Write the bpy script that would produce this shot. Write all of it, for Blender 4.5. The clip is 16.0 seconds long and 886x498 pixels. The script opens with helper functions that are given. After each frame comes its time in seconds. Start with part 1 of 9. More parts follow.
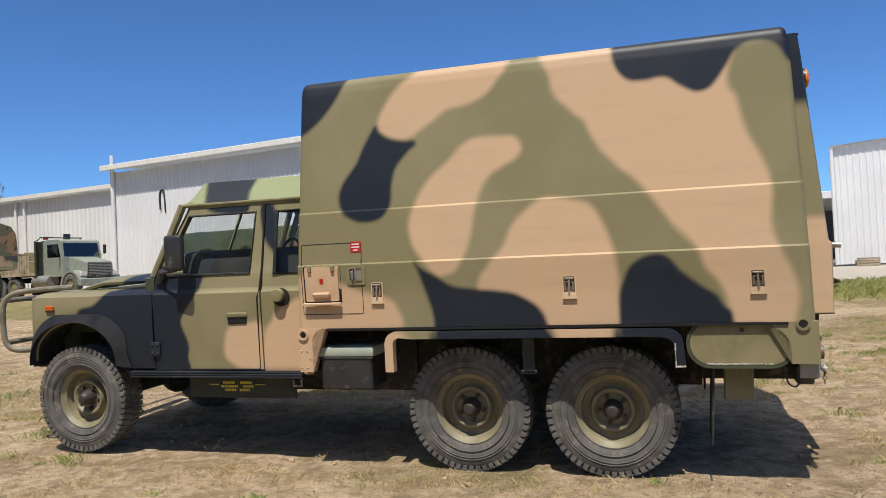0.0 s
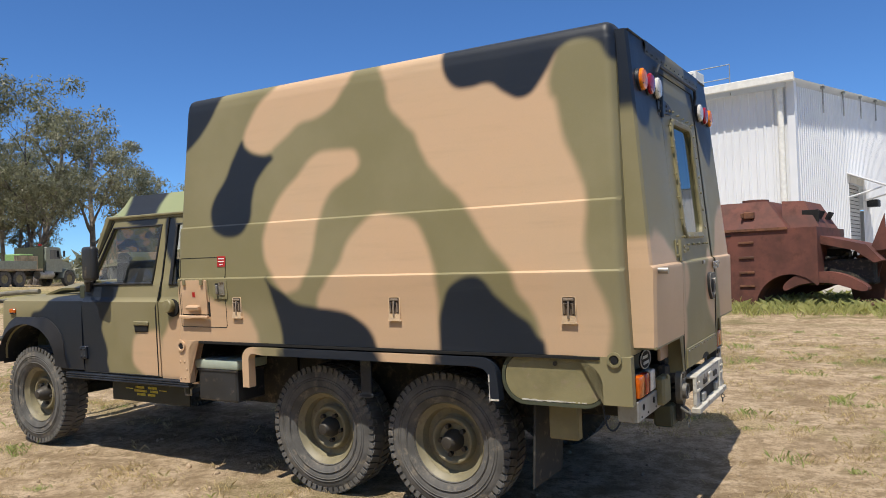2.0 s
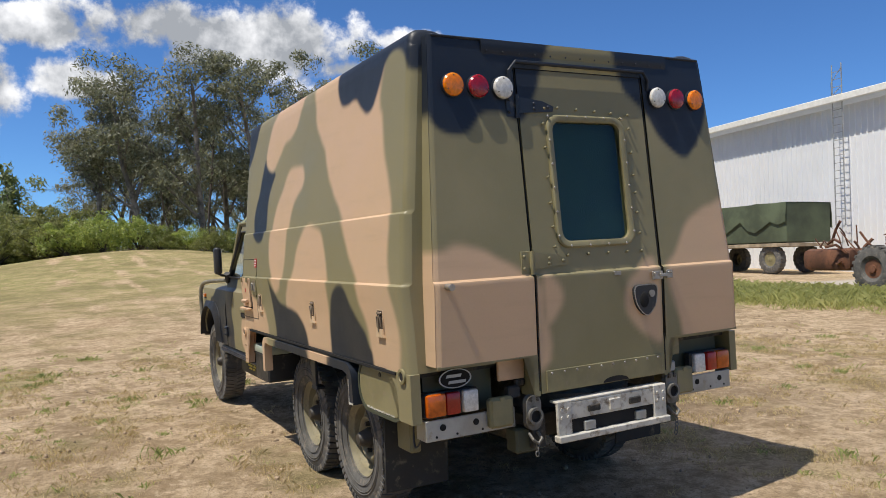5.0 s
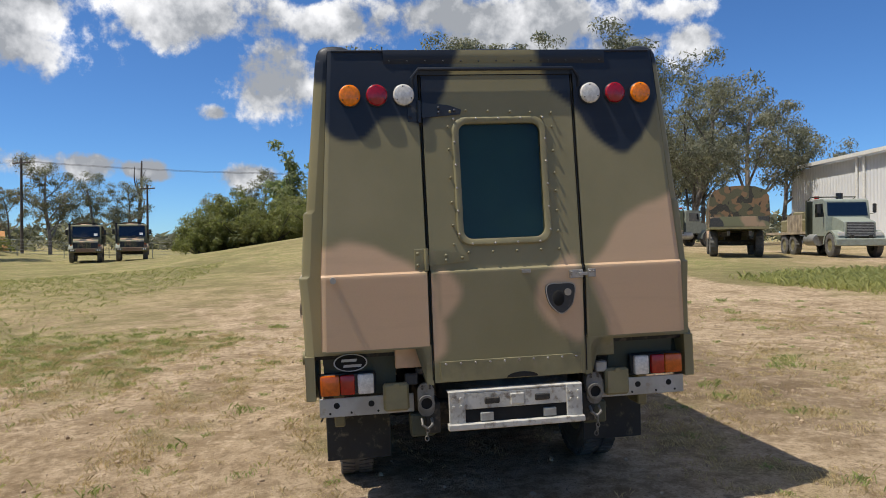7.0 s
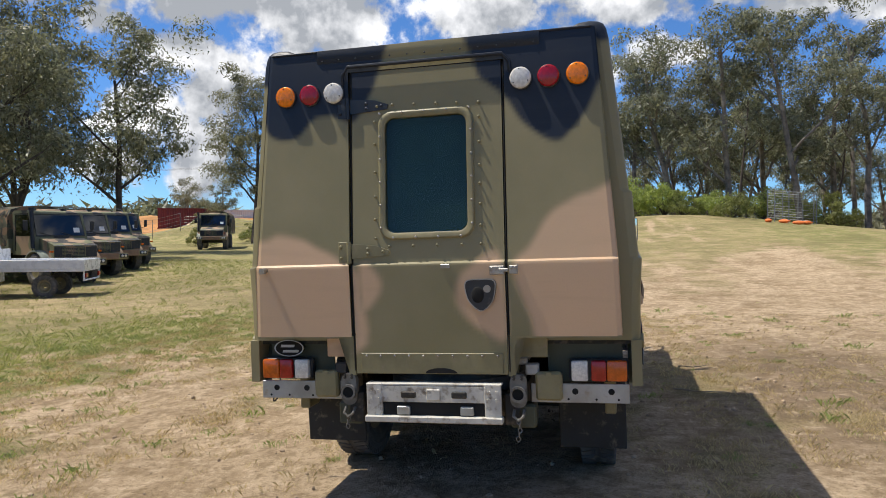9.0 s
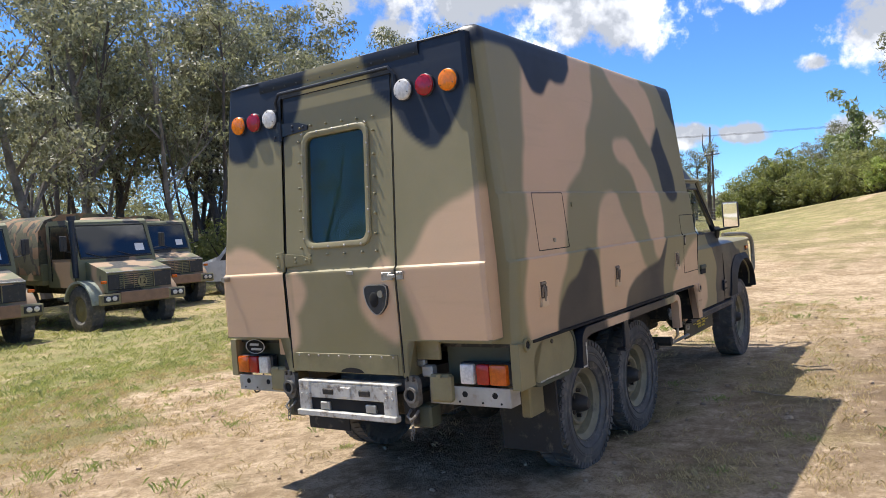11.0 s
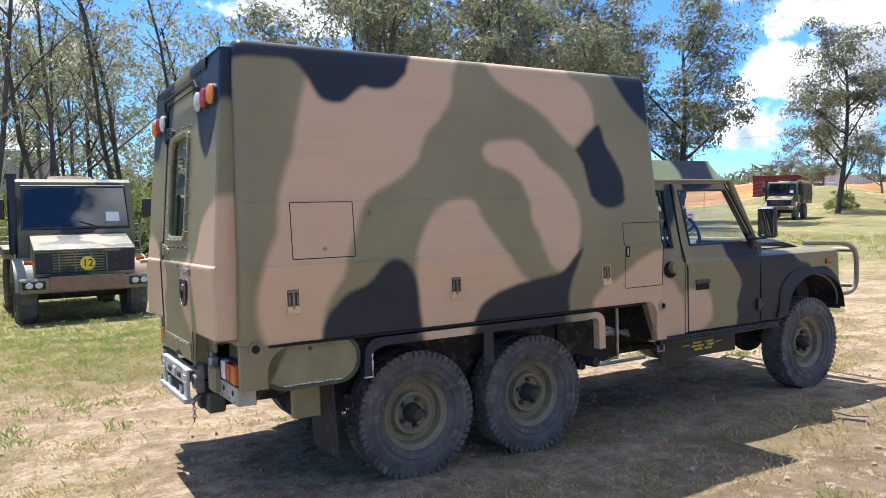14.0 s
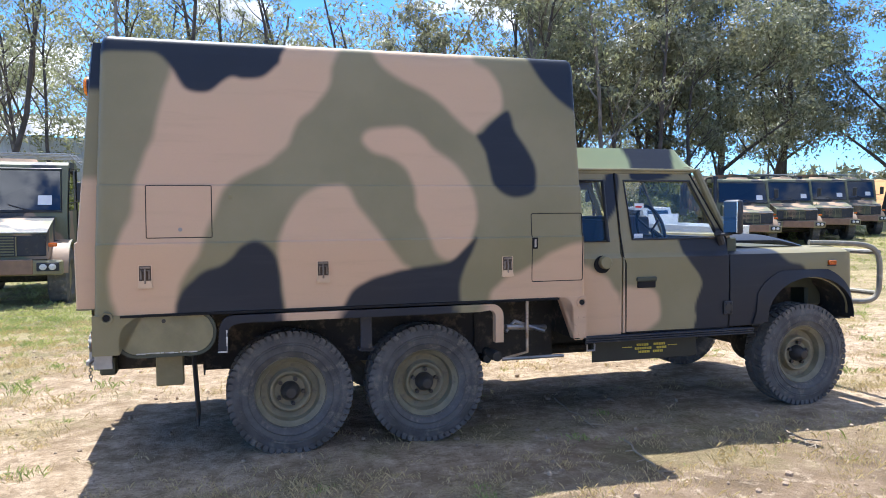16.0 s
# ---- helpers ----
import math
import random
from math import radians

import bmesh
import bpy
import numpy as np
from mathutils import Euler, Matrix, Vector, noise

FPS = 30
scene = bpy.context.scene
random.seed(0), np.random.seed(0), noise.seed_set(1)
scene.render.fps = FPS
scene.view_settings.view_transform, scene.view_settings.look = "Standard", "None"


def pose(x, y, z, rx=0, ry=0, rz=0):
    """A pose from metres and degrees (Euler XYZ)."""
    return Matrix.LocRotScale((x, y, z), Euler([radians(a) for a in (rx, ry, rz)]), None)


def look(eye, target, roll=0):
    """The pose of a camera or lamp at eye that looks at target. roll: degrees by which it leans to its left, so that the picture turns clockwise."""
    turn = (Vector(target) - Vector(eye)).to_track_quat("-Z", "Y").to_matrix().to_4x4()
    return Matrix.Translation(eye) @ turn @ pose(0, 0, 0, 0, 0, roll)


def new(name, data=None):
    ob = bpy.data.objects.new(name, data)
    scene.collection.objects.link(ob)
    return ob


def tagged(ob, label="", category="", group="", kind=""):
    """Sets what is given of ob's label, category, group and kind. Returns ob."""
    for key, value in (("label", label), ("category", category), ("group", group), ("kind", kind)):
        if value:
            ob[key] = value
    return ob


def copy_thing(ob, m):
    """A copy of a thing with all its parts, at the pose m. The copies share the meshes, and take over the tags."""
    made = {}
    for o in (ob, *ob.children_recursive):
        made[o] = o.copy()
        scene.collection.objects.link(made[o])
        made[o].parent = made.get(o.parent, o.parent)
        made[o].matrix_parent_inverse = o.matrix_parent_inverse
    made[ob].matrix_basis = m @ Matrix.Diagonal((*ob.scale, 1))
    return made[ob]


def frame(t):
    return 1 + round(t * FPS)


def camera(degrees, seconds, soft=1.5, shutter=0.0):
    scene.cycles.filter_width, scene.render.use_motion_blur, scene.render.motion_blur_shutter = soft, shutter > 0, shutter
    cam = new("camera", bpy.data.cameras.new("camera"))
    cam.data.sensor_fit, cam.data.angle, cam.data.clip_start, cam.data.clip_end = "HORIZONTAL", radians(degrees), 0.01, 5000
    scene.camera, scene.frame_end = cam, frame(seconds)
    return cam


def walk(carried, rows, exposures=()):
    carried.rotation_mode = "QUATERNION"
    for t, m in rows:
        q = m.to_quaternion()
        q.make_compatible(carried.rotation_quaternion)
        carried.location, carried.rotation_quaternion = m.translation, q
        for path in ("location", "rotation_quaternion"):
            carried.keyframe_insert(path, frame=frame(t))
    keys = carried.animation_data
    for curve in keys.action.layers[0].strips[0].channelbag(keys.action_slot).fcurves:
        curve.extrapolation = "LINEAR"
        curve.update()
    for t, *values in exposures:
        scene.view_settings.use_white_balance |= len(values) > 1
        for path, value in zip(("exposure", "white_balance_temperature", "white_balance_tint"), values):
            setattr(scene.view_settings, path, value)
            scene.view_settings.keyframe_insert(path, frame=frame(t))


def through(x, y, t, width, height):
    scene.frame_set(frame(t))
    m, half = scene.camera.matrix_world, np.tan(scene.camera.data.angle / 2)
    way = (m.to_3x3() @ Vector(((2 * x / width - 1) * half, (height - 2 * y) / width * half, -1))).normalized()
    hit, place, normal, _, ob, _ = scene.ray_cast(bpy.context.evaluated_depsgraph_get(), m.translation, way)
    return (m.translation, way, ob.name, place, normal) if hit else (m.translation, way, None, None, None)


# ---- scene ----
# The truck stands on ground that leans two degrees; LEAN turns its own upright frame into the world's.
LEAN = pose(0, 0, 0, 2.04, 0.41, 0)
cam = camera(60.7, 16.0, soft=0.92)
PATH = [
    (0, (0.449, -5.514, 1.467), (-0.154, -3.607, 1.449), -2.9),
    (0.5, (0.868, -5.285, 1.491), (0.159, -3.415, 1.477), -2.9),
    (1, (1.354, -5.082, 1.497), (0.538, -3.256, 1.488), -2.7),
    (1.5, (1.773, -4.81, 1.494), (0.856, -3.032, 1.483), -2.5),
    (2, (2.196, -4.535, 1.5), (1.173, -2.817, 1.494), -2.4),
    (2.5, (2.608, -4.224, 1.525), (1.463, -2.584, 1.504), -2.6),
    (3, (2.964, -3.892, 1.542), (1.699, -2.343, 1.505), -2.9),
    (3.5, (3.32, -3.541, 1.54), (1.919, -2.115, 1.479), -3.3),
    (4, (3.623, -3.194, 1.532), (2.077, -1.926, 1.483), -3.2),
    (4.2, (3.742, -3.071, 1.539), (2.144, -1.869, 1.504), -3.1),
    (6.5, (5.005, -1.384, 1.525), (3.064, -0.903, 1.484), -2.6),
    (7, (5.097, -0.921, 1.556), (3.12, -0.623, 1.517), -2.3),
    (7.5, (5.134, -0.452, 1.557), (3.137, -0.346, 1.518), -2.1),
    (8, (5.108, 0.004, 1.547), (3.111, -0.087, 1.503), -2.0),
    (8.5, (5.061, 0.483, 1.526), (3.08, 0.206, 1.493), -2.0),
    (9, (5.01, 1.006, 1.521), (3.067, 0.537, 1.476), -2.1),
    (9.2, (4.974, 1.209, 1.526), (3.049, 0.669, 1.468), -2.2),
    (11.3, (4.201, 3.142, 1.528), (2.643, 1.889, 1.472), -4.0),
    (11.5, (4.091, 3.29, 1.535), (2.598, 1.961, 1.46), -3.3),
    (12, (3.752, 3.636, 1.518), (2.381, 2.181, 1.446), -2.5),
    (12.5, (3.371, 4.033, 1.517), (2.074, 2.511, 1.449), -1.8),
    (13, (2.995, 4.352, 1.528), (1.774, 2.769, 1.456), -1.6),
    (13.5, (2.646, 4.635, 1.561), (1.515, 2.988, 1.485), -1.6),
    (14, (2.201, 4.943, 1.573), (1.177, 3.227, 1.497), -1.8),
    (14.5, (1.772, 5.14, 1.512), (0.85, 3.366, 1.454), -1.9),
    (15, (1.265, 5.37, 1.588), (0.47, 3.537, 1.492), -1.1),
    (15.5, (0.825, 5.559, 1.558), (0.15, 3.679, 1.464), -0.7),
    (16, (0.389, 5.748, 1.503), (-0.166, 3.828, 1.415), -0.5),
]
EXPOSURES = [(0, 0.36, 6500, 10), (3.5, 0.46, 6500, 10), (6.5, 0.25, 6500, 10), (9.2, 0.5, 6500, 10), (11.4, 1.0, 6250, 12), (13, 1.05, 6100, 12), (16, 1.42, 5650, 12)]
walk(cam, [(t, LEAN @ look(eye, target, roll)) for t, eye, target, roll in PATH], EXPOSURES)

# ---- sky, sun, exposure ----
SUN_WAY = Vector((0.055, -0.44, 1.0))  # towards the sun, in the truck's frame
sun_dir = (LEAN.to_3x3() @ SUN_WAY).normalized()
sun_data = bpy.data.lights.new("sun", "SUN")
sun_data.energy, sun_data.angle, sun_data.color = 4.05, radians(0.53), (1.0, 0.93, 0.82)
sun = new("sun", sun_data)
sun.matrix_world = Matrix.Translation((0, 0, 40)) @ sun_dir.to_track_quat("Z", "Y").to_matrix().to_4x4()

world = bpy.data.worlds.new("sky")
scene.world = world
world.use_nodes = True
wn, wl = world.node_tree.nodes, world.node_tree.links
wn.clear()


def wmath(op, a, b=None, c=None):
    n = wn.new("ShaderNodeMath")
    n.operation = op
    for i, v in enumerate((a, b, c)):
        if v is None:
            continue
        if isinstance(v, (int, float)):
            n.inputs[i].default_value = v
        else:
            wl.new(v, n.inputs[i])
    return n.outputs[0]


sky = wn.new("ShaderNodeTexSky")
sky.sky_type, sky.sun_disc = "NISHITA", False
sky.sun_elevation = math.asin(sun_dir.z)
sky.sun_rotation = math.atan2(sun_dir.x, sun_dir.y)
sky.altitude, sky.air_density, sky.dust_density, sky.ozone_density = 1500, 0.9, 0.05, 3.0
coord = wn.new("ShaderNodeTexCoord")
split = wn.new("ShaderNodeSeparateXYZ")
wl.new(coord.outputs["Generated"], split.inputs[0])
azimuth = wmath("MULTIPLY", wmath("ARCTAN2", split.outputs[1], split.outputs[0]), 57.2958)
azimuth = wmath("ADD", azimuth, wmath("MULTIPLY", wmath("LESS_THAN", azimuth, 0.0), 360.0))
height = wmath("MULTIPLY", wmath("ARCSINE", split.outputs[2]), 57.2958)
# cumulus heaps: azimuth, height, half width, half height, all in degrees
HEAPS = [
    (162.3, 15.7, 5.1, 2.6), (154.1, 16.3, 2.4, 1.1), (153.1, 14.2, 2.1, 1.5), (157.9, 14.3, 3.4, 0.9), (199, 15.4, 4.7, 3.0), (190.7, 16.6, 5.1, 2.2),
    (184.5, 11.4, 3.2, 2.4), (187.9, 9.5, 1.1, 0.6), (179.5, 16.1, 2.4, 1.1), (168.9, 16.4, 8.5, 1.9), (199.7, 5.5, 2.6, 1.1), (196.7, 5.4, 2.1, 0.9),
    (192.7, 5.3, 1.7, 0.6), (185.7, 5.1, 2.6, 0.9), (207.8, 16.2, 13.7, 2.6), (211.7, 12.7, 4.7, 1.9), (209.8, 10.1, 2.6, 2.6), (211.8, 5.2, 2.6, 3),
    (177.1, 12.6, 2.6, 1.1), (169, 14.9, 4.7, 0.9), (217.3, 14.3, 2.6, 1.1), (203.4, 5.7, 2.1, 1.5), (214.8, 8.6, 2.4, 1.5), (217.5, 7.4, 1.7, 0.6),
    (216.8, 4.5, 2.6, 1.7), (264.6, 9.3, 1.7, 1.3), (282.6, 7.4, 2.6, 2.6), (269.6, 12.5, 2.6, 0.9), (240, 9, 4, 2), (250, 14, 5, 2), (232, 5, 3, 1.5),
]
cloud = None
for a, h, w, k in HEAPS:
    dx = wmath("DIVIDE", wmath("SUBTRACT", azimuth, float(a)), w * 1.17)
    dy = wmath("DIVIDE", wmath("SUBTRACT", height, float(h)), k * 1.17)
    d = wmath("SUBTRACT", 1.0, wmath("SQRT", wmath("ADD", wmath("MULTIPLY", dx, dx), wmath("MULTIPLY", dy, dy))))
    cloud = d if cloud is None else wmath("MAXIMUM", cloud, d)
puff = wn.new("ShaderNodeTexNoise")
puff.inputs["Scale"].default_value, puff.inputs["Detail"].default_value, puff.inputs["Roughness"].default_value = 13.0, 9.0, 0.62
wl.new(coord.outputs["Generated"], puff.inputs["Vector"])
soft = wn.new("ShaderNodeTexNoise")
soft.inputs["Scale"].default_value, soft.inputs["Detail"].default_value = 5.0, 5.0
wl.new(coord.outputs["Generated"], soft.inputs["Vector"])
# unseen cumulus added overhead, all round, to brighten the shaded sides
field = wn.new("ShaderNodeTexNoise")
field.inputs["Scale"].default_value, field.inputs["Detail"].default_value = 3.2, 3.0
wl.new(coord.outputs["Generated"], field.inputs["Vector"])
high = wmath("SUBTRACT", wmath("MULTIPLY", wmath("SUBTRACT", field.outputs[0], 0.48), 6.0), wmath("MULTIPLY", wmath("MAXIMUM", wmath("SUBTRACT", 30.0, height), 0.0), 0.35))
cloud = wmath("MAXIMUM", cloud, wmath("MINIMUM", high, 0.9))
dens = wmath("ADD", wmath("MULTIPLY", cloud, 0.75), wmath("MULTIPLY", wmath("SUBTRACT", puff.outputs[0], 0.47), 2.6))
ramp = wn.new("ShaderNodeMapRange")
ramp.interpolation_type = "SMOOTHSTEP"
ramp.inputs["From Min"].default_value, ramp.inputs["From Max"].default_value = 0.05, 0.45
wl.new(dens, ramp.inputs["Value"])
shade = wn.new("ShaderNodeMapRange")
lift = wn.new("ShaderNodeVectorMath")
lift.inputs[1].default_value = (0, 0, 0.035)
wl.new(coord.outputs["Generated"], lift.inputs[0])
above = wn.new("ShaderNodeTexNoise")
above.inputs["Scale"].default_value, above.inputs["Detail"].default_value, above.inputs["Roughness"].default_value = 13.0, 4.0, 0.55
wl.new(lift.outputs[0], above.inputs["Vector"])
shade.inputs["From Min"].default_value, shade.inputs["From Max"].default_value = -0.12, 0.20
shade.inputs["To Min"].default_value, shade.inputs["To Max"].default_value = 0.0, 1.0
wl.new(wmath("SUBTRACT", wmath("MULTIPLY", wmath("SUBTRACT", puff.outputs[0], above.outputs[0]), 0.9), wmath("SUBTRACT", soft.outputs[0], 0.47)), shade.inputs["Value"])
white = wn.new("ShaderNodeMix")
white.data_type = "RGBA"
white.inputs["A"].default_value, white.inputs["B"].default_value = (2.5, 2.65, 2.9, 1), (7.7, 7.7, 7.8, 1)
wl.new(shade.outputs[0], white.inputs["Factor"])
over = wn.new("ShaderNodeMix")
over.data_type = "RGBA"
wl.new(ramp.outputs[0], over.inputs["Factor"])
blue = wn.new("ShaderNodeMix")
blue.data_type, blue.blend_type = "RGBA", "MULTIPLY"
blue.inputs["Factor"].default_value, blue.inputs["B"].default_value = 1.0, (0.40, 0.625, 0.865, 1)
wl.new(sky.outputs[0], blue.inputs["A"])
wl.new(blue.outputs["Result"], over.inputs["A"])
wl.new(white.outputs["Result"], over.inputs["B"])
bg = wn.new("ShaderNodeBackground")
bg.inputs["Strength"].default_value = 0.123
wl.new(over.outputs["Result"], bg.inputs["Color"])
wl.new(bg.outputs[0], wn.new("ShaderNodeOutputWorld").inputs["Surface"])

# ---- mesh helpers ----
def place(bm, c=(0, 0, 0), rot=(0, 0, 0), s=(1, 1, 1)):
    return Matrix.LocRotScale(c, Euler([radians(a) for a in rot]), s)


def box(bm, c, s, rot=(0, 0, 0), bevel=0.0, seg=1):
    """A block of size s about c, its edges rounded by bevel."""
    made = bmesh.ops.create_cube(bm, size=1.0, matrix=place(bm, c, rot, s))["verts"]
    if bevel:
        edges = {e for v in made for e in v.link_edges}
        bmesh.ops.bevel(bm, geom=list(edges), offset=bevel, segments=seg, affect="EDGES", profile=0.5)


def cyl(bm, p0, p1, r0, r1=None, seg=14, caps=True):
    p0, p1 = Vector(p0), Vector(p1)
    d = p1 - p0
    m = Matrix.Translation((p0 + p1) / 2) @ d.to_track_quat("Z", "Y").to_matrix().to_4x4()
    bmesh.ops.create_cone(bm, cap_ends=caps, segments=seg, radius1=r0, radius2=r0 if r1 is None else r1, depth=d.length, matrix=m)


def ball(bm, c, s, u=12, v=8):
    bmesh.ops.create_uvsphere(bm, u_segments=u, v_segments=v, radius=1.0, matrix=place(bm, c, (0, 0, 0), s))


def tube(bm, pts, r, seg=8, closed=False):
    """A round bar along pts; r: one radius, or one for each point."""
    pts = [Vector(p) for p in pts]
    n = len(pts)
    radii = [float(q) for q in ([r] * n if isinstance(r, (int, float)) else r)]
    up, rings = None, []
    for i, p in enumerate(pts):
        a, b = pts[(i - 1) % n if closed else max(i - 1, 0)], pts[(i + 1) % n if closed else min(i + 1, n - 1)]
        d = (b - a).normalized()
        if up is None:
            up = Vector((0, 0, 1)) if abs(d.z) < 0.9 else Vector((1, 0, 0))
        side = d.cross(up).normalized()
        up = side.cross(d).normalized()
        rings.append([bm.verts.new(p + radii[i] * (math.cos(k) * side + math.sin(k) * up)) for k in np.linspace(0, 2 * math.pi, seg, endpoint=False)])
    for i in range(n if closed else n - 1):
        a, b = rings[i], rings[(i + 1) % n]
        for k in range(seg):
            bm.faces.new((a[k], a[(k + 1) % seg], b[(k + 1) % seg], b[k]))
    if not closed:
        bm.faces.new(rings[0][::-1])
        bm.faces.new(rings[-1])


def curve(pts, n=6, closed=False):
    """A smooth line through pts."""
    pts = np.array(pts, float)
    m, out = len(pts), []
    for i in range(m if closed else m - 1):
        p = [pts[j % m] if closed else pts[min(max(j, 0), m - 1)] for j in (i - 1, i, i + 1, i + 2)]
        for t in np.linspace(0, 1, n, endpoint=False):
            out.append(0.5 * (2 * p[1] + (p[2] - p[0]) * t + (2 * p[0] - 5 * p[1] + 4 * p[2] - p[3]) * t ** 2 + (3 * p[1] - p[0] - 3 * p[2] + p[3]) * t ** 3))
    if not closed:
        out.append(pts[-1])
    return np.array(out)


def prism(bm, poly, lo, hi, axis="y"):
    """A plate with the outline poly, from lo to hi along axis; poly lies in the other two axes in their order."""
    def at(p, h):
        return {"x": (h, p[0], p[1]), "y": (p[0], h, p[1]), "z": (p[0], p[1], h)}[axis]
    a = [bm.verts.new(at(p, lo)) for p in poly]
    b = [bm.verts.new(at(p, hi)) for p in poly]
    n = len(poly)
    f = [bm.faces.new(a), bm.faces.new(b[::-1])]
    for i in range(n):
        bm.faces.new((a[i], b[i], b[(i + 1) % n], a[(i + 1) % n]))
    bmesh.ops.triangulate(bm, faces=f)
    bmesh.ops.recalc_face_normals(bm, faces=bm.faces)


def ring(bm, outer, inner, lo, hi, axis="x"):
    """A flat frame between two outlines of as many points."""
    def at(p, h):
        return {"x": (h, p[0], p[1]), "y": (p[0], h, p[1]), "z": (p[0], p[1], h)}[axis]
    q = [[bm.verts.new(at(p, h)) for p in line] for line, h in ((outer, lo), (outer, hi), (inner, hi), (inner, lo))]
    n = len(outer)
    for k in range(4):
        a, b = q[k], q[(k + 1) % 4]
        for i in range(n):
            bm.faces.new((a[i], a[(i + 1) % n], b[(i + 1) % n], b[i]))
    bmesh.ops.recalc_face_normals(bm, faces=bm.faces)


def round_rect(w, h, r, n=5, c=(0, 0)):
    out = []
    for cx, cy, a in ((w / 2 - r, h / 2 - r, 0), (-w / 2 + r, h / 2 - r, 90), (-w / 2 + r, -h / 2 + r, 180), (w / 2 - r, -h / 2 + r, 270)):
        for k in range(n + 1):
            t = radians(a + 90 * k / n)
            out.append((c[0] + cx + r * math.cos(t), c[1] + cy + r * math.sin(t)))
    return out


def lathe(bm, profile, seg=32, c=(0, 0, 0), close=False, caps=True):
    """Turns (radius, y) round the y axis through c."""
    rings = []
    for r, y in profile:
        rings.append([bm.verts.new((c[0] + r * math.cos(a), c[1] + y, c[2] + r * math.sin(a))) for a in np.linspace(0, 2 * math.pi, seg, endpoint=False)])
    n = len(rings)
    for i in range(n if close else n - 1):
        a, b = rings[i], rings[(i + 1) % n]
        for k in range(seg):
            bm.faces.new((a[k], a[(k + 1) % seg], b[(k + 1) % seg], b[k]))
    if not close and caps:
        bm.faces.new(rings[0][::-1])
        bm.faces.new(rings[-1])
    bmesh.ops.recalc_face_normals(bm, faces=bm.faces)


def mesh_of(name, bm, mat, smooth=None):
    me = bpy.data.meshes.new(name)
    bm.normal_update()
    bm.to_mesh(me)
    bm.free()
    if mat:
        me.materials.append(mat)
    if smooth is not None:
        me.shade_smooth()
        me.set_sharp_from_angle(angle=radians(smooth))
    return me


def part(name, bm, mat, parent=None, label="", smooth=35):
    """Links a bmesh as one mesh object under a thing or under a part."""
    ob = new(name, mesh_of(name, bm, mat, smooth))
    ob.parent = parent
    return tagged(ob, label)


def thing(name, label, category, group="", kind="", m=None):
    ob = new(name)
    ob.empty_display_size = 0.2
    if m is not None:
        ob.matrix_world = m
    return tagged(ob, label, category, group, kind)


def again(name, ob, parent, m):
    """A further part that shares the mesh of ob."""
    o = new(name, ob.data)
    o.parent = parent
    o.matrix_basis = m
    return o


# ---- materials ----
def material(name):
    m = bpy.data.materials.new(name)
    m.use_nodes = True
    nt = m.node_tree
    return m, nt, nt.nodes["Principled BSDF"]


def n_noise(nt, scale, detail=4.0, rough=0.55, coord="Object", stretch=None):
    tc = nt.nodes.new("ShaderNodeTexCoord")
    n = nt.nodes.new("ShaderNodeTexNoise")
    n.inputs["Scale"].default_value, n.inputs["Detail"].default_value, n.inputs["Roughness"].default_value = scale, detail, rough
    if stretch:
        mp = nt.nodes.new("ShaderNodeMapping")
        mp.inputs["Scale"].default_value = stretch
        nt.links.new(tc.outputs[coord], mp.inputs["Vector"])
        nt.links.new(mp.outputs[0], n.inputs["Vector"])
    else:
        nt.links.new(tc.outputs[coord], n.inputs["Vector"])
    return n.outputs["Fac"]


def n_range(nt, v, a, b, c=0.0, d=1.0):
    n = nt.nodes.new("ShaderNodeMapRange")
    n.interpolation_type = "SMOOTHSTEP"
    for k, x in zip(("From Min", "From Max", "To Min", "To Max"), (a, b, c, d)):
        n.inputs[k].default_value = x
    nt.links.new(v, n.inputs["Value"])
    return n.outputs[0]


def n_mix(nt, f, a, b, blend="MIX"):
    n = nt.nodes.new("ShaderNodeMix")
    n.data_type, n.blend_type = "RGBA", blend
    for k, v in (("Factor", f), ("A", a), ("B", b)):
        if isinstance(v, (int, float)):
            n.inputs[k].default_value = v
        elif isinstance(v, tuple):
            n.inputs[k].default_value = (*v, 1)
        else:
            nt.links.new(v, n.inputs[k])
    return n.outputs["Result"]


def n_math(nt, op, a, b=0.0):
    n = nt.nodes.new("ShaderNodeMath")
    n.operation = op
    for i, v in enumerate((a, b)):
        if isinstance(v, (int, float)):
            n.inputs[i].default_value = v
        else:
            nt.links.new(v, n.inputs[i])
    return n.outputs[0]


def n_bump(nt, bsdf, h, strength=0.3, dist=0.01):
    b = nt.nodes.new("ShaderNodeBump")
    b.inputs["Strength"].default_value, b.inputs["Distance"].default_value = strength, dist
    nt.links.new(h, b.inputs["Height"])
    nt.links.new(b.outputs[0], bsdf.inputs["Normal"])


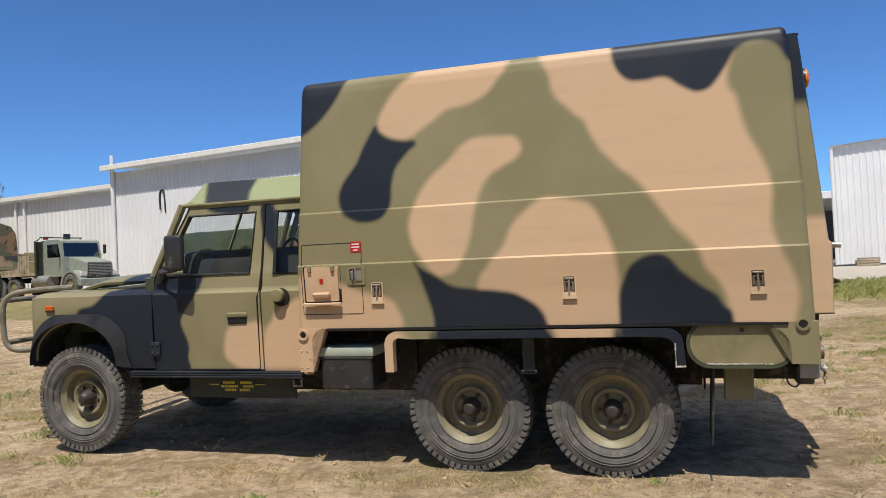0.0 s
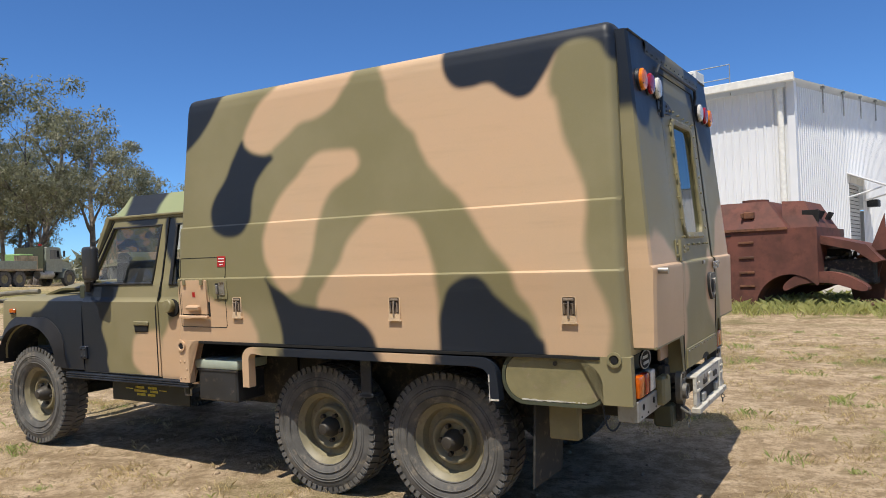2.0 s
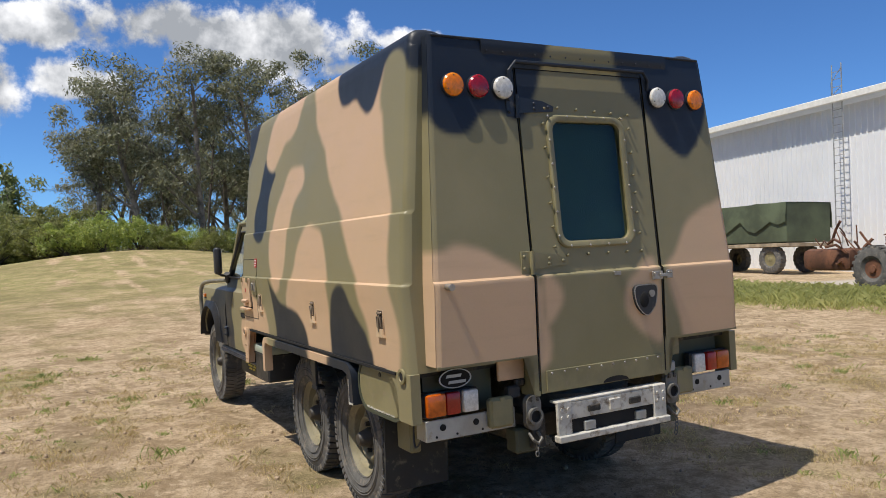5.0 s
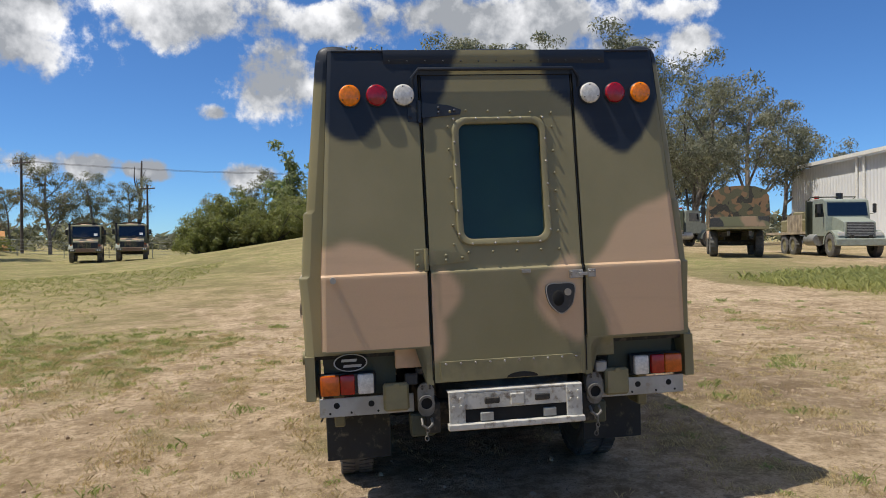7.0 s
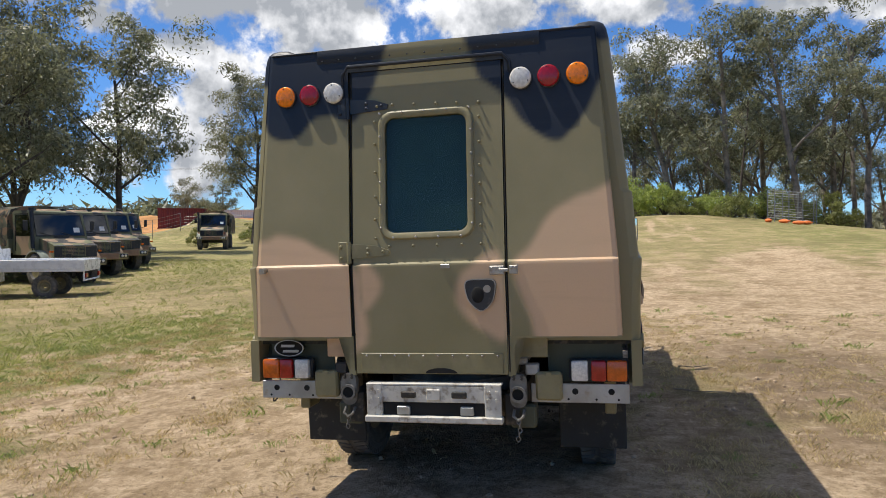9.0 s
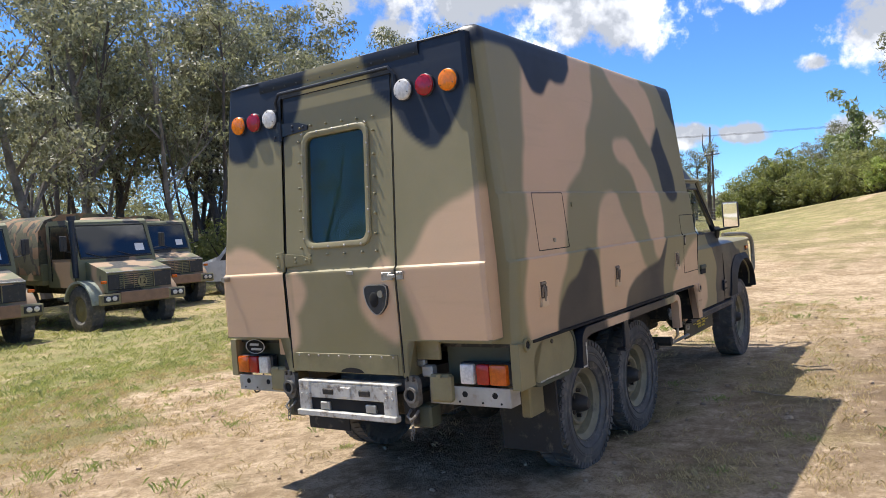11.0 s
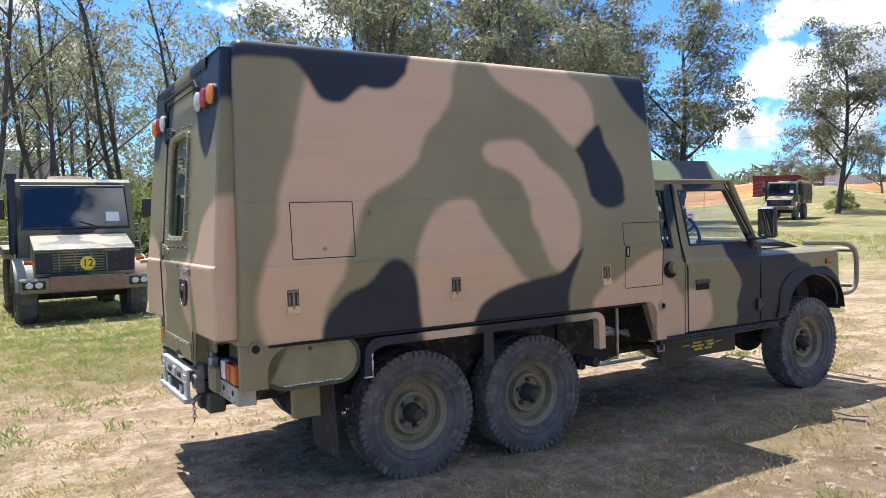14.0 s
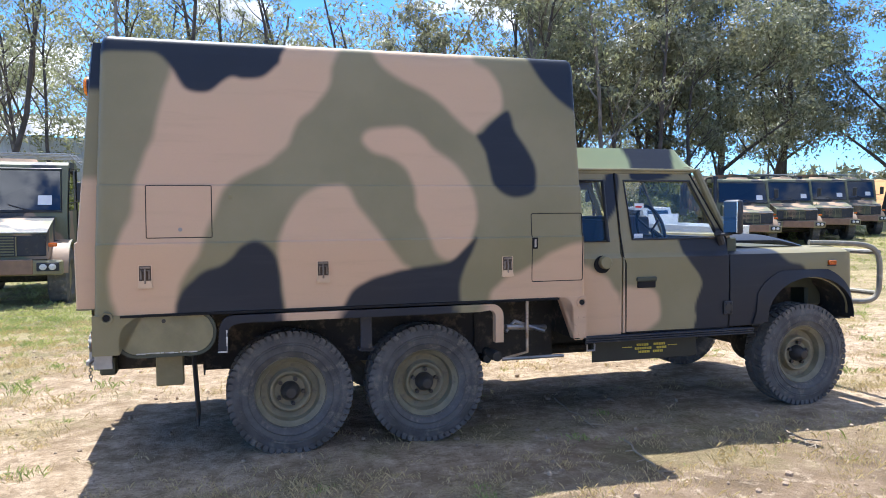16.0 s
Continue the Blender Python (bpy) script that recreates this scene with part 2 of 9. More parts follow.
def plain(name, col, rough=0.6, metal=0.0, vary=0.25, scale=6.0, dirt=None, dirt_amount=0.5, bump=0.15, spec=0.5, fine=90.0):
    """A worn surface: base colour, blotches at a large scale, grain at a fine one, and dirt in patches."""
    m, nt, b = material(name)
    big, small = n_noise(nt, scale), n_noise(nt, fine, 3.0)
    dark = tuple(c * (1 - vary) for c in col)
    lite = tuple(min(c * (1 + vary), 0.95) for c in col)
    c = n_mix(nt, n_range(nt, big, 0.3, 0.7), dark, lite)
    c = n_mix(nt, n_math(nt, "MULTIPLY", n_range(nt, small, 0.35, 0.7), vary * 0.6), c, dark)
    if dirt:
        patch = n_noise(nt, scale * 2.3, 8.0, 0.65)
        c = n_mix(nt, n_range(nt, patch, 0.62 - 0.25 * dirt_amount, 0.72), c, dirt)
    nt.links.new(c, b.inputs["Base Color"])
    nt.links.new(n_range(nt, big, 0.2, 0.8, max(rough - 0.12, 0.03), min(rough + 0.12, 1.0)), b.inputs["Roughness"])
    b.inputs["Metallic"].default_value = metal
    b.inputs["Specular IOR Level"].default_value = spec
    if bump:
        n_bump(nt, b, small, bump, 0.004)
    return m


GREEN, TAN, BLACK = (0.215, 0.19, 0.098), (0.57, 0.385, 0.24), (0.013, 0.018, 0.028)


def camo_paint(name, rough=0.42, green=GREEN, tan=TAN, black=BLACK):
    """Sprayed paint in three colours; the shares of tan and black are laid on the mesh."""
    m, nt, b = material(name)
    at = nt.nodes.new("ShaderNodeAttribute")
    at.attribute_name = "spray"
    s = nt.nodes.new("ShaderNodeSeparateColor")
    nt.links.new(at.outputs["Color"], s.inputs[0])
    big, fine = n_noise(nt, 1.7, 5.0), n_noise(nt, 140.0, 2.0)
    streak = n_noise(nt, 3.0, 6.0, 0.6, stretch=(0.5, 0.5, 5))
    c = n_mix(nt, s.outputs[0], green, tan)
    c = n_mix(nt, n_range(nt, big, 0.35, 0.75, 0.0, 0.20), c, (0.42, 0.36, 0.24))
    c = n_mix(nt, n_range(nt, streak, 0.5, 0.78, 0.0, 0.13), c, (0.24, 0.19, 0.12))
    c = n_mix(nt, n_range(nt, fine, 0.45, 0.75, 0.0, 0.08), c, (0.30, 0.26, 0.18))
    worn = n_mix(nt, n_range(nt, streak, 0.5, 0.8, 0.0, 0.10), black, (0.09, 0.095, 0.10))
    c = n_mix(nt, s.outputs[1], c, worn)
    nt.links.new(c, b.inputs["Base Color"])
    b.inputs["Specular IOR Level"].default_value = 0.35
    nt.links.new(n_range(nt, big, 0.25, 0.75, rough - 0.06, rough + 0.14), b.inputs["Roughness"])
    n_bump(nt, b, n_math(nt, "ADD", n_noise(nt, 260.0, 2.0), n_math(nt, "MULTIPLY", n_noise(nt, 4.0, 2.0), 2.5)), 0.12, 0.003)
    return m


def glass(name, tint=(0.75, 0.8, 0.78), through_share=0.75):
    """A thin pane: part clear, part mirror."""
    m, nt, b = material(name)
    out = nt.nodes["Material Output"]
    clear = nt.nodes.new("ShaderNodeBsdfTransparent")
    clear.inputs[0].default_value = (*tint, 1)
    shine = nt.nodes.new("ShaderNodeBsdfGlossy")
    shine.inputs["Roughness"].default_value = 0.02
    edge = nt.nodes.new("ShaderNodeLayerWeight")
    edge.inputs["Blend"].default_value = 0.5
    mix = nt.nodes.new("ShaderNodeMixShader")
    gloss = n_math(nt, "MULTIPLY", n_math(nt, "POWER", edge.outputs["Facing"], 3.5), 0.8)
    nt.links.new(n_math(nt, "ADD", gloss, 1.0 - through_share), mix.inputs[0])
    nt.links.new(clear.outputs[0], mix.inputs[1])
    nt.links.new(shine.outputs[0], mix.inputs[2])
    nt.links.new(mix.outputs[0], out.inputs["Surface"])
    return m


def lens(name, col):
    m, nt, b = material(name)
    at = n_noise(nt, 60.0, 2.0)
    nt.links.new(n_mix(nt, n_range(nt, at, 0.3, 0.7), tuple(c * 0.75 for c in col), col), b.inputs["Base Color"])
    b.inputs["Roughness"].default_value = 0.18
    b.inputs["Subsurface Weight"].default_value = 0.35
    b.inputs["Subsurface Radius"].default_value = (0.01, 0.01, 0.01)
    b.inputs["Coat Weight"].default_value = 0.2
    return m


M_CAMO = camo_paint("truck_camouflage_paint")
M_GREEN = plain("olive_paint", GREEN, 0.5, vary=0.18, dirt=(0.25, 0.2, 0.13), dirt_amount=0.25)
M_DARKGREEN = plain("dark_olive_paint", (0.055, 0.062, 0.038), 0.6, vary=0.2)
M_TAN = plain("tan_paint", TAN, 0.5, vary=0.12)
M_BLACK = plain("matt_black_paint", BLACK, 0.45, vary=0.25, dirt=(0.09, 0.08, 0.065), dirt_amount=0.2)
M_GAP = plain("black_gap", (0.006, 0.006, 0.006), 0.9, vary=0.1, bump=0)
M_PLASTIC = plain("black_plastic", (0.025, 0.026, 0.028), 0.5, vary=0.2, dirt=(0.12, 0.1, 0.08), dirt_amount=0.2)
M_RUBBER = plain("tyre_rubber", (0.115, 0.112, 0.105), 0.85, vary=0.3, dirt=(0.23, 0.20, 0.16), dirt_amount=0.45, bump=0.4, spec=0.25)
M_FLAP = plain("rubber_flap", (0.03, 0.03, 0.028), 0.8, vary=0.3, dirt=(0.15, 0.13, 0.09), dirt_amount=0.3)
M_RIM = plain("olive_rim_paint", (0.225, 0.198, 0.12), 0.55, vary=0.2, dirt=(0.15, 0.125, 0.09), dirt_amount=0.5)
M_HUB = plain("greasy_hub_steel", (0.048, 0.043, 0.037), 0.5, 0.3, vary=0.4)
M_CHASSIS = plain("chassis_black", (0.025, 0.024, 0.02), 0.75, vary=0.4, dirt=(0.13, 0.1, 0.07), dirt_amount=0.5)
M_GALV = plain("galvanised_steel", (0.37, 0.375, 0.36), 0.5, 0.55, vary=0.2, dirt=(0.28, 0.24, 0.18), dirt_amount=0.35)
M_STEEL = plain("bare_steel", (0.36, 0.34, 0.31), 0.42, 0.8, vary=0.25, dirt=(0.2, 0.14, 0.09), dirt_amount=0.35)
M_CHIPPED = plain("chipped_white_paint", (0.52, 0.50, 0.44), 0.55, vary=0.15, scale=9, dirt=(0.16, 0.12, 0.08), dirt_amount=0.55)
M_GLASS = glass("cab_glass", (0.90, 0.93, 0.92), 0.93)
M_DARKGLASS = glass("tinted_rear_glass", (0.52, 0.62, 0.56), 0.962)
M_INSIDE = plain("cab_lining", (0.035, 0.035, 0.035), 0.8, vary=0.3)
M_AMBER, M_RED, M_CLEAR = lens("amber_lens", (0.95, 0.25, 0.004)), lens("red_lens", (0.38, 0.008, 0.02)), lens("clear_lens", (0.75, 0.73, 0.68))
M_TAILRED, M_TAILAMBER = lens("tail_red", (0.40, 0.015, 0.01)), lens("tail_amber", (0.60, 0.12, 0.008))
M_SIGNRED = plain("red_sticker", (0.45, 0.02, 0.02), 0.4, vary=0.1, bump=0)
M_WHITE = plain("white_print", (0.75, 0.73, 0.7), 0.5, vary=0.05, bump=0)
M_BADGE = plain("dull_silver_print", (0.40, 0.41, 0.40), 0.5, vary=0.1, bump=0)
M_LATCH = plain("dull_latch_steel", (0.24, 0.19, 0.14), 0.5, 0.2, vary=0.3)
M_CREAM = plain("cream_latch_plate", (0.60, 0.44, 0.28), 0.5, vary=0.12)
M_YELLOW = plain("yellow_print", (0.60, 0.50, 0.06), 0.5, vary=0.15, bump=0)
M_MIRROR = material("mirror_glass")[0]
M_MIRROR.node_tree.nodes["Principled BSDF"].inputs["Metallic"].default_value = 1.0
M_MIRROR.node_tree.nodes["Principled BSDF"].inputs["Roughness"].default_value = 0.02
M_MIRROR.node_tree.nodes["Principled BSDF"].inputs["Base Color"].default_value = (0.8, 0.82, 0.82, 1)
M_LID = plain("pale_green_plastic", (0.36, 0.41, 0.34), 0.45, vary=0.1)


# ---- sprayed camouflage shapes: outlines in metres, (along, up) ----
def away(pts, poly):
    """The signed distance of many points from a closed outline, below zero within."""
    q = np.roll(poly, -1, axis=0)
    best, inside = np.full(len(pts), 1e9), np.zeros(len(pts), bool)
    for a, b in zip(poly, q):
        ab = b - a
        t = np.clip(((pts - a) @ ab) / (ab @ ab + 1e-12), 0, 1)
        best = np.minimum(best, np.hypot(*(pts - a - t[:, None] * ab).T))
        hit = (a[1] > pts[:, 1]) != (b[1] > pts[:, 1])
        with np.errstate(divide="ignore", invalid="ignore"):
            inside ^= hit & (pts[:, 0] < (b[0] - a[0]) * (pts[:, 1] - a[1]) / (b[1] - a[1]) + a[0])
    return np.where(inside, -best, best)


def sprayed(pts, shapes, width):
    out = np.zeros(len(pts))
    for s in shapes:
        d = away(pts, curve(s, 5, True))
        t = np.clip(0.5 - d / width, 0, 1)
        out = np.maximum(out, t * t * (3 - 2 * t))
    return out


def spray(ob, tans, blacks, axes, tan_width=0.055, black_width=0.036, other=None):
    """Lays the shares of tan and black on a mesh; other: the shapes of the right side, where they differ."""
    me = ob.data
    co = np.empty(len(me.vertices) * 3)
    me.vertices.foreach_get("co", co)
    pts = co.reshape(-1, 3)[:, list(axes)]
    wob = np.array([noise.noise(Vector((p[0] * 9, p[1] * 9, 0.3))) for p in pts]) * 0.006
    pts = pts + wob[:, None]
    col = np.ones((len(pts), 4))
    col[:, 0], col[:, 1], col[:, 2] = sprayed(pts, tans, tan_width), sprayed(pts, blacks, black_width), 0
    if other:
        right = co.reshape(-1, 3)[:, 1] > 0
        col[right, 0], col[right, 1] = sprayed(pts[right], other[0], tan_width), sprayed(pts[right], other[1], black_width)
    me.attributes.new("spray", "FLOAT_COLOR", "POINT").data.foreach_set("color", col.ravel())


SIDE_BLACK = [
    [(-2.05, 2.75), (-1.58, 2.7), (-1.6, 2.58), (-1.67, 2.45), (-1.76, 2.34), (-1.84, 2.27), (-1.94, 2.21), (-2.06, 2.19)],
    [(-1.4, 2.24), (-1.37, 2.19), (-1.3, 2.14), (-1.2, 2.12), (-1.15, 2.12), (-1.13, 2.09), (-1.18, 2.05), (-1.26, 1.96), (-1.29, 1.87), (-1.3, 1.75),
     (-1.34, 1.66), (-1.42, 1.62), (-1.52, 1.62), (-1.6, 1.66), (-1.65, 1.72), (-1.66, 1.81), (-1.62, 1.9), (-1.54, 2.0), (-1.48, 2.12)],
    [(-1.15, 1.36), (-1.1, 1.31), (-1.01, 1.26), (-0.91, 1.2), (-0.73, 1.17), (-0.56, 1.15), (-0.44, 1.1), (-0.36, 1.03), (-0.33, 0.95), (-0.28, 0.7),
     (-1.04, 0.6), (-1.04, 0.94), (-1.06, 1.08), (-1.1, 1.21), (-1.13, 1.3)],
    [(0.08, 0.86), (0.09, 1.09), (0.12, 1.2), (0.16, 1.28), (0.24, 1.33), (0.32, 1.34), (0.38, 1.31), (0.44, 1.24), (0.52, 1.17), (0.61, 1.11),
     (0.66, 1.04), (0.7, 0.96), (0.69, 0.6), (0.08, 0.6)],
    [(0.1, 2.56), (0.11, 2.47), (0.14, 2.4), (0.2, 2.35), (0.28, 2.34), (0.36, 2.35), (0.42, 2.34), (0.48, 2.29), (0.56, 2.25), (0.63, 2.26),
     (0.68, 2.31), (0.73, 2.38), (0.78, 2.46), (0.85, 2.5), (0.93, 2.5), (1.0, 2.46), (1.05, 2.37), (1.16, 2.4), (1.16, 2.75), (0.1, 2.75)],
]
SIDE_TAN = [
    [(-1.12, 2.57), (-1.26, 2.46), (-1.33, 2.37), (-1.38, 2.27), (-1.36, 2.19), (-1.26, 2.13), (-1.16, 2.14), (-1.11, 2.17), (-1.01, 2.23), (-0.92, 2.29),
     (-0.77, 2.32), (-0.66, 2.37), (-0.59, 2.45), (-0.53, 2.53), (-0.51, 2.7), (-1.02, 2.72)],
    [(-0.6, 2.1), (-0.74, 2.1), (-0.83, 2.06), (-0.92, 1.97), (-1.02, 1.89), (-1.09, 1.81), (-1.15, 1.69), (-1.18, 1.58), (-1.16, 1.47), (-1.1, 1.37),
     (-1.01, 1.27), (-0.96, 1.26), (-0.88, 1.29), (-0.82, 1.39), (-0.78, 1.49), (-0.76, 1.61), (-0.72, 1.75), (-0.66, 1.85), (-0.57, 1.91), (-0.49, 1.95),
     (-0.45, 2.01), (-0.49, 2.08)],
    [(-0.27, 2.72), (-0.27, 2.42), (-0.24, 2.31), (-0.16, 2.22), (-0.08, 2.14), (-0.03, 2.03), (0.06, 1.91), (0.15, 1.82), (0.26, 1.71), (0.33, 1.61),
     (0.4, 1.51), (0.47, 1.43), (0.53, 1.36), (0.57, 1.25), (0.63, 1.17), (0.68, 1.04), (0.69, 0.7), (0.98, 0.7), (1.02, 0.97), (1.04, 1.1),
     (1.01, 1.22), (0.96, 1.33), (0.92, 1.44), (0.92, 1.56), (0.93, 1.68), (0.9, 1.81), (0.85, 1.92), (0.8, 2.05), (0.77, 2.2), (0.73, 2.3), (0.72, 2.72)],
    [(-0.75, 1.16), (-0.68, 1.31), (-0.58, 1.43), (-0.52, 1.55), (-0.43, 1.64), (-0.33, 1.7), (-0.2, 1.69), (-0.07, 1.65), (0.01, 1.55), (0.06, 1.42),
     (0.09, 1.25), (0.09, 1.06), (0.08, 0.6), (-0.75, 0.6)],
    [(-2.06, 1.2), (-1.95, 1.28), (-1.84, 1.33), (-1.74, 1.28), (-1.63, 1.22), (-1.47, 1.17), (-1.32, 1.12), (-1.27, 1.05), (-1.24, 0.95), (-1.22, 0.6), (-2.1, 0.6)],
]
RIGHT_BLACK = SIDE_BLACK[:1] + [
    [(-1.22, 2.03), (-1.27, 2.06), (-1.37, 2.15), (-1.44, 2.2), (-1.47, 2.16), (-1.49, 2.07), (-1.57, 1.95), (-1.62, 1.85), (-1.63, 1.75), (-1.61, 1.67), (-1.55, 1.63),
     (-1.46, 1.62), (-1.38, 1.65), (-1.33, 1.7), (-1.3, 1.8), (-1.28, 1.91), (-1.25, 1.97)],
    [(-0.26, 0.7), (-0.3, 0.89), (-0.32, 0.95), (-0.37, 1.04), (-0.47, 1.1), (-0.59, 1.14), (-0.74, 1.17), (-0.89, 1.19), (-1.02, 1.21), (-1.1, 1.28), (-1.19, 1.36),
     (-1.16, 1.26), (-1.11, 1.17), (-1.08, 1.07), (-1.08, 0.95), (-1.1, 0.7)],
    [(0.67, 0.7), (0.67, 0.95), (0.66, 1.02), (0.63, 1.08), (0.56, 1.15), (0.5, 1.19), (0.42, 1.22), (0.35, 1.27), (0.29, 1.33), (0.21, 1.36), (0.14, 1.33), (0.09, 1.26),
     (0.07, 1.17), (0.06, 1.06), (0.04, 0.92), (0.03, 0.7)],
    [(1.16, 2.4), (1.05, 2.47), (0.81, 2.48), (0.73, 2.46), (0.67, 2.39), (0.63, 2.32), (0.59, 2.27), (0.51, 2.25), (0.45, 2.26), (0.38, 2.32), (0.32, 2.35), (0.25, 2.34),
     (0.14, 2.36), (0.07, 2.42), (0.03, 2.49), (0.03, 2.75), (1.16, 2.75)],
]
RIGHT_TAN = [
    [(-0.52, 2.72), (-0.54, 2.56), (-0.6, 2.46), (-0.72, 2.38), (-0.87, 2.31), (-0.99, 2.23), (-1.08, 2.14), (-1.19, 2.05), (-1.24, 2.07), (-1.33, 2.14), (-1.4, 2.21), (-1.4, 2.35),
     (-1.32, 2.47), (-1.22, 2.53), (-1.17, 2.72)],
    [(-0.46, 1.98), (-0.49, 2.04), (-0.63, 2.07), (-0.75, 2.07), (-0.85, 2.02), (-0.92, 1.94), (-1.05, 1.85), (-1.12, 1.77), (-1.18, 1.65), (-1.2, 1.5), (-1.16, 1.36), (-1.1, 1.26),
     (-1.03, 1.21), (-0.94, 1.24), (-0.89, 1.32), (-0.85, 1.44), (-0.8, 1.54), (-0.79, 1.63), (-0.77, 1.73), (-0.72, 1.82), (-0.62, 1.88), (-0.52, 1.91)],
    [(-0.3, 2.72), (-0.28, 2.44), (-0.26, 2.32), (-0.17, 2.19), (-0.07, 2.09), (0.0, 1.95), (0.09, 1.86), (0.2, 1.79), (0.32, 1.73), (0.4, 1.64), (0.45, 1.51), (0.5, 1.4),
     (0.54, 1.28), (0.61, 1.17), (0.66, 1.04), (0.67, 0.7), (0.95, 0.7), (1.0, 0.97), (1.02, 1.04), (1.03, 1.17), (1.0, 1.31), (0.96, 1.41), (0.9, 1.54), (0.88, 1.7), (0.84, 1.83),
     (0.78, 1.98), (0.75, 2.11), (0.72, 2.24), (0.67, 2.4), (0.6, 2.72)],
    [(0.03, 0.6), (0.04, 0.9), (0.05, 1.03), (0.07, 1.17), (0.08, 1.3), (0.06, 1.41), (0.01, 1.52), (-0.06, 1.61), (-0.15, 1.68), (-0.24, 1.7), (-0.35, 1.69), (-0.41, 1.58), (-0.48, 1.49),
     (-0.55, 1.4), (-0.62, 1.3), (-0.69, 1.21), (-0.76, 1.1), (-0.7, 0.6)],
    [(-1.25, 0.6), (-1.28, 0.95), (-1.34, 1.04), (-1.42, 1.1), (-1.5, 1.13), (-1.64, 1.2), (-1.76, 1.27), (-1.93, 1.31), (-2.08, 1.3), (-2.08, 0.6)],
]
REAR_BLACK = [
    [(-1.1, 2.75), (-1.1, 2.3), (-0.95, 2.2), (-0.89, 2.09), (-0.79, 2.05), (-0.71, 2.07), (-0.62, 2.16), (-0.52, 2.17), (-0.4, 2.13), (-0.32, 2.24), (-0.26, 2.38), (-0.21, 2.75)],
    [(0.25, 2.75), (0.27, 2.37), (0.34, 2.28), (0.43, 2.2), (0.51, 2.07), (0.59, 2.0), (0.69, 1.96), (0.76, 2.01), (0.84, 2.11), (0.92, 2.27), (1.1, 2.4), (1.1, 2.75)],
]
REAR_TAN = [
    [(-1.1, 1.43), (-0.9, 1.51), (-0.83, 1.53), (-0.71, 1.51), (-0.59, 1.45), (-0.45, 1.37), (-0.39, 1.33), (-0.37, 1.21), (-0.39, 0.9), (-1.1, 0.9)],
    [(0.23, 1.34), (0.38, 1.4), (0.41, 0.98), (0.29, 1.01), (0.19, 1.09), (0.15, 1.18), (0.17, 1.28)],
    [(0.45, 1.33), (0.54, 1.44), (0.63, 1.58), (0.73, 1.65), (0.84, 1.69), (1.1, 1.71), (1.1, 0.9), (0.61, 0.92), (0.53, 1.09)],
    [(-0.37, 1.35), (-0.29, 1.34), (-0.25, 1.26), (-0.28, 1.18), (-0.36, 1.12)],
]
CAB_BLACK = [
    [(-3.61, 1.30), (-3.66, 1.2), (-3.75, 1.13), (-3.91, 1.05), (-3.94, 0.6), (-3.02, 0.6), (-2.94, 0.75), (-2.93, 0.85), (-2.98, 0.97), (-2.96, 1.05), (-2.88, 1.15),
     (-2.83, 1.23), (-2.83, 1.37), (-3.2, 1.4), (-3.5, 1.4)],
    [(-2.36, 1.8), (-2.26, 1.78), (-2.21, 1.56), (-2.2, 1.42), (-2.31, 1.53), (-2.35, 1.63)],
    [(-2.86, 2.1), (-2.46, 2.1), (-2.47, 1.9), (-2.48, 1.75), (-2.78, 1.77), (-2.83, 1.88)],
]
CAB_TAN = [
    [(-2.64, 0.77), (-2.62, 0.91), (-2.55, 0.97), (-2.44, 0.98), (-2.335, 0.96), (-2.335, 0.66), (-2.5, 0.66), (-2.61, 0.71)],
    [(-2.32, 0.88), (-2.26, 0.98), (-2.17, 1.08), (-1.9, 1.13), (-1.9, 0.55), (-2.32, 0.55)],
]

# ---- the camouflage six-wheeled truck ----
# tan latch pocket, browned to hold the shade of its recess
M_POCKET = plain("pocket_shade_brown", (0.10, 0.068, 0.045), 0.8, vary=0.3)
truck = thing("six_wheel_truck", "camouflage-painted six-wheeled army ambulance truck on dry dirt", "truck", m=LEAN)


def between(z, table):
    zs, vs = zip(*table)
    return float(np.interp(z, zs, vs))


# body box: half width against height, with two small ledges, and a raised rim along the roof
WALL = [(0.945, 1.066), (1.15, 1.072), (1.345, 1.084), (1.352, 1.084), (1.362, 1.069), (1.685, 1.046), (1.692, 1.045), (1.702, 1.031), (2.48, 0.954), (2.53, 0.944), (2.556, 0.930), (2.570, 0.905), (2.576, 0.86), (2.572, 0.81), (2.555, 0.77), (2.548, 0.70), (2.56, 0.0)]


def wall_line():
    """The cross section from the left foot over the roof to the right foot, finely divided."""
    half = []
    for (z0, y0), (z1, y1) in zip(WALL[:-1], WALL[1:]):
        n = max(1, round(math.hypot(z1 - z0, y1 - y0) / (0.012 if y0 > 0.85 else 0.06)))
        half += [(z0 + (z1 - z0) * k / n, y0 + (y1 - y0) * k / n) for k in range(n)]
    half.append(WALL[-1])
    return [(-y, z) for z, y in half] + [(y, z) for z, y in half[-2::-1]]


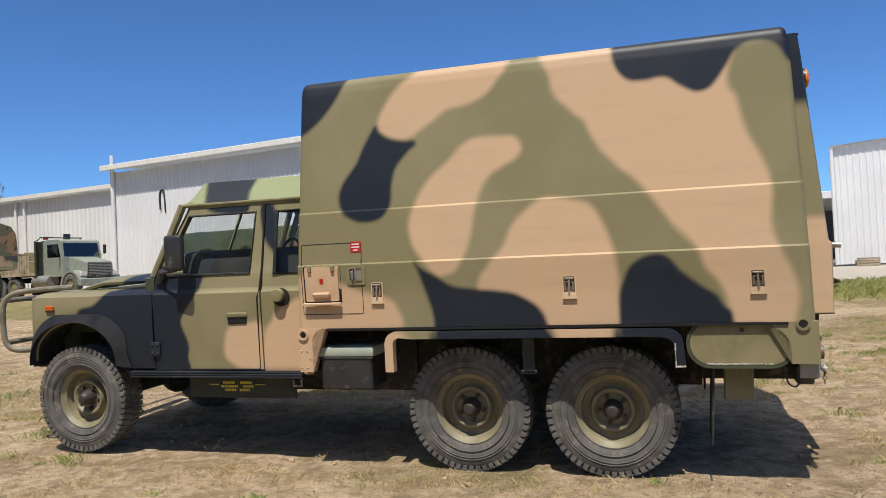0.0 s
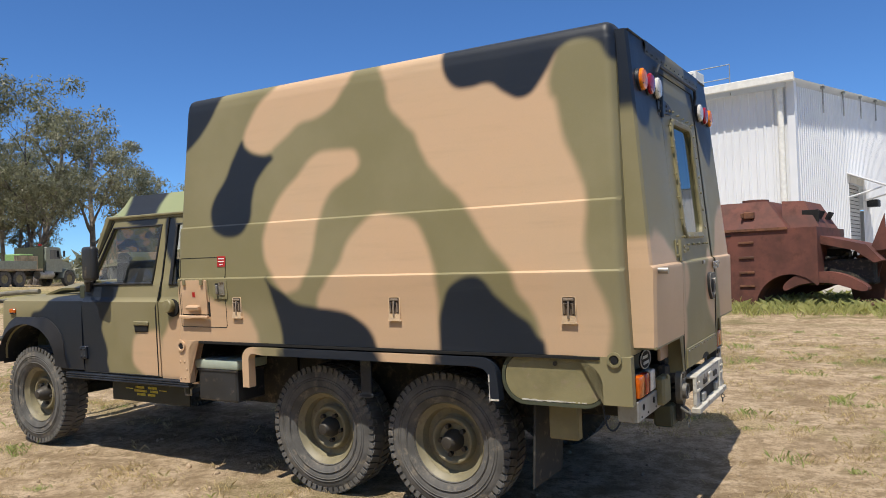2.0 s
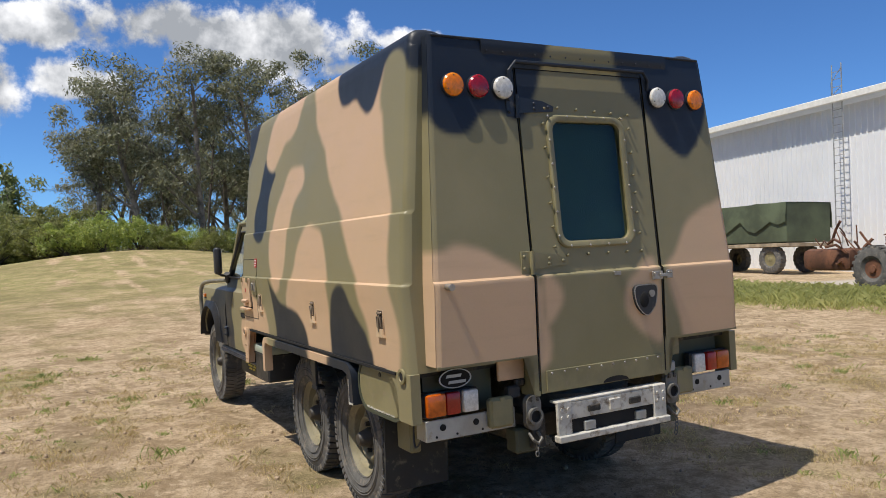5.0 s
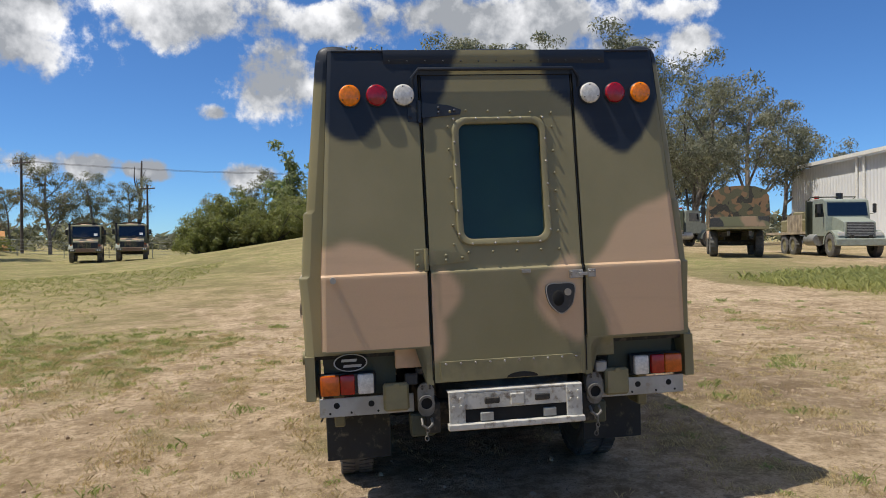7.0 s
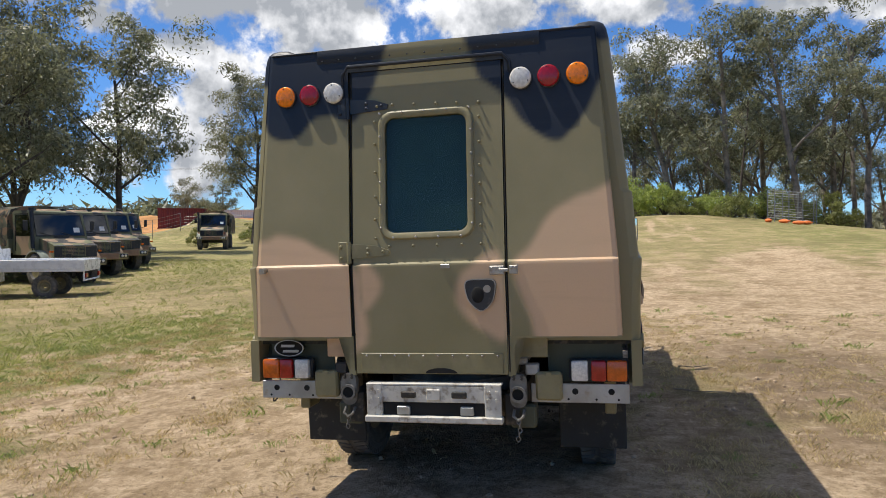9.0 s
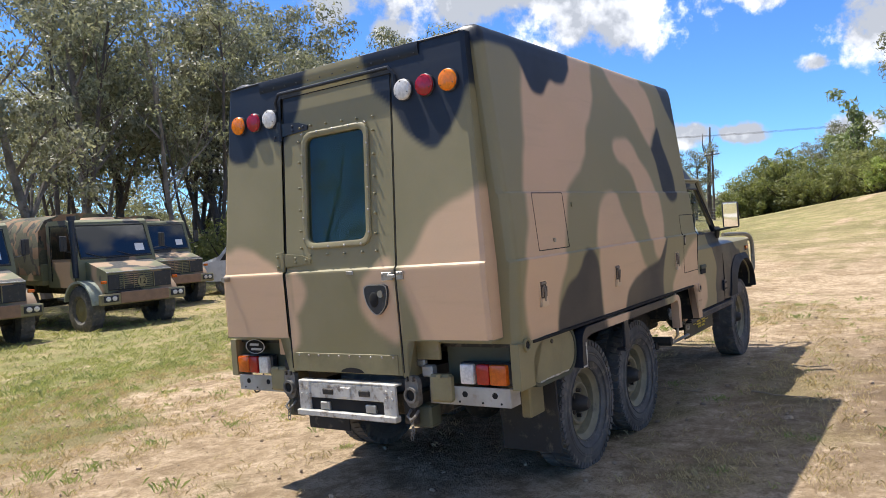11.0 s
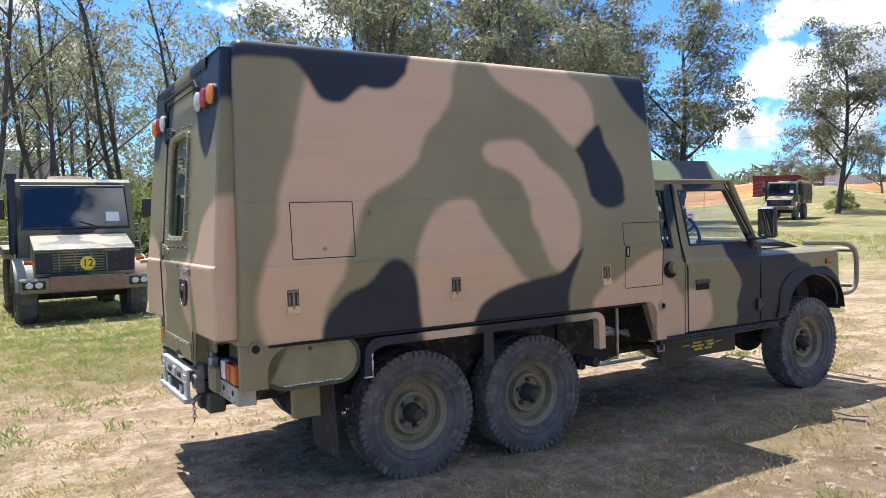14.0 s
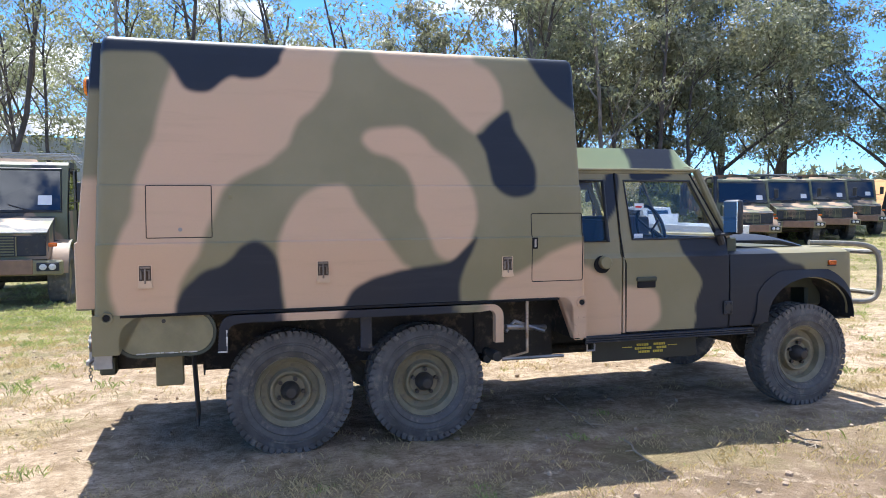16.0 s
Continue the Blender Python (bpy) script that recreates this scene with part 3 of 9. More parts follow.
def body_box():
    line = wall_line()
    x0, x1, R = -1.985, 1.115, 0.045
    xs = list(np.linspace(x0, x0 + R, 5)) + list(np.linspace(x0 + R, x1 - R, 250))[1:-1] + list(np.linspace(x1 - R, x1, 5))
    verts, faces = [], []
    for x in xs:
        d = min(x - x0, x1 - x)
        cut = R - math.sqrt(max(R * R - (R - d) ** 2, 0)) if d < R else 0.0
        for y, z in line:
            lean = (z - 0.95) / 1.6
            xx = x + lean * (0.04 * (1 - (x - x0) / (x1 - x0)) - 0.055 * (x - x0) / (x1 - x0))
            yy = math.copysign(max(abs(y) - cut, 0.0), y)
            verts.append((xx, yy, z - (cut if z > 2.5 else 0.0)))
    n = len(line)
    for i in range(len(xs) - 1):
        for k in range(n - 1):
            a = i * n + k
            faces.append((a, a + n, a + n + 1, a + 1))
    faces.append(tuple(range(n - 1, -1, -1)))
    last = (len(xs) - 1) * n
    faces.append(tuple(range(last, last + n)))
    me = bpy.data.meshes.new("box_body")
    me.from_pydata(verts, [], faces)
    me.materials.append(M_CAMO)
    me.shade_smooth()
    me.set_sharp_from_angle(angle=radians(38))
    ob = new("box_body", me)
    ob.parent = truck
    spray(ob, SIDE_TAN, SIDE_BLACK, (0, 2), other=(RIGHT_TAN, RIGHT_BLACK))
    return tagged(ob, "tan, olive and black camouflage box with two moulded ledges")


body_box()


def grid_panel(name, us, vs, at, keep=lambda u, v: True, thick=0.0, tans=(), blacks=(), axes=(0, 2), mat=None, label="", parent=None, widths=(0.055, 0.036)):
    """A finely divided, sprayed sheet: at(u, v) gives the place; keep() leaves openings."""
    bm = bmesh.new()
    grid = [[bm.verts.new(at(u, v)) for v in vs] for u in us]
    for i in range(len(us) - 1):
        for k in range(len(vs) - 1):
            if keep((us[i] + us[i + 1]) / 2, (vs[k] + vs[k + 1]) / 2):
                bm.faces.new((grid[i][k], grid[i + 1][k], grid[i + 1][k + 1], grid[i][k + 1]))
    loose = [v for v in bm.verts if not v.link_faces]
    bmesh.ops.delete(bm, geom=loose, context="VERTS")
    if thick:
        bmesh.ops.recalc_face_normals(bm, faces=bm.faces)
        bmesh.ops.solidify(bm, geom=bm.faces[:], thickness=thick)
    ob = part(name, bm, mat or M_CAMO, parent or truck, label)
    spray(ob, tans, blacks, axes, *widths)
    return ob


def steps(a, b, d=0.02, extra=()):
    n = max(2, round(abs(b - a) / d) + 1)
    return sorted(set(np.round(np.linspace(a, b, n), 4)) | set(extra))


# lower corners of the box, wheel-arch trim, side fittings, both sides
def side_fittings(s):
    y = 1.069

    def arc(cx, cz, r, a0, a1, n=7):
        return [(cx + r * math.cos(radians(a)), cz + r * math.sin(radians(a))) for a in np.linspace(a0, a1, n)]

    # front lower corner with its rounded cut-out, and the rear one
    for name, poly in (
        ("front_lower_corner", [(-1.98, 0.945), (-1.98, 0.66), (-1.885, 0.66)] + arc(-1.785, 0.85, 0.10, 180, 92) + [(-1.78, 0.945)]),
        ("rear_lower_corner", [(1.125, 0.945), (1.128, 0.715), (0.985, 0.715), (0.985, 0.80)] + arc(0.865, 0.80, 0.12, 0, 88) + [(0.86, 0.945)]),
    ):
        bm = bmesh.new()
        prism(bm, poly, s * (y - 0.05), s * y)
        ob = part(name, bm, M_CAMO, truck)
        spray(ob, SIDE_TAN if name[0] == "f" else [SIDE_TAN[4]], [], (0, 2))
    # moulded trim over the rear wheels: a flat bar that turns down at both ends
    line = [(-1.37, 0.665), (-1.37, 0.84)] + arc(-1.29, 0.84, 0.08, 180, 90) + [(x, 0.92) for x in np.linspace(-1.2, 0.3, 40)] + arc(0.34, 0.83, 0.09, 90, 0) + [(0.44, 0.70)]
    inner = [(-1.315, 0.665), (-1.315, 0.84)] + arc(-1.275, 0.84, 0.04, 180, 90) + [(x, 0.872) for x in np.linspace(-1.2, 0.3, 40)] + arc(0.33, 0.815, 0.05, 90, 0) + [(0.385, 0.70)]
    bm = bmesh.new()
    a = [[bm.verts.new((p[0], s * q, p[1])) for p in L] for L, q in ((line, 1.03), (line, 1.088), (inner, 1.088), (inner, 1.03))]
    for k in range(4):
        for i in range(len(line) - 1):
            bm.faces.new((a[k][i], a[k][i + 1], a[(k + 1) % 4][i + 1], a[(k + 1) % 4][i]))
    bm.faces.new([q[0] for q in a])
    bm.faces.new([q[-1] for q in a])
    bmesh.ops.recalc_face_normals(bm, faces=bm.faces)
    ob = part("arch_trim", bm, M_CAMO, truck, "raised moulded trim over the twin rear wheels")
    spray(ob, SIDE_TAN, SIDE_BLACK + [[(0.08, 0.95), (0.5, 0.95), (0.52, 0.6), (0.08, 0.6)]], (0, 2))
    bm = bmesh.new()
    rr = random.Random(5 + s)
    for k in range(7):
        z = 0.705 + 0.02 * k
        if rr.random() < 0.75:
            box(bm, (0.386, s * 1.0895, z), (0.006 + 0.006 * rr.random(), 0.003, 0.016 + 0.006 * rr.random()))
    box(bm, (0.386, s * 1.0893, 0.765), (0.003, 0.002, 0.125))
    box(bm, (0.412, s * 1.0895, 0.704), (0.055, 0.003, 0.009))
    part("chipped_edge", bm, M_CHIPPED, ob, "bare chips along the trim's end")
    bm = bmesh.new()
    box(bm, (-0.4, s * 1.062, 0.936), (2.75, 0.03, 0.014))
    part("seam", bm, M_GAP, truck)
    # oval cover behind the rear wheel
    bm = bmesh.new()
    prism(bm, round_rect(0.53, 0.235, 0.112, 7, (0.73, 0.825)), s * 1.0, s * 1.052)
    cover_ob = part("oval_cover", bm, M_GREEN, truck, "olive rounded locker cover with chipped lower edge")
    bm = bmesh.new()
    for k in range(13):
        w = 0.008 + 0.03 * rr.random()
        box(bm, (0.57 + 0.026 * k, s * 1.0525, 0.7105 + 0.004 * rr.random()), (w, 0.003, 0.004 + 0.005 * rr.random()))
    part("chipped_edge", bm, M_CHIPPED, cover_ob)
    bm = bmesh.new()
    ring(bm, round_rect(0.57, 0.275, 0.13, 7, (0.73, 0.825)), round_rect(0.535, 0.24, 0.114, 7, (0.73, 0.825)), s * 1.0, s * 1.056, "y")
    part("cover_rim", bm, M_DARKGREEN, truck)
    bm = bmesh.new()
    cyl(bm, (0.74, s * 1.0, 0.90), (0.74, s * 1.058, 0.90), 0.012, seg=10)
    part("cover_screw", bm, M_HUB, truck)
    # three sunken latches
    for x in (-1.405, -0.192, 0.833):
        bm = bmesh.new()
        ring(bm, round_rect(0.076, 0.138, 0.008, 2, (x, 1.165)), round_rect(0.066, 0.126, 0.006, 2, (x, 1.168)), s * 1.06, s * 1.079, "y")
        latch = part("latch", bm, M_CREAM, truck, "sunken steel over-centre latch in a tan frame")
        # flat plate whose dark colour stands for the shaded pocket
        bm = bmesh.new()
        box(bm, (x, s * 1.075, 1.185), (0.068, 0.006, 0.085))
        part("latch_pocket", bm, M_POCKET, latch)
        bm = bmesh.new()
        tube(bm, [(x, s * 1.082, 1.21), (x, s * 1.09, 1.17), (x, s * 1.086, 1.125)], 0.006, 6)
        tube(bm, [(x - 0.022, s * 1.083, 1.15), (x - 0.022, s * 1.086, 1.20), (x + 0.022, s * 1.086, 1.20), (x + 0.022, s * 1.083, 1.15)], 0.005, 6)
        box(bm, (x, s * 1.082, 1.218), (0.056, 0.010, 0.012), bevel=0.003)
        part("latch_hook", bm, M_LATCH, latch)
        bm = bmesh.new()
        prism(bm, [(x - 0.03, 1.14), (x + 0.03, 1.14), (x + 0.042, 1.1), (x - 0.042, 1.1)], s * 1.07, s * 1.086)
        part("latch_ramp", bm, M_CREAM, latch)
    # lifting eyes
    for x, z in ((1.047, 0.932), (-1.945, 0.905)):
        bm = bmesh.new()
        lathe(bm, [(0.036, 0.0), (0.036, s * 0.012), (0.024, s * 0.012), (0.018, s * -0.004)], 20, (x, s * y, z))
        eye = part("lifting_eye", bm, M_TAN if x < 0 else M_GREEN, truck)
        bm = bmesh.new()
        cyl(bm, (x, s * (y + 0.002), z), (x, s * (y + 0.009), z), 0.018, seg=16)
        part("eye_hole", bm, M_GAP, eye)
    # bracket with bolts between the wheels, rivets of the front corner
    bm = bmesh.new()
    box(bm, (-0.47, s * 0.99, 0.76), (0.075, 0.02, 0.24), bevel=0.004)
    box(bm, (-0.47, s * 0.97, 0.655), (0.10, 0.06, 0.02), bevel=0.003)
    part("mudguard_bracket", bm, M_BLACK, truck)
    for x, z in ((-1.965, 0.80), (-1.925, 0.80), (-1.965, 0.69), (-1.925, 0.69), (-1.905, 0.75)):
        bm = bmesh.new()
        ball(bm, (x, s * (y + 0.002), z), (0.006, 0.004, 0.006), 8, 6)
        part("rivet", bm, M_TAN, truck)
    for c, sz in (((0.3, s * 0.80, 0.93), (1.55, 0.44, 0.02)), ((-0.5, s * 0.80, 0.90), (1.7, 0.44, 0.02)), ((-0.62, s * 0.60, 0.72), (2.3, 0.02, 0.42))):
        bm = bmesh.new()
        box(bm, c, sz)
        part("wheel_well_panel", bm, M_CHASSIS, truck)


for s in (-1, 1):
    side_fittings(s)


def groove(s, cx, cz, w, h, r=0.012, d=0.0012):
    """The thin dark gap round a hatch, lying on the leaning wall."""
    bm, pts = bmesh.new(), []
    rim = round_rect(w, h, r, 3, (cx, cz))
    for (u0, v0), (u1, v1) in zip(rim, rim[1:] + rim[:1]):
        n = max(1, round(math.hypot(u1 - u0, v1 - v0) / 0.03))
        pts += [(u0 + (u1 - u0) * k / n, v0 + (v1 - v0) * k / n) for k in range(n)]
    tube(bm, [(u, s * (between(v, WALL[:11]) - 0.001), v) for u, v in pts], 0.0030, 5, closed=True)
    return bm


def side_plate(s, cx, cz, w, h, out, r=0.01):
    bm = bmesh.new()
    pts = round_rect(w, h, r, 3, (cx, cz))
    a = [bm.verts.new((x, s * (between(z, WALL[:11]) + out), z)) for x, z in pts]
    b = [bm.verts.new((x, s * (between(z, WALL[:11]) - 0.01), z)) for x, z in pts]
    bm.faces.new(a)
    for i in range(len(pts)):
        bm.faces.new((a[i], a[(i + 1) % len(pts)], b[(i + 1) % len(pts)], b[i]))
    bmesh.ops.recalc_face_normals(bm, faces=bm.faces)
    return bm


# left side: locker with a flap, lock plate and red notice
hatch = part("side_hatch", groove(-1, -1.72, 1.265, 0.425, 0.455), M_GAP, truck, "front side hatch with a flap and a recessed lock")
part("flap_recess", side_plate(-1, -1.785, 1.23, 0.265, 0.25, 0.001), M_GAP, hatch)
ob = part("flap", side_plate(-1, -1.785, 1.235, 0.235, 0.225, 0.012), M_TAN, hatch, "tan drop flap with a lip handle")
bm = bmesh.new()
box(bm, (-1.785, -1.10, 1.165), (0.12, 0.03, 0.03), (18, 0, 0), bevel=0.006)
part("flap_handle", bm, M_TAN, ob)
bm = bmesh.new()
box(bm, (-1.785, -1.095, 1.106), (0.265, 0.03, 0.018), bevel=0.004)
part("flap_sill", bm, M_TAN, ob)
for x in (-1.865, -1.70):
    bm = bmesh.new()
    box(bm, (x, -1.098, 1.335), (0.025, 0.02, 0.04), bevel=0.004)
    part("flap_hinge", bm, M_GREEN, ob)
part("flap_mark", side_plate(-1, -1.785, 1.252, 0.026, 0.034, 0.0135, 0.002), M_SIGNRED, ob)
lock = part("lock_plate", side_plate(-1, -1.545, 1.285, 0.125, 0.125, 0.006), M_GREEN, hatch)
part("lock_pocket", side_plate(-1, -1.565, 1.29, 0.04, 0.07, 0.007, 0.004), M_GAP, lock)
part("lock_plate_inner", side_plate(-1, -1.525, 1.29, 0.05, 0.085, 0.010, 0.004), M_STEEL, lock)
bm = bmesh.new()
box(bm, (-1.565, -1.092, 1.285), (0.018, 0.016, 0.06), bevel=0.003)
part("lock_lever", bm, M_STEEL, lock)
notice = part("red_notice", side_plate(-1, -1.545, 1.465, 0.072, 0.068, 0.003, 0.003), M_SIGNRED, truck, "small red notice with three white lines")
for k, w in enumerate((0.052, 0.056, 0.03)):
    part("notice_line", side_plate(-1, -1.545, 1.483 - 0.019 * k, w, 0.007, 0.0045, 0.001), M_WHITE, notice)
# right side: plain square hatch and front locker
hatch = part("square_hatch", groove(1, 0.64, 1.54, 0.365, 0.305, 0.006), M_GAP, truck, "square tan hatch with a key lock")
bm = bmesh.new()
cyl(bm, (0.635, 1.04, 1.435), (0.635, 1.071, 1.435), 0.012, seg=12)
part("key_lock", bm, M_STEEL, hatch)
hatch = part("side_hatch", groove(1, -1.765, 1.285, 0.37, 0.455), M_GAP, truck, "front side hatch with a recessed lock")
part("lock_pocket", side_plate(1, -1.60, 1.315, 0.035, 0.075, 0.004, 0.004), M_GAP, hatch)
bm = bmesh.new()
box(bm, (-1.60, 1.082, 1.315), (0.014, 0.016, 0.055), bevel=0.003)
part("lock_lever", bm, M_STEEL, hatch)
bm = bmesh.new()
cyl(bm, (0.35, 1.02, 1.63), (0.35, 1.058, 1.625), 0.014, seg=12)
part("drain_plug", bm, M_GREEN, truck)

# ---- rear face ----
FACE = [(0.98, 1.222), (1.352, 1.228), (1.36, 1.226), (1.37, 1.212), (2.40, 1.125), (2.53, 1.112)]


def face_x(z):
    return between(z, FACE)


def face_y(z):
    return between(z, [(0.98, 0.965), (1.36, 0.955), (2.53, 0.875)])


zs = steps(0.98, 2.53, 0.02, (1.352, 1.36, 1.37, 2.40))
for s in (-1, 1):
    # outer panel, with its side turned back to the box
    def at(u, z, s=s):
        if u > 1.0:
            k = u - 1.0
            return (face_x(z) - 0.01 - k * (face_x(z) - 1.045), s * (face_y(z) + 0.014), z)
        return (face_x(z) - (0.012 if u > 0.985 else 0.0), s * (0.425 + u * (face_y(z) - 0.425) + (0.012 if u > 0.985 else 0)), z)
    grid_panel("rear_panel", steps(0, 1, 0.025, (0.98,)) + [1.0001, 1.5, 2.0], zs, at, tans=REAR_TAN, blacks=REAR_BLACK, axes=(1, 2), label="camouflage rear panel with a moulded ledge")
    # underside of the panel and the leg beside the door, rounded
    bm = bmesh.new()
    box(bm, (1.13, s * 0.70, 0.977), (0.18, 0.55, 0.012))
    part("panel_underside", bm, M_GREEN, truck)
    bm = bmesh.new()
    prism(bm, [(s * y, z) for y, z in [(0.41, 0.985), (0.41, 0.775), (0.445, 0.775)] + [(0.505 - 0.06 * math.cos(radians(a)), 0.915 + 0.068 * math.sin(radians(a))) for a in np.linspace(0, 90, 6)]], 1.10, 1.215, "x")
    part("door_post", bm, M_GREEN, truck)
    # recess plates behind the lamps
    bm = bmesh.new()
    box(bm, (1.05, s * 0.785, 0.85), (0.01, 0.38, 0.26))
    part("recess_plate", bm, M_DARKGREEN, truck)
    bm = bmesh.new()
    box(bm, (1.13, s * 0.525, 0.92), (0.02, 0.155, 0.12), bevel=0.005)
    part("recess_block", bm, M_TAN if s < 0 else M_GREEN, truck)
# header over the door, and the rain channel
grid_panel("rear_header", steps(-0.425, 0.425, 0.02), steps(2.40, 2.53, 0.02), lambda u, z: (face_x(z), u, z), blacks=REAR_BLACK, axes=(1, 2))
bm = bmesh.new()
box(bm, (1.075, 0, 2.527), (0.09, 1.74, 0.012), bevel=0.004)
ob = part("header_top", bm, M_CAMO, truck)
spray(ob, [], REAR_BLACK, (1, 2))
ob = grid_panel("awning_rail", steps(-0.60, 0.61, 0.02), steps(0, 1, 0.25), lambda u, v: (1.118 + 0.009 * math.sin(v * 2.6), u, 2.455 + 0.075 * v), blacks=REAR_BLACK, axes=(1, 2), label="riveted rain rail over the rear door", thick=0.004)
for k in range(13):
    bm = bmesh.new()
    ball(bm, (1.126, -0.57 + k * 0.096, 2.472), (0.003, 0.005, 0.005), 8, 6)
    part("rivet", bm, M_BLACK, ob)
bm = bmesh.new()
tube(bm, [(1.13, -0.455, 2.33), (1.14, -0.455, 2.38), (1.145, -0.42, 2.425), (1.145, 0.42, 2.425), (1.14, 0.455, 2.38), (1.13, 0.455, 2.33)], 0.010, 8)
ob = part("rain_channel", bm, M_CAMO, truck)
spray(ob, [], REAR_BLACK, (1, 2))
for s in (-1, 1):
    bm = bmesh.new()
    lathe(bm, [(0.13, 0.0), (0.13, 0.02), (0.11, 0.045), (0.05, 0.06), (0.0001, 0.062)], 24)
    ob = part("roof_vent", bm, M_BLACK, truck, "low round black roof vent")
    ob.matrix_basis = pose(0.72, s * 0.52 + 0.0, 2.555, 90, 0, 0)

# ---- rear door ----
WIN = (-0.22, 0.222, 1.525, 2.135)
door_us = steps(-0.405, 0.408, 0.02, (WIN[0], WIN[1]))
door_zs = steps(0.785, 2.395, 0.02, (1.352, 1.36, 1.37, WIN[2], WIN[3]))


def door_x(z):
    return face_x(max(z, 0.98)) - 0.004


door = grid_panel("rear_door", door_us, door_zs, lambda u, z: (door_x(z), u, z), lambda u, z: not (WIN[0] < u < WIN[1] and WIN[2] < z < WIN[3]), thick=0.03, tans=REAR_TAN, blacks=REAR_BLACK, axes=(1, 2), label="camouflage rear door with a tinted window and studs")
bm = bmesh.new()
for s, y in ((-1, -0.414), (1, 0.417)):
    tube(bm, [(door_x(z) - 0.0035, y, z) for z in (0.80, 1.352, 1.37, 2.395)], 0.0038, 5)
tube(bm, [(door_x(2.395) - 0.003, -0.41, 2.4), (door_x(2.395) - 0.003, 0.413, 2.4)], 0.0055, 5)
part("door_gap", bm, M_GAP, door)


def on_door(pts, out):
    return [(door_x(z) + out, y, z) for y, z in pts]


wc, ww, wh = ((WIN[0] + WIN[1]) / 2, (WIN[2] + WIN[3]) / 2), WIN[1] - WIN[0], WIN[3] - WIN[2]
bm = bmesh.new()
rings = [round_rect(ww + a, wh + a, 0.05 + a / 3, 6, wc) for a in (0.07, 0.07, 0.055, 0.02, 0.0, 0.0)]
outs = (0.0, 0.010, 0.016, 0.016, 0.010, -0.02)
loops = [[bm.verts.new(p) for p in on_door(r, o)] for r, o in zip(rings, outs)]
for a, b in zip(loops[:-1], loops[1:]):
    for i in range(len(a)):
        bm.faces.new((a[i], a[(i + 1) % len(a)], b[(i + 1) % len(a)], b[i]))
bmesh.ops.recalc_face_normals(bm, faces=bm.faces)
frame_ob = part("window_frame", bm, M_GREEN, door, "rounded olive window frame")
bm = bmesh.new()
bm.faces.new([bm.verts.new(p) for p in on_door(round_rect(ww, wh, 0.05, 6, wc), -0.008)])
pane = part("window_pane", bm, M_DARKGLASS, door, "dark tinted window")
# added sheet; its dark teal stands for the unlit inside
bm = bmesh.new()
bm.faces.new([bm.verts.new(p) for p in on_door(round_rect(ww + 0.1, wh + 0.1, 0.05, 6, wc), -0.05)])
part("window_backing", bm, plain("dark_green_backing", (0.05, 0.098, 0.078), 0.7, vary=0.15), door, "added dark sheet behind the pane, for the unlit inside")
# studs round the window and small screws in the frame
studs = [(-0.26, 2.2), (-0.175, 2.205), (-0.055, 2.2), (0.065, 2.195), (0.175, 2.19), (0.29, 2.185), (0.235, 2.165)]
studs += [(-0.275, z) for z in (2.12, 2.0, 1.85, 1.72, 1.60, 1.50)] + [(0.29, z) for z in (2.11, 1.98, 1.86, 1.765, 1.66, 1.55, 1.455)] + [(y, 1.455) for y in (-0.2, -0.07, 0.06, 0.19)]
bm = bmesh.new()
cyl(bm, (0, 0, 0), (0.013, 0, 0), 0.0045, seg=6)
ball(bm, (0.014, 0, 0), (0.005, 0.0075, 0.0075), 8, 6)
stud0 = None
for y, z in studs:
    if stud0 is None:
        stud0 = part("stud", bm, M_GREEN, door)
        stud0.matrix_basis = pose(door_x(z), y, z)
    else:
        again("stud", stud0, door, pose(door_x(z), y, z))
bm = bmesh.new()
ball(bm, (0.0, 0, 0), (0.005, 0.007, 0.007), 8, 6)
screw0 = None
for k in range(20):
    a = k / 20 * 2 * (ww + wh + 0.16)
    w, h = ww + 0.05, wh + 0.05
    y, z = ((a - w / 2, h / 2) if a < w else (w / 2, h / 2 - (a - w)) if a < w + h else (w / 2 - (a - w - h), -h / 2) if a < 2 * w + h else (-w / 2, -h / 2 + (a - 2 * w - h)))
    m = pose(door_x(wc[1] + z) + 0.017, wc[0] + y, wc[1] + z)
    if screw0 is None:
        screw0 = part("frame_screw", bm, M_STEEL, frame_ob)
        screw0.matrix_basis = m
    else:
        again("frame_screw", screw0, frame_ob, m)
# hinges, kick plate, handle plate, hasp
for z in (2.205, 1.43):
    x = door_x(z)
    bm = bmesh.new()
    cyl(bm, (x + 0.012, -0.425, z - 0.06), (x + 0.012, -0.425, z + 0.055), 0.012, seg=10)
    box(bm, (x + 0.006, -0.46, z), (0.008, 0.05, 0.11), bevel=0.002)
    prism(bm, [(-0.41, z + 0.045), (-0.27, z + 0.03), (-0.20, z + 0.005), (-0.205, z - 0.02), (-0.41, z - 0.035)], x + 0.003, x + 0.012, "x")
    for y, dz in ((-0.47, 0.03), (-0.47, -0.03), (-0.32, 0.015), (-0.235, 0.0), (-0.32, -0.01)):
        ball(bm, (x + 0.014, y, z + dz), (0.006, 0.009, 0.009), 8, 6)
    part("door_hinge", bm, M_BLACK if z > 2 else M_GREEN, door, "long bolted strap hinge")
bm = bmesh.new()
box(bm, (1.221, 0.005, 0.842), (0.008, 0.76, 0.105), bevel=0.002)
kick = part("kick_plate", bm, M_GREEN, door, "riveted olive kick plate with a cut-out")
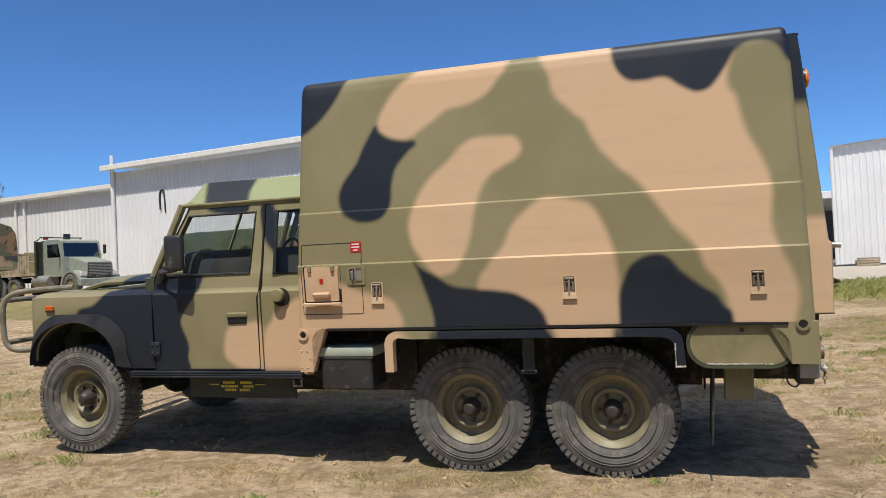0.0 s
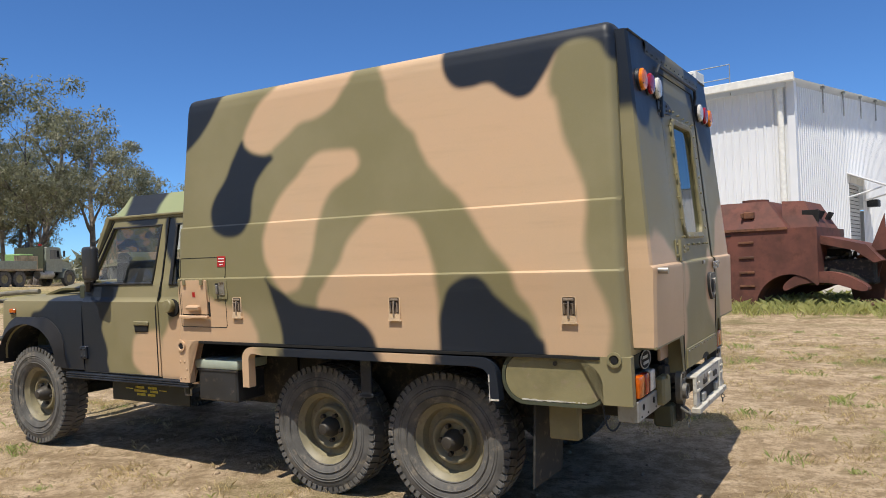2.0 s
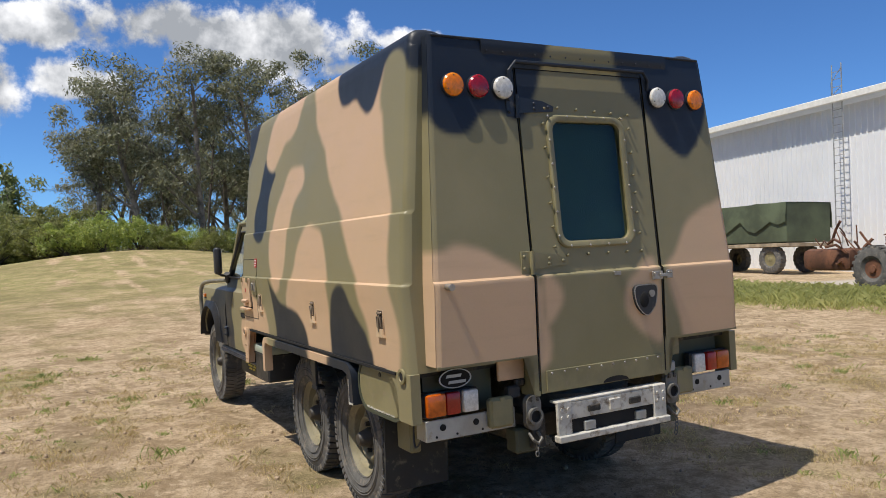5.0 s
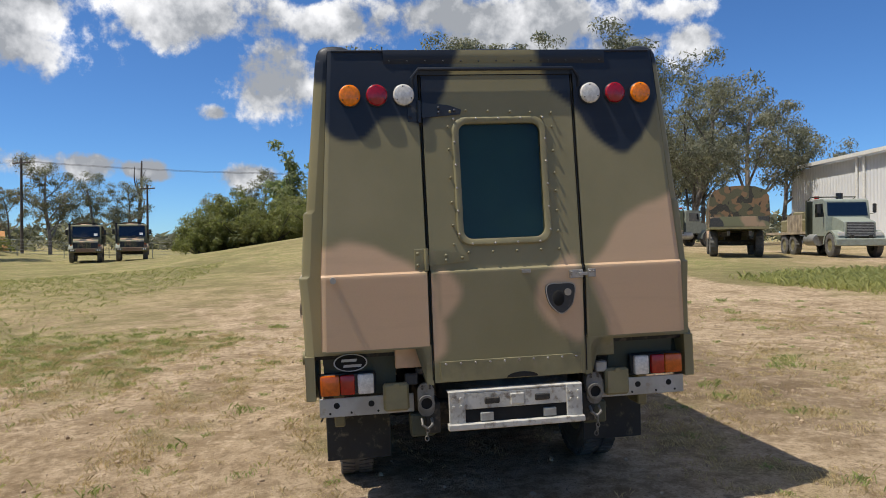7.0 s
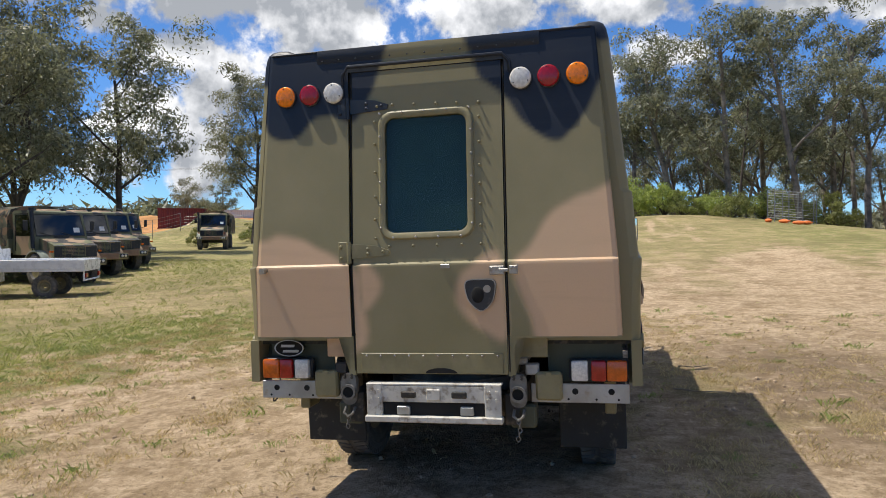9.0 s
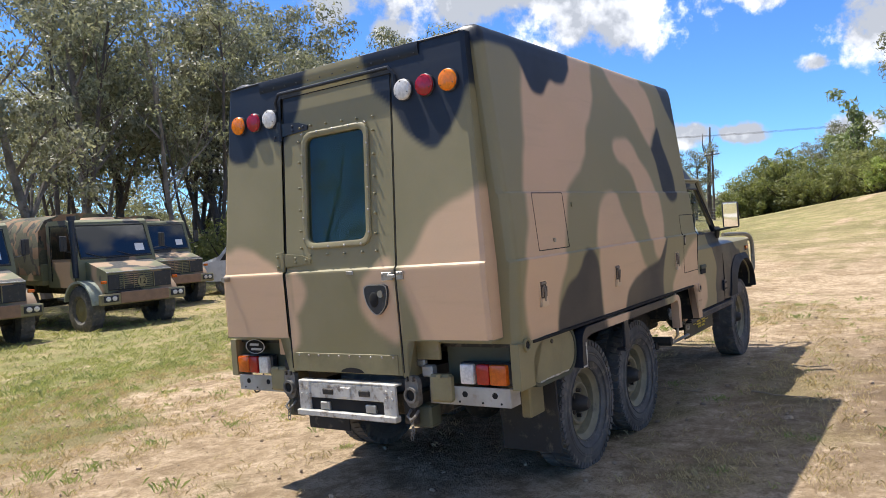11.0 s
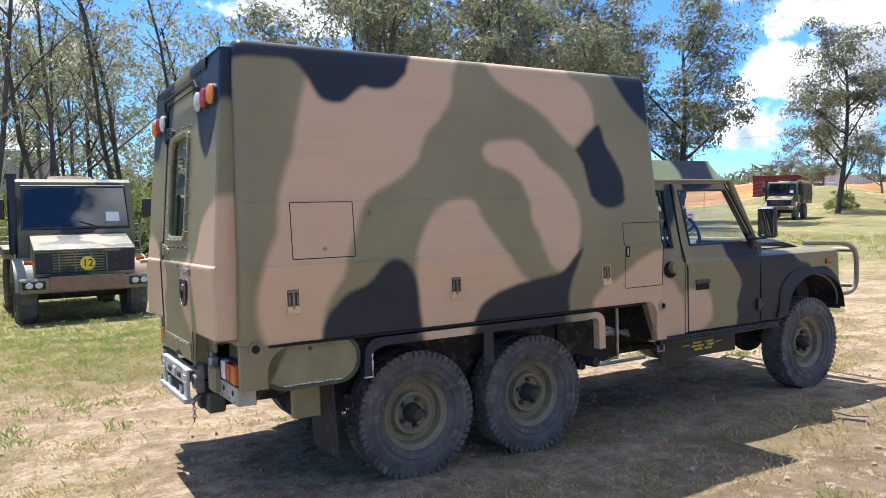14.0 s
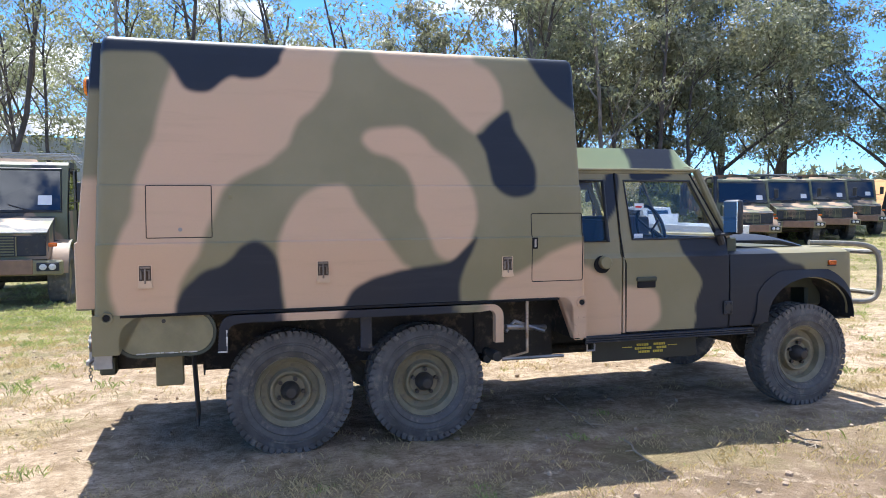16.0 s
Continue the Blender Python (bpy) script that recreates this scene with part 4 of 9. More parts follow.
for k in range(10):
    bm = bmesh.new()
    ball(bm, (1.226, -0.345 + k * 0.078, 0.88), (0.005, 0.007, 0.007), 8, 6)
    part("rivet", bm, M_STEEL, kick)
bm = bmesh.new()
prism(bm, [(0.06 + 0.085 * math.cos(a), 0.79 + 0.028 * math.sin(a)) for a in np.linspace(0, math.pi, 10)], 1.2245, 1.2262, "x")
part("kick_cutout", bm, M_GAP, kick)
bm = bmesh.new()
prism(bm, curve([(0.205, 1.265), (0.28, 1.275), (0.358, 1.265), (0.352, 1.18), (0.325, 1.135), (0.282, 1.11), (0.237, 1.14), (0.208, 1.19)], 4, True), 1.222, 1.238, "x")
plate = part("handle_plate", bm, M_PLASTIC, door, "black shield-shaped door handle plate")
bm = bmesh.new()
shield = curve([(0.205, 1.265), (0.28, 1.275), (0.358, 1.265), (0.352, 1.18), (0.325, 1.135), (0.282, 1.11), (0.237, 1.14), (0.208, 1.19)], 4, True)
ring(bm, [tuple(p) for p in shield], [(0.282 + (p[0] - 0.282) * 0.94, 1.2 + (p[1] - 1.2) * 0.94) for p in shield], 1.236, 1.2405, "x")
part("plate_rim", bm, M_STEEL, plate, "thin pale rim of the plate")
bm = bmesh.new()
cyl(bm, (1.236, 0.318, 1.225), (1.246, 0.318, 1.225), 0.019, seg=16)
part("key_lock", bm, M_STEEL, plate)
bm = bmesh.new()
ball(bm, (1.238, 0.268, 1.195), (0.008, 0.032, 0.042), 14, 10)
part("finger_cup", bm, M_GAP, plate)
bm = bmesh.new()
box(bm, (1.236, 0.37, 1.318), (0.012, 0.075, 0.045), bevel=0.003)
box(bm, (1.236, 0.455, 1.320), (0.012, 0.045, 0.045), bevel=0.003)
box(bm, (1.245, 0.405, 1.318), (0.012, 0.05, 0.018), bevel=0.003)
for y in (0.345, 0.39, 0.445, 0.465):
    ball(bm, (1.244, y, 1.33), (0.005, 0.006, 0.006), 8, 6)
part("hasp", bm, M_STEEL, truck, "bare steel hasp across the door gap")
bm = bmesh.new()
box(bm, (1.228, 0.10, 1.345), (0.008, 0.05, 0.022), bevel=0.003)
part("door_tag", bm, M_STEEL, door)
bm = bmesh.new()
cyl(bm, (1.22, -0.908, 1.345), (1.275, -0.908, 1.343), 0.016, seg=12)
part("rubber_stop", bm, M_STEEL, truck)

# ---- lamps ----
M_TOW = plain("greasy_grey_steel", (0.16, 0.155, 0.14), 0.6, 0.3, vary=0.35, dirt=(0.09, 0.075, 0.05), dirt_amount=0.5)
for y, mat, lab in ((-0.782, M_AMBER, "round amber lamp"), (-0.642, M_RED, "round red lamp"), (-0.502, M_CLEAR, "round clear lamp"), (0.512, M_CLEAR, "round clear lamp"), (0.653, M_RED, "round red lamp"), (0.798, M_AMBER, "round amber lamp")):
    x = face_x(2.29) - 0.004
    bm = bmesh.new()
    lathe(bm, [(0.058, 0.0), (0.058, 0.018), (0.054, 0.021)], 24)
    lamp = part("lamp_base", bm, M_BLACK, truck, lab)
    lamp.matrix_basis = pose(x, y, 2.29, 0, 5, -90)
    bm = bmesh.new()
    lathe(bm, [(0.055, 0.014), (0.055, 0.028), (0.049, 0.036), (0.03, 0.041), (0.0001, 0.042)], 28)
    part("lamp_lens", bm, mat, lamp)
    for k in range(3):
        a = radians(90 + 120 * k)
        bm = bmesh.new()
        ball(bm, (0.043 * math.cos(a), 0.038, 0.043 * math.sin(a)), (0.004, 0.003, 0.004), 6, 4)
        part("lamp_screw", bm, M_HUB, lamp)
for s in (-1, 1):
    bm = bmesh.new()
    box(bm, (1.09, s * 0.855, 0.79), (0.05, 0.30, 0.115), bevel=0.008)
    tail = part("tail_lamp", bm, M_PLASTIC, truck, "oblong tail lamp in amber, red and white")
    for y, w, mat in ((0.945, 0.105, M_TAILAMBER), (0.855, 0.08, M_TAILRED), (0.76, 0.088, M_CLEAR)):
        bm = bmesh.new()
        box(bm, (1.122, s * y, 0.79), (0.04, w - 0.004, 0.105), bevel=0.01, seg=2)
        part("lamp_segment", bm, mat, tail)
    # bumper bar with holes, box, tow plate
    bm = bmesh.new()
    box(bm, (1.125, s * 0.755, 0.675), (0.012, 0.49, 0.098), bevel=0.003)
    box(bm, (1.08, s * 0.998, 0.675), (0.10, 0.012, 0.098), bevel=0.003)
    bar = part("bumper_bar", bm, M_GALV, truck, "grey steel bumper channel with round holes")
    for y in (0.915, 0.735):
        bm = bmesh.new()
        cyl(bm, (1.129, s * y, 0.685), (1.1335, s * y, 0.685), 0.016, seg=14)
        part("bar_hole", bm, M_GAP, bar)
    for y in (0.95, 0.84, 0.70):
        bm = bmesh.new()
        cyl(bm, (1.129, s * y, 0.645), (1.1335, s * y, 0.645), 0.006, seg=8)
        part("bar_hole", bm, M_GAP, bar)
    bm = bmesh.new()
    box(bm, (1.145, s * 0.605, 0.715), (0.05, 0.135, 0.145), bevel=0.012)
    box(bm, (1.172, s * 0.605, 0.78), (0.006, 0.03, 0.02), bevel=0.002)
    part("socket_box", bm, M_GREEN, truck, "olive trailer socket box")
    bm = bmesh.new()
    prism(bm, [(s * y, z) for y, z in round_rect(0.085, 0.17, 0.04, 5, (0.455, 0.70))], 1.18, 1.215, "x")
    tow = part("tow_plate", bm, M_TOW, truck, "greasy grey tow eye plate")
    bm = bmesh.new()
    cyl(bm, (1.205, s * 0.455, 0.685), (1.222, s * 0.455, 0.685), 0.031, seg=16)
    part("tow_bore", bm, M_GAP, tow)
    for dz in (0.762, 0.775):
        for dy in (-0.02, 0.02):
            bm = bmesh.new()
            cyl(bm, (1.21, s * (0.455 + dy), dz), (1.225, s * (0.455 + dy), dz), 0.007, seg=6)
            part("bolt", bm, M_HUB, tow)
    bm = bmesh.new()
    ring(bm, [(s * 0.455 + 0.042 * math.cos(a), 0.685 + 0.042 * math.sin(a)) for a in np.linspace(0, 6.28, 16, endpoint=False)], [(s * 0.455 + 0.03 * math.cos(a), 0.685 + 0.03 * math.sin(a)) for a in np.linspace(0, 6.28, 16, endpoint=False)], 1.20, 1.235, "x")
    part("tow_eye", bm, M_TOW, tow)
    bm = bmesh.new()
    tube(bm, [(1.20, s * 0.43, 0.60), (1.235, s * 0.43, 0.575), (1.24, s * 0.455, 0.555), (1.235, s * 0.48, 0.575), (1.20, s * 0.48, 0.60)], 0.008, 8)
    part("shackle", bm, M_TOW, tow)
    bm = bmesh.new()
    for k in range(5 if s > 0 else 3):
        c = (1.235, s * (0.455 + 0.006 * math.sin(k)), 0.55 - 0.022 * k)
        tube(bm, [(c[0] + (0.010 * math.cos(a) if k % 2 else 0), c[1] + (0 if k % 2 else 0.010 * math.cos(a)), c[2] + 0.014 * math.sin(a)) for a in np.linspace(0, 6.28, 8, endpoint=False)], 0.003, 5, closed=True)
    part("chain", bm, M_TOW, tow)
    bm = bmesh.new()
    box(bm, (1.12, s * 0.47, 0.56), (0.10, 0.13, 0.12), bevel=0.01)
    part("spring_hanger", bm, M_DARKGREEN, truck)
    bm = bmesh.new()
    box(bm, (1.13, s * 0.52, 0.80), (0.05, 0.07, 0.06), bevel=0.008)
    box(bm, (1.12, s * 0.47, 0.84), (0.04, 0.05, 0.04), bevel=0.008)
    part("wiring_block", bm, M_GALV if s > 0 else M_PLASTIC, truck)
    # mudflaps
    bm = bmesh.new()
    box(bm, (0.575, s * 0.79, 0.455), (0.012, 0.38, 0.44), (0, 3, 0), bevel=0.004)
    part("mudflap", bm, M_FLAP, truck, "black rubber mudflap behind the rear wheel")
    bm = bmesh.new()
    box(bm, (0.72, s * 0.90, 0.60), (0.16, 0.06, 0.22), bevel=0.008)
    part("flap_bracket", bm, M_GREEN, truck)
# oval badge, plain
bm = bmesh.new()
prism(bm, [(-0.835 + 0.088 * math.cos(a), 0.905 + 0.046 * math.sin(a)) for a in np.linspace(0, 6.283, 28, endpoint=False)], 1.118, 1.126, "x")
badge = part("oval_badge", bm, M_GAP, truck, "small black oval maker's badge with two pale bars")
bm = bmesh.new()
ring(bm, [(-0.835 + 0.088 * math.cos(a), 0.905 + 0.046 * math.sin(a)) for a in np.linspace(0, 6.283, 28, endpoint=False)], [(-0.835 + 0.081 * math.cos(a), 0.905 + 0.042 * math.sin(a)) for a in np.linspace(0, 6.283, 28, endpoint=False)], 1.125, 1.129, "x")
part("badge_rim", bm, M_BADGE, badge)
for z, w, y in ((0.917, 0.085, -0.842), (0.888, 0.10, -0.825)):
    bm = bmesh.new()
    prism(bm, [(y - w / 2, z - 0.007), (y + w / 2 - 0.006, z - 0.007), (y + w / 2, z + 0.007), (y - w / 2 + 0.006, z + 0.007)], 1.126, 1.1285, "x")
    part("badge_bar", bm, M_BADGE, badge)
# white folding step under the door
bm = bmesh.new()
box(bm, (1.24, 0.015, 0.685), (0.02, 0.56, 0.085), bevel=0.003)
step = part("folding_step", bm, M_CHIPPED, truck, "chipped white steel folding step under the rear door")
for y in (-0.30, 0.33):
    bm = bmesh.new()
    box(bm, (1.245, y, 0.645), (0.02, 0.085, 0.19), bevel=0.003)
    part("step_side", bm, M_CHIPPED, step)
bm = bmesh.new()
box(bm, (1.25, 0.015, 0.557), (0.05, 0.73, 0.032), bevel=0.004)
part("step_tread", bm, M_CHIPPED, step)
bm = bmesh.new()
box(bm, (1.22, 0.015, 0.735), (0.06, 0.72, 0.012), bevel=0.003)
part("step_lip", bm, M_CHIPPED, step)
bm = bmesh.new()
box(bm, (1.235, 0.015, 0.605), (0.012, 0.56, 0.075))
part("step_gap", bm, M_GAP, step)
for y in (-0.115, 0.155):
    bm = bmesh.new()
    box(bm, (1.253, y, 0.683), (0.012, 0.08, 0.034), bevel=0.005)
    part("step_latch", bm, M_CHASSIS, step)
    bm = bmesh.new()
    box(bm, (1.247, y * 1.25, 0.60), (0.02, 0.07, 0.045), bevel=0.004)
    part("step_pad", bm, M_GALV, step)
bm = bmesh.new()
box(bm, (1.253, 0.02, 0.683), (0.012, 0.075, 0.06), bevel=0.005)
part("step_plate", bm, M_CHIPPED, step)
for y in (-0.32, -0.28, 0.31, 0.35):
    for z in (0.70, 0.66):
        bm = bmesh.new()
        cyl(bm, (1.25, y, z), (1.262, y, z), 0.009, seg=6)
        part("bolt", bm, M_CHIPPED, step)

# ---- cab ----
M_FLARE = plain("black_flare_rubber", (0.014, 0.014, 0.016), 0.55, vary=0.25)
M_SKIRT = plain("sooty_olive_paint", (0.028, 0.031, 0.022), 0.6, vary=0.3)
CAB = [(0.62, 0.925), (0.66, 0.935), (1.17, 0.945), (1.19, 0.945), (1.205, 0.930), (1.225, 0.918), (1.32, 0.905), (1.36, 0.893), (1.80, 0.805), (1.84, 0.795)]


def cab_y(z):
    return between(z, CAB)


def door_front(z):
    return -3.215 if z < 1.31 else -3.215 + (z - 1.31) / (1.80 - 1.31) * 0.255


for s in (-1, 1):
    zs = steps(0.655, 1.80, 0.016, (1.17, 1.19, 1.205, 1.225, 1.322, 1.745))
    # door with a window opening that follows the slanting pillar
    lo, hi = 0.06, 0.895

    def at(u, z, s=s):
        return (door_front(z) + u * (-2.335 - door_front(z)), s * cab_y(z), z)
    cab_door = grid_panel("cab_door", steps(0, 1, 0.018, (lo, hi)), zs, at, lambda u, z: not (lo < u < hi and 1.322 < z < 1.745), thick=0.03, tans=CAB_TAN, blacks=CAB_BLACK, label="camouflage cab door with a clear window", widths=(0.05, 0.022))
    bm = bmesh.new()
    bm.faces.new([bm.verts.new((p[0], p[1] - s * 0.015, p[2])) for p in (at(lo, 1.322), at(hi, 1.322), at(hi, 1.745), at(lo, 1.745))])
    pane = part("window_pane", bm, M_GLASS, cab_door)
    pane.visible_shadow = False
    if s > 0:
        for x, z, w, h, mat in ((-2.52, 1.555, 0.075, 0.05, M_WHITE), (-2.515, 1.555, 0.05, 0.014, M_SIGNRED), (-2.49, 1.345, 0.07, 0.03, M_WHITE)):
            bm = bmesh.new()
            box(bm, (x, cab_y(z) - (0.0125 if mat is M_SIGNRED else 0.014), z), (w, 0.002, h), (4, 0, 0))
            part("window_sticker", bm, mat, pane, "small paper sticker")
    bm = bmesh.new()
    q = [Vector(at(u, z)) + Vector((0, s * 0.002, 0)) for u, z in ((lo, 1.322), (hi, 1.322), (hi, 1.745), (lo, 1.745))]
    tube(bm, q, 0.010, 6, closed=True)
    part("window_seal", bm, M_PLASTIC, cab_door)
    bm = bmesh.new()
    tube(bm, [(x, s * (cab_y(z) + 0.001), z) for x, z in ((-2.335, 1.80), (-2.335, 1.36), (-2.34, 1.2), (-2.355, 1.15), (-2.36, 0.655), (-3.215, 0.652), (-3.215, 1.31), (-2.96, 1.80))], 0.0065, 5)
    part("door_gap", bm, M_GAP, cab_door)
    bm = bmesh.new()
    box(bm, (-2.52, s * 0.948, 1.035), (0.165, 0.02, 0.035), bevel=0.008)
    handle = part("door_handle", bm, M_GREEN if s < 0 else M_DARKGREEN, cab_door, "olive pull handle over a recess with its shade coloured black")
    # black block stands for the shadow in the handle's recess
    bm = bmesh.new()
    box(bm, (-2.52, s * 0.944, 1.00), (0.15, 0.012, 0.055), bevel=0.006)
    part("handle_recess_shade", bm, M_GAP, handle)
    bm = bmesh.new()
    box(bm, (-3.205, s * 0.945, 0.80), (0.075, 0.025, 0.10), bevel=0.006)
    for dx, dz in ((-0.02, 0.03), (-0.02, -0.03), (0.022, 0.03), (0.022, -0.03)):
        ball(bm, (-3.205 + dx, s * 0.96, 0.80 + dz), (0.009, 0.006, 0.009), 8, 6)
    part("door_hinge", bm, M_BLACK, cab_door)
    # rear quarter with a narrow window
    zq = steps(0.62, 1.80, 0.018, (1.17, 1.19, 1.205, 1.225, 1.31, 1.745))
    quarter = grid_panel("rear_quarter", steps(-2.325, -1.965, 0.018, (-2.235, -2.0)), zq, lambda x, z, s=s: (x, s * (cab_y(z) - 0.002), z), lambda x, z: not (-2.235 < x < -2.0 and 1.31 < z < 1.745), thick=0.02, tans=CAB_TAN, blacks=CAB_BLACK, label="camouflage quarter panel with a filler cap", widths=(0.05, 0.022))
    bm = bmesh.new()
    bm.faces.new([bm.verts.new((x, s * (cab_y(z) - 0.015), z)) for x, z in ((-2.235, 1.31), (-2.0, 1.31), (-2.0, 1.745), (-2.235, 1.745))])
    pane = part("window_pane", bm, M_GLASS, quarter)
    pane.visible_shadow = False
    bm = bmesh.new()
    tube(bm, [(x, s * cab_y(z), z) for x, z in ((-2.235, 1.31), (-2.0, 1.31), (-2.0, 1.745), (-2.235, 1.745))], 0.014, 6, closed=True)
    part("window_seal", bm, M_PLASTIC, quarter)
    bm = bmesh.new()
    lathe(bm, [(0.062, 0), (0.062, s * 0.012), (0.05, s * 0.014)], 20, (-2.165, s * 0.945, 1.15))
    cup = part("filler_cup", bm, M_GAP, quarter)
    bm = bmesh.new()
    lathe(bm, [(0.046, 0), (0.046, s * 0.04), (0.04, s * 0.048), (0.0001, s * 0.05)], 20, (-2.175, s * 0.95, 1.165))
    part("filler_cap", bm, M_GREEN, cup, "olive fuel filler cap")
    bm = bmesh.new()
    box(bm, (-2.47, s * 0.795, 1.822), (1.01, 0.03, 0.055), bevel=0.008)
    part("roof_gutter", bm, M_GREEN, truck)
    # front wing with a wheel opening
    def arch(x):
        k = (x + 3.93) / 0.40
        return 0.66 if abs(k) >= 1 else 0.66 + 0.34 * math.sqrt(1 - k * k) ** 0.9

    def at_wing(x, v, s=s):
        zlo = max(arch(x), 0.70 if x < -4.3 else 0.66)
        if v <= 1.0:
            z = zlo + v * (1.195 - zlo)
            y = 0.935 + 0.012 * math.sin(v * 3.0)
            nose = max(0.0, (-4.28 - x) / 0.10)
            return (x, s * (y - 0.06 * nose * nose), z)
        k = v - 1.0
        nose = max(0.0, (-4.28 - x) / 0.10)
        return (x, s * (0.935 - 0.06 * nose * nose - 0.035 * min(k * 4, 1) ** 2 - 0.28 * k), 1.195 + 0.028 * math.sin(min(k * 4, 1) * 1.57) + 0.012 * k - 0.025 * nose * nose)
    grid_panel("front_wing", steps(-4.375, -3.225, 0.016), [k / 34 for k in range(35)] + [1.06, 1.12, 1.18, 1.25, 1.5, 1.75, 2.0], at_wing, tans=(), blacks=CAB_BLACK, label="camouflage front wing", thick=0.015)
    # dark liner inside the wheel opening
    bm = bmesh.new()
    rows = []
    for a in np.linspace(math.pi + 0.1, -0.1, 24):
        x, z = -3.93 + 0.415 * math.cos(a), 0.70 + 0.335 * math.sin(a)
        rows.append([bm.verts.new((x, s * q, z)) for q in (0.48, 0.935)])
    for p, q in zip(rows[:-1], rows[1:]):
        bm.faces.new((p[0], p[1], q[1], q[0]))
    bm.faces.new([r[0] for r in rows])
    part("wheel_arch_liner", bm, M_CHASSIS, truck)
    # rubber lip round the wheel opening
    inner = [(-3.93 + 0.40 * math.cos(a), 0.685 + 0.325 * math.sin(a) ** 0.9) for a in np.linspace(math.pi, 0, 22)]
    outer = [(-4.355, 0.70), (-4.345, 0.80)] + [(-3.89 + 0.46 * math.cos(a), 0.72 + 0.345 * min(1.0, math.sin(a) * 1.12) ** 0.8) for a in np.linspace(2.75, 0.38, 18)] + [(-3.455, 0.76), (-3.42, 0.67)]
    bm = bmesh.new()
    a = [[bm.verts.new((p[0], s * q, p[1])) for p in L] for L, q in ((inner, 0.86), (inner, 0.985), (outer, 0.955), (outer, 0.93))]
    for k in range(3):
        for i in range(len(inner) - 1):
            bm.faces.new((a[k][i], a[k][i + 1], a[k + 1][i + 1], a[k + 1][i]))
    bmesh.ops.recalc_face_normals(bm, faces=bm.faces)
    part("wheel_arch_lip", bm, M_FLARE, truck, "black rubber wheel arch lip")
    bm = bmesh.new()
    box(bm, (-4.14, s * 0.955, 1.115), (0.075, 0.022, 0.036), bevel=0.006)
    rep = part("side_repeater", bm, M_TAILAMBER, truck, "small orange indicator")
    bm = bmesh.new()
    box(bm, (-4.14, s * 0.95, 1.092), (0.078, 0.022, 0.012), bevel=0.003)
    part("repeater_base", bm, M_PLASTIC, rep)
    # sill step and skirt with stencilled lines
    bm = bmesh.new()
    for k in range(3):
        box(bm, (-2.73, s * 0.935, 0.635 - 0.016 * k), (1.40, 0.05, 0.013), bevel=0.003)
    box(bm, (-2.73, s * 0.925, 0.62), (1.39, 0.03, 0.05))
    part("sill", bm, M_BLACK, truck, "ribbed black sill under the door")
    bm = bmesh.new()
    box(bm, (-2.56, s * 0.86, 0.515), (0.86, 0.012, 0.15), bevel=0.003)
    skirt = part("skirt", bm, M_SKIRT, truck, "dark skirt with three stencilled yellow lines")
    for z, words in ((0.548, ((-0.115, 0.10), (0.025, 0.10))), (0.522, ((-0.13, 0.14), (0.05, 0.085))), (0.496, ((-0.10, 0.095), (0.02, 0.085)))):
        for x, w in words:
            n = max(5, round(w / 0.0135))
            for k in range(n):
                bm = bmesh.new()
                xx = -2.60 + (x + (k + 0.5) * w / n) * (-s if s > 0 else 1)
                box(bm, (xx, s * 0.868, z), (w / n * 0.66, 0.003, 0.017))
                part("stencil_bar", bm, M_YELLOW, skirt)
    for x in (-0.185, 0.19):
        bm = bmesh.new()
        box(bm, (-2.60 + x, s * 0.868, 0.535), (0.08, 0.003, 0.006))
        part("stencil_bar", bm, M_YELLOW, skirt)
    bm = bmesh.new()
    tube(bm, [(-2.13, s * 0.86, 0.60), (-2.13, s * 0.90, 0.575), (-2.13, s * 0.90, 0.535), (-2.07, s * 0.90, 0.535), (-2.07, s * 0.90, 0.575), (-2.07, s * 0.86, 0.60)], 0.008, 6)
    part("foot_loop", bm, M_STEEL, truck)
    # mirror: the left one is folded flat along the door, the right one faces back
    mx, mz = (-2.92, 1.485) if s < 0 else (-3.16, 1.475)
    turn = 84 if s < 0 else 11
    bm = bmesh.new()
    tube(bm, curve([(-3.14, s * 0.91, 1.33), (-3.10, s * 0.98, 1.345), (mx, s * 1.05, mz - 0.12)], 4), 0.012, 8)
    tube(bm, [(-3.17, s * 0.91, 1.28), (-3.12, s * 0.935, 1.36)], 0.03, 8)
    mirror = part("mirror_arm", bm, M_PLASTIC, truck, "black door mirror on a bent arm")
    m = Matrix.Translation((mx, s * 1.06, mz)) @ Matrix.Rotation(radians(turn), 4, "Z")
    bm = bmesh.new()
    box(bm, (0, 0, 0), (0.06, 0.15, 0.25), bevel=0.024, seg=3)
    shell = part("mirror_shell", bm, M_PLASTIC, mirror)
    shell.matrix_basis = m
    bm = bmesh.new()
    box(bm, (0.031, 0, 0), (0.006, 0.125, 0.225), bevel=0.002)
    mg = part("mirror_glass", bm, M_MIRROR, mirror)
    mg.matrix_basis = m

# roof of the cab: sloping front, camouflage whose green is lightened for the lit top
def roof_at(x, v):
    """v from -1 to 1 across; the roof rises from the door tops to a flat crown."""
    k = min(1.0, (x + 3.04) / 0.15)
    w = abs(v)
    z_edge = 1.835
    rise = 0.155 * k
    if w > 0.82:
        t = (1 - w) / 0.18
        return (x, math.copysign(0.815 - 0.11 * t, v), z_edge + rise * min(1, t * 1.0))
    return (x, v / 0.82 * 0.705, z_edge + rise + 0.012 * (1 - (v / 0.82) ** 2))


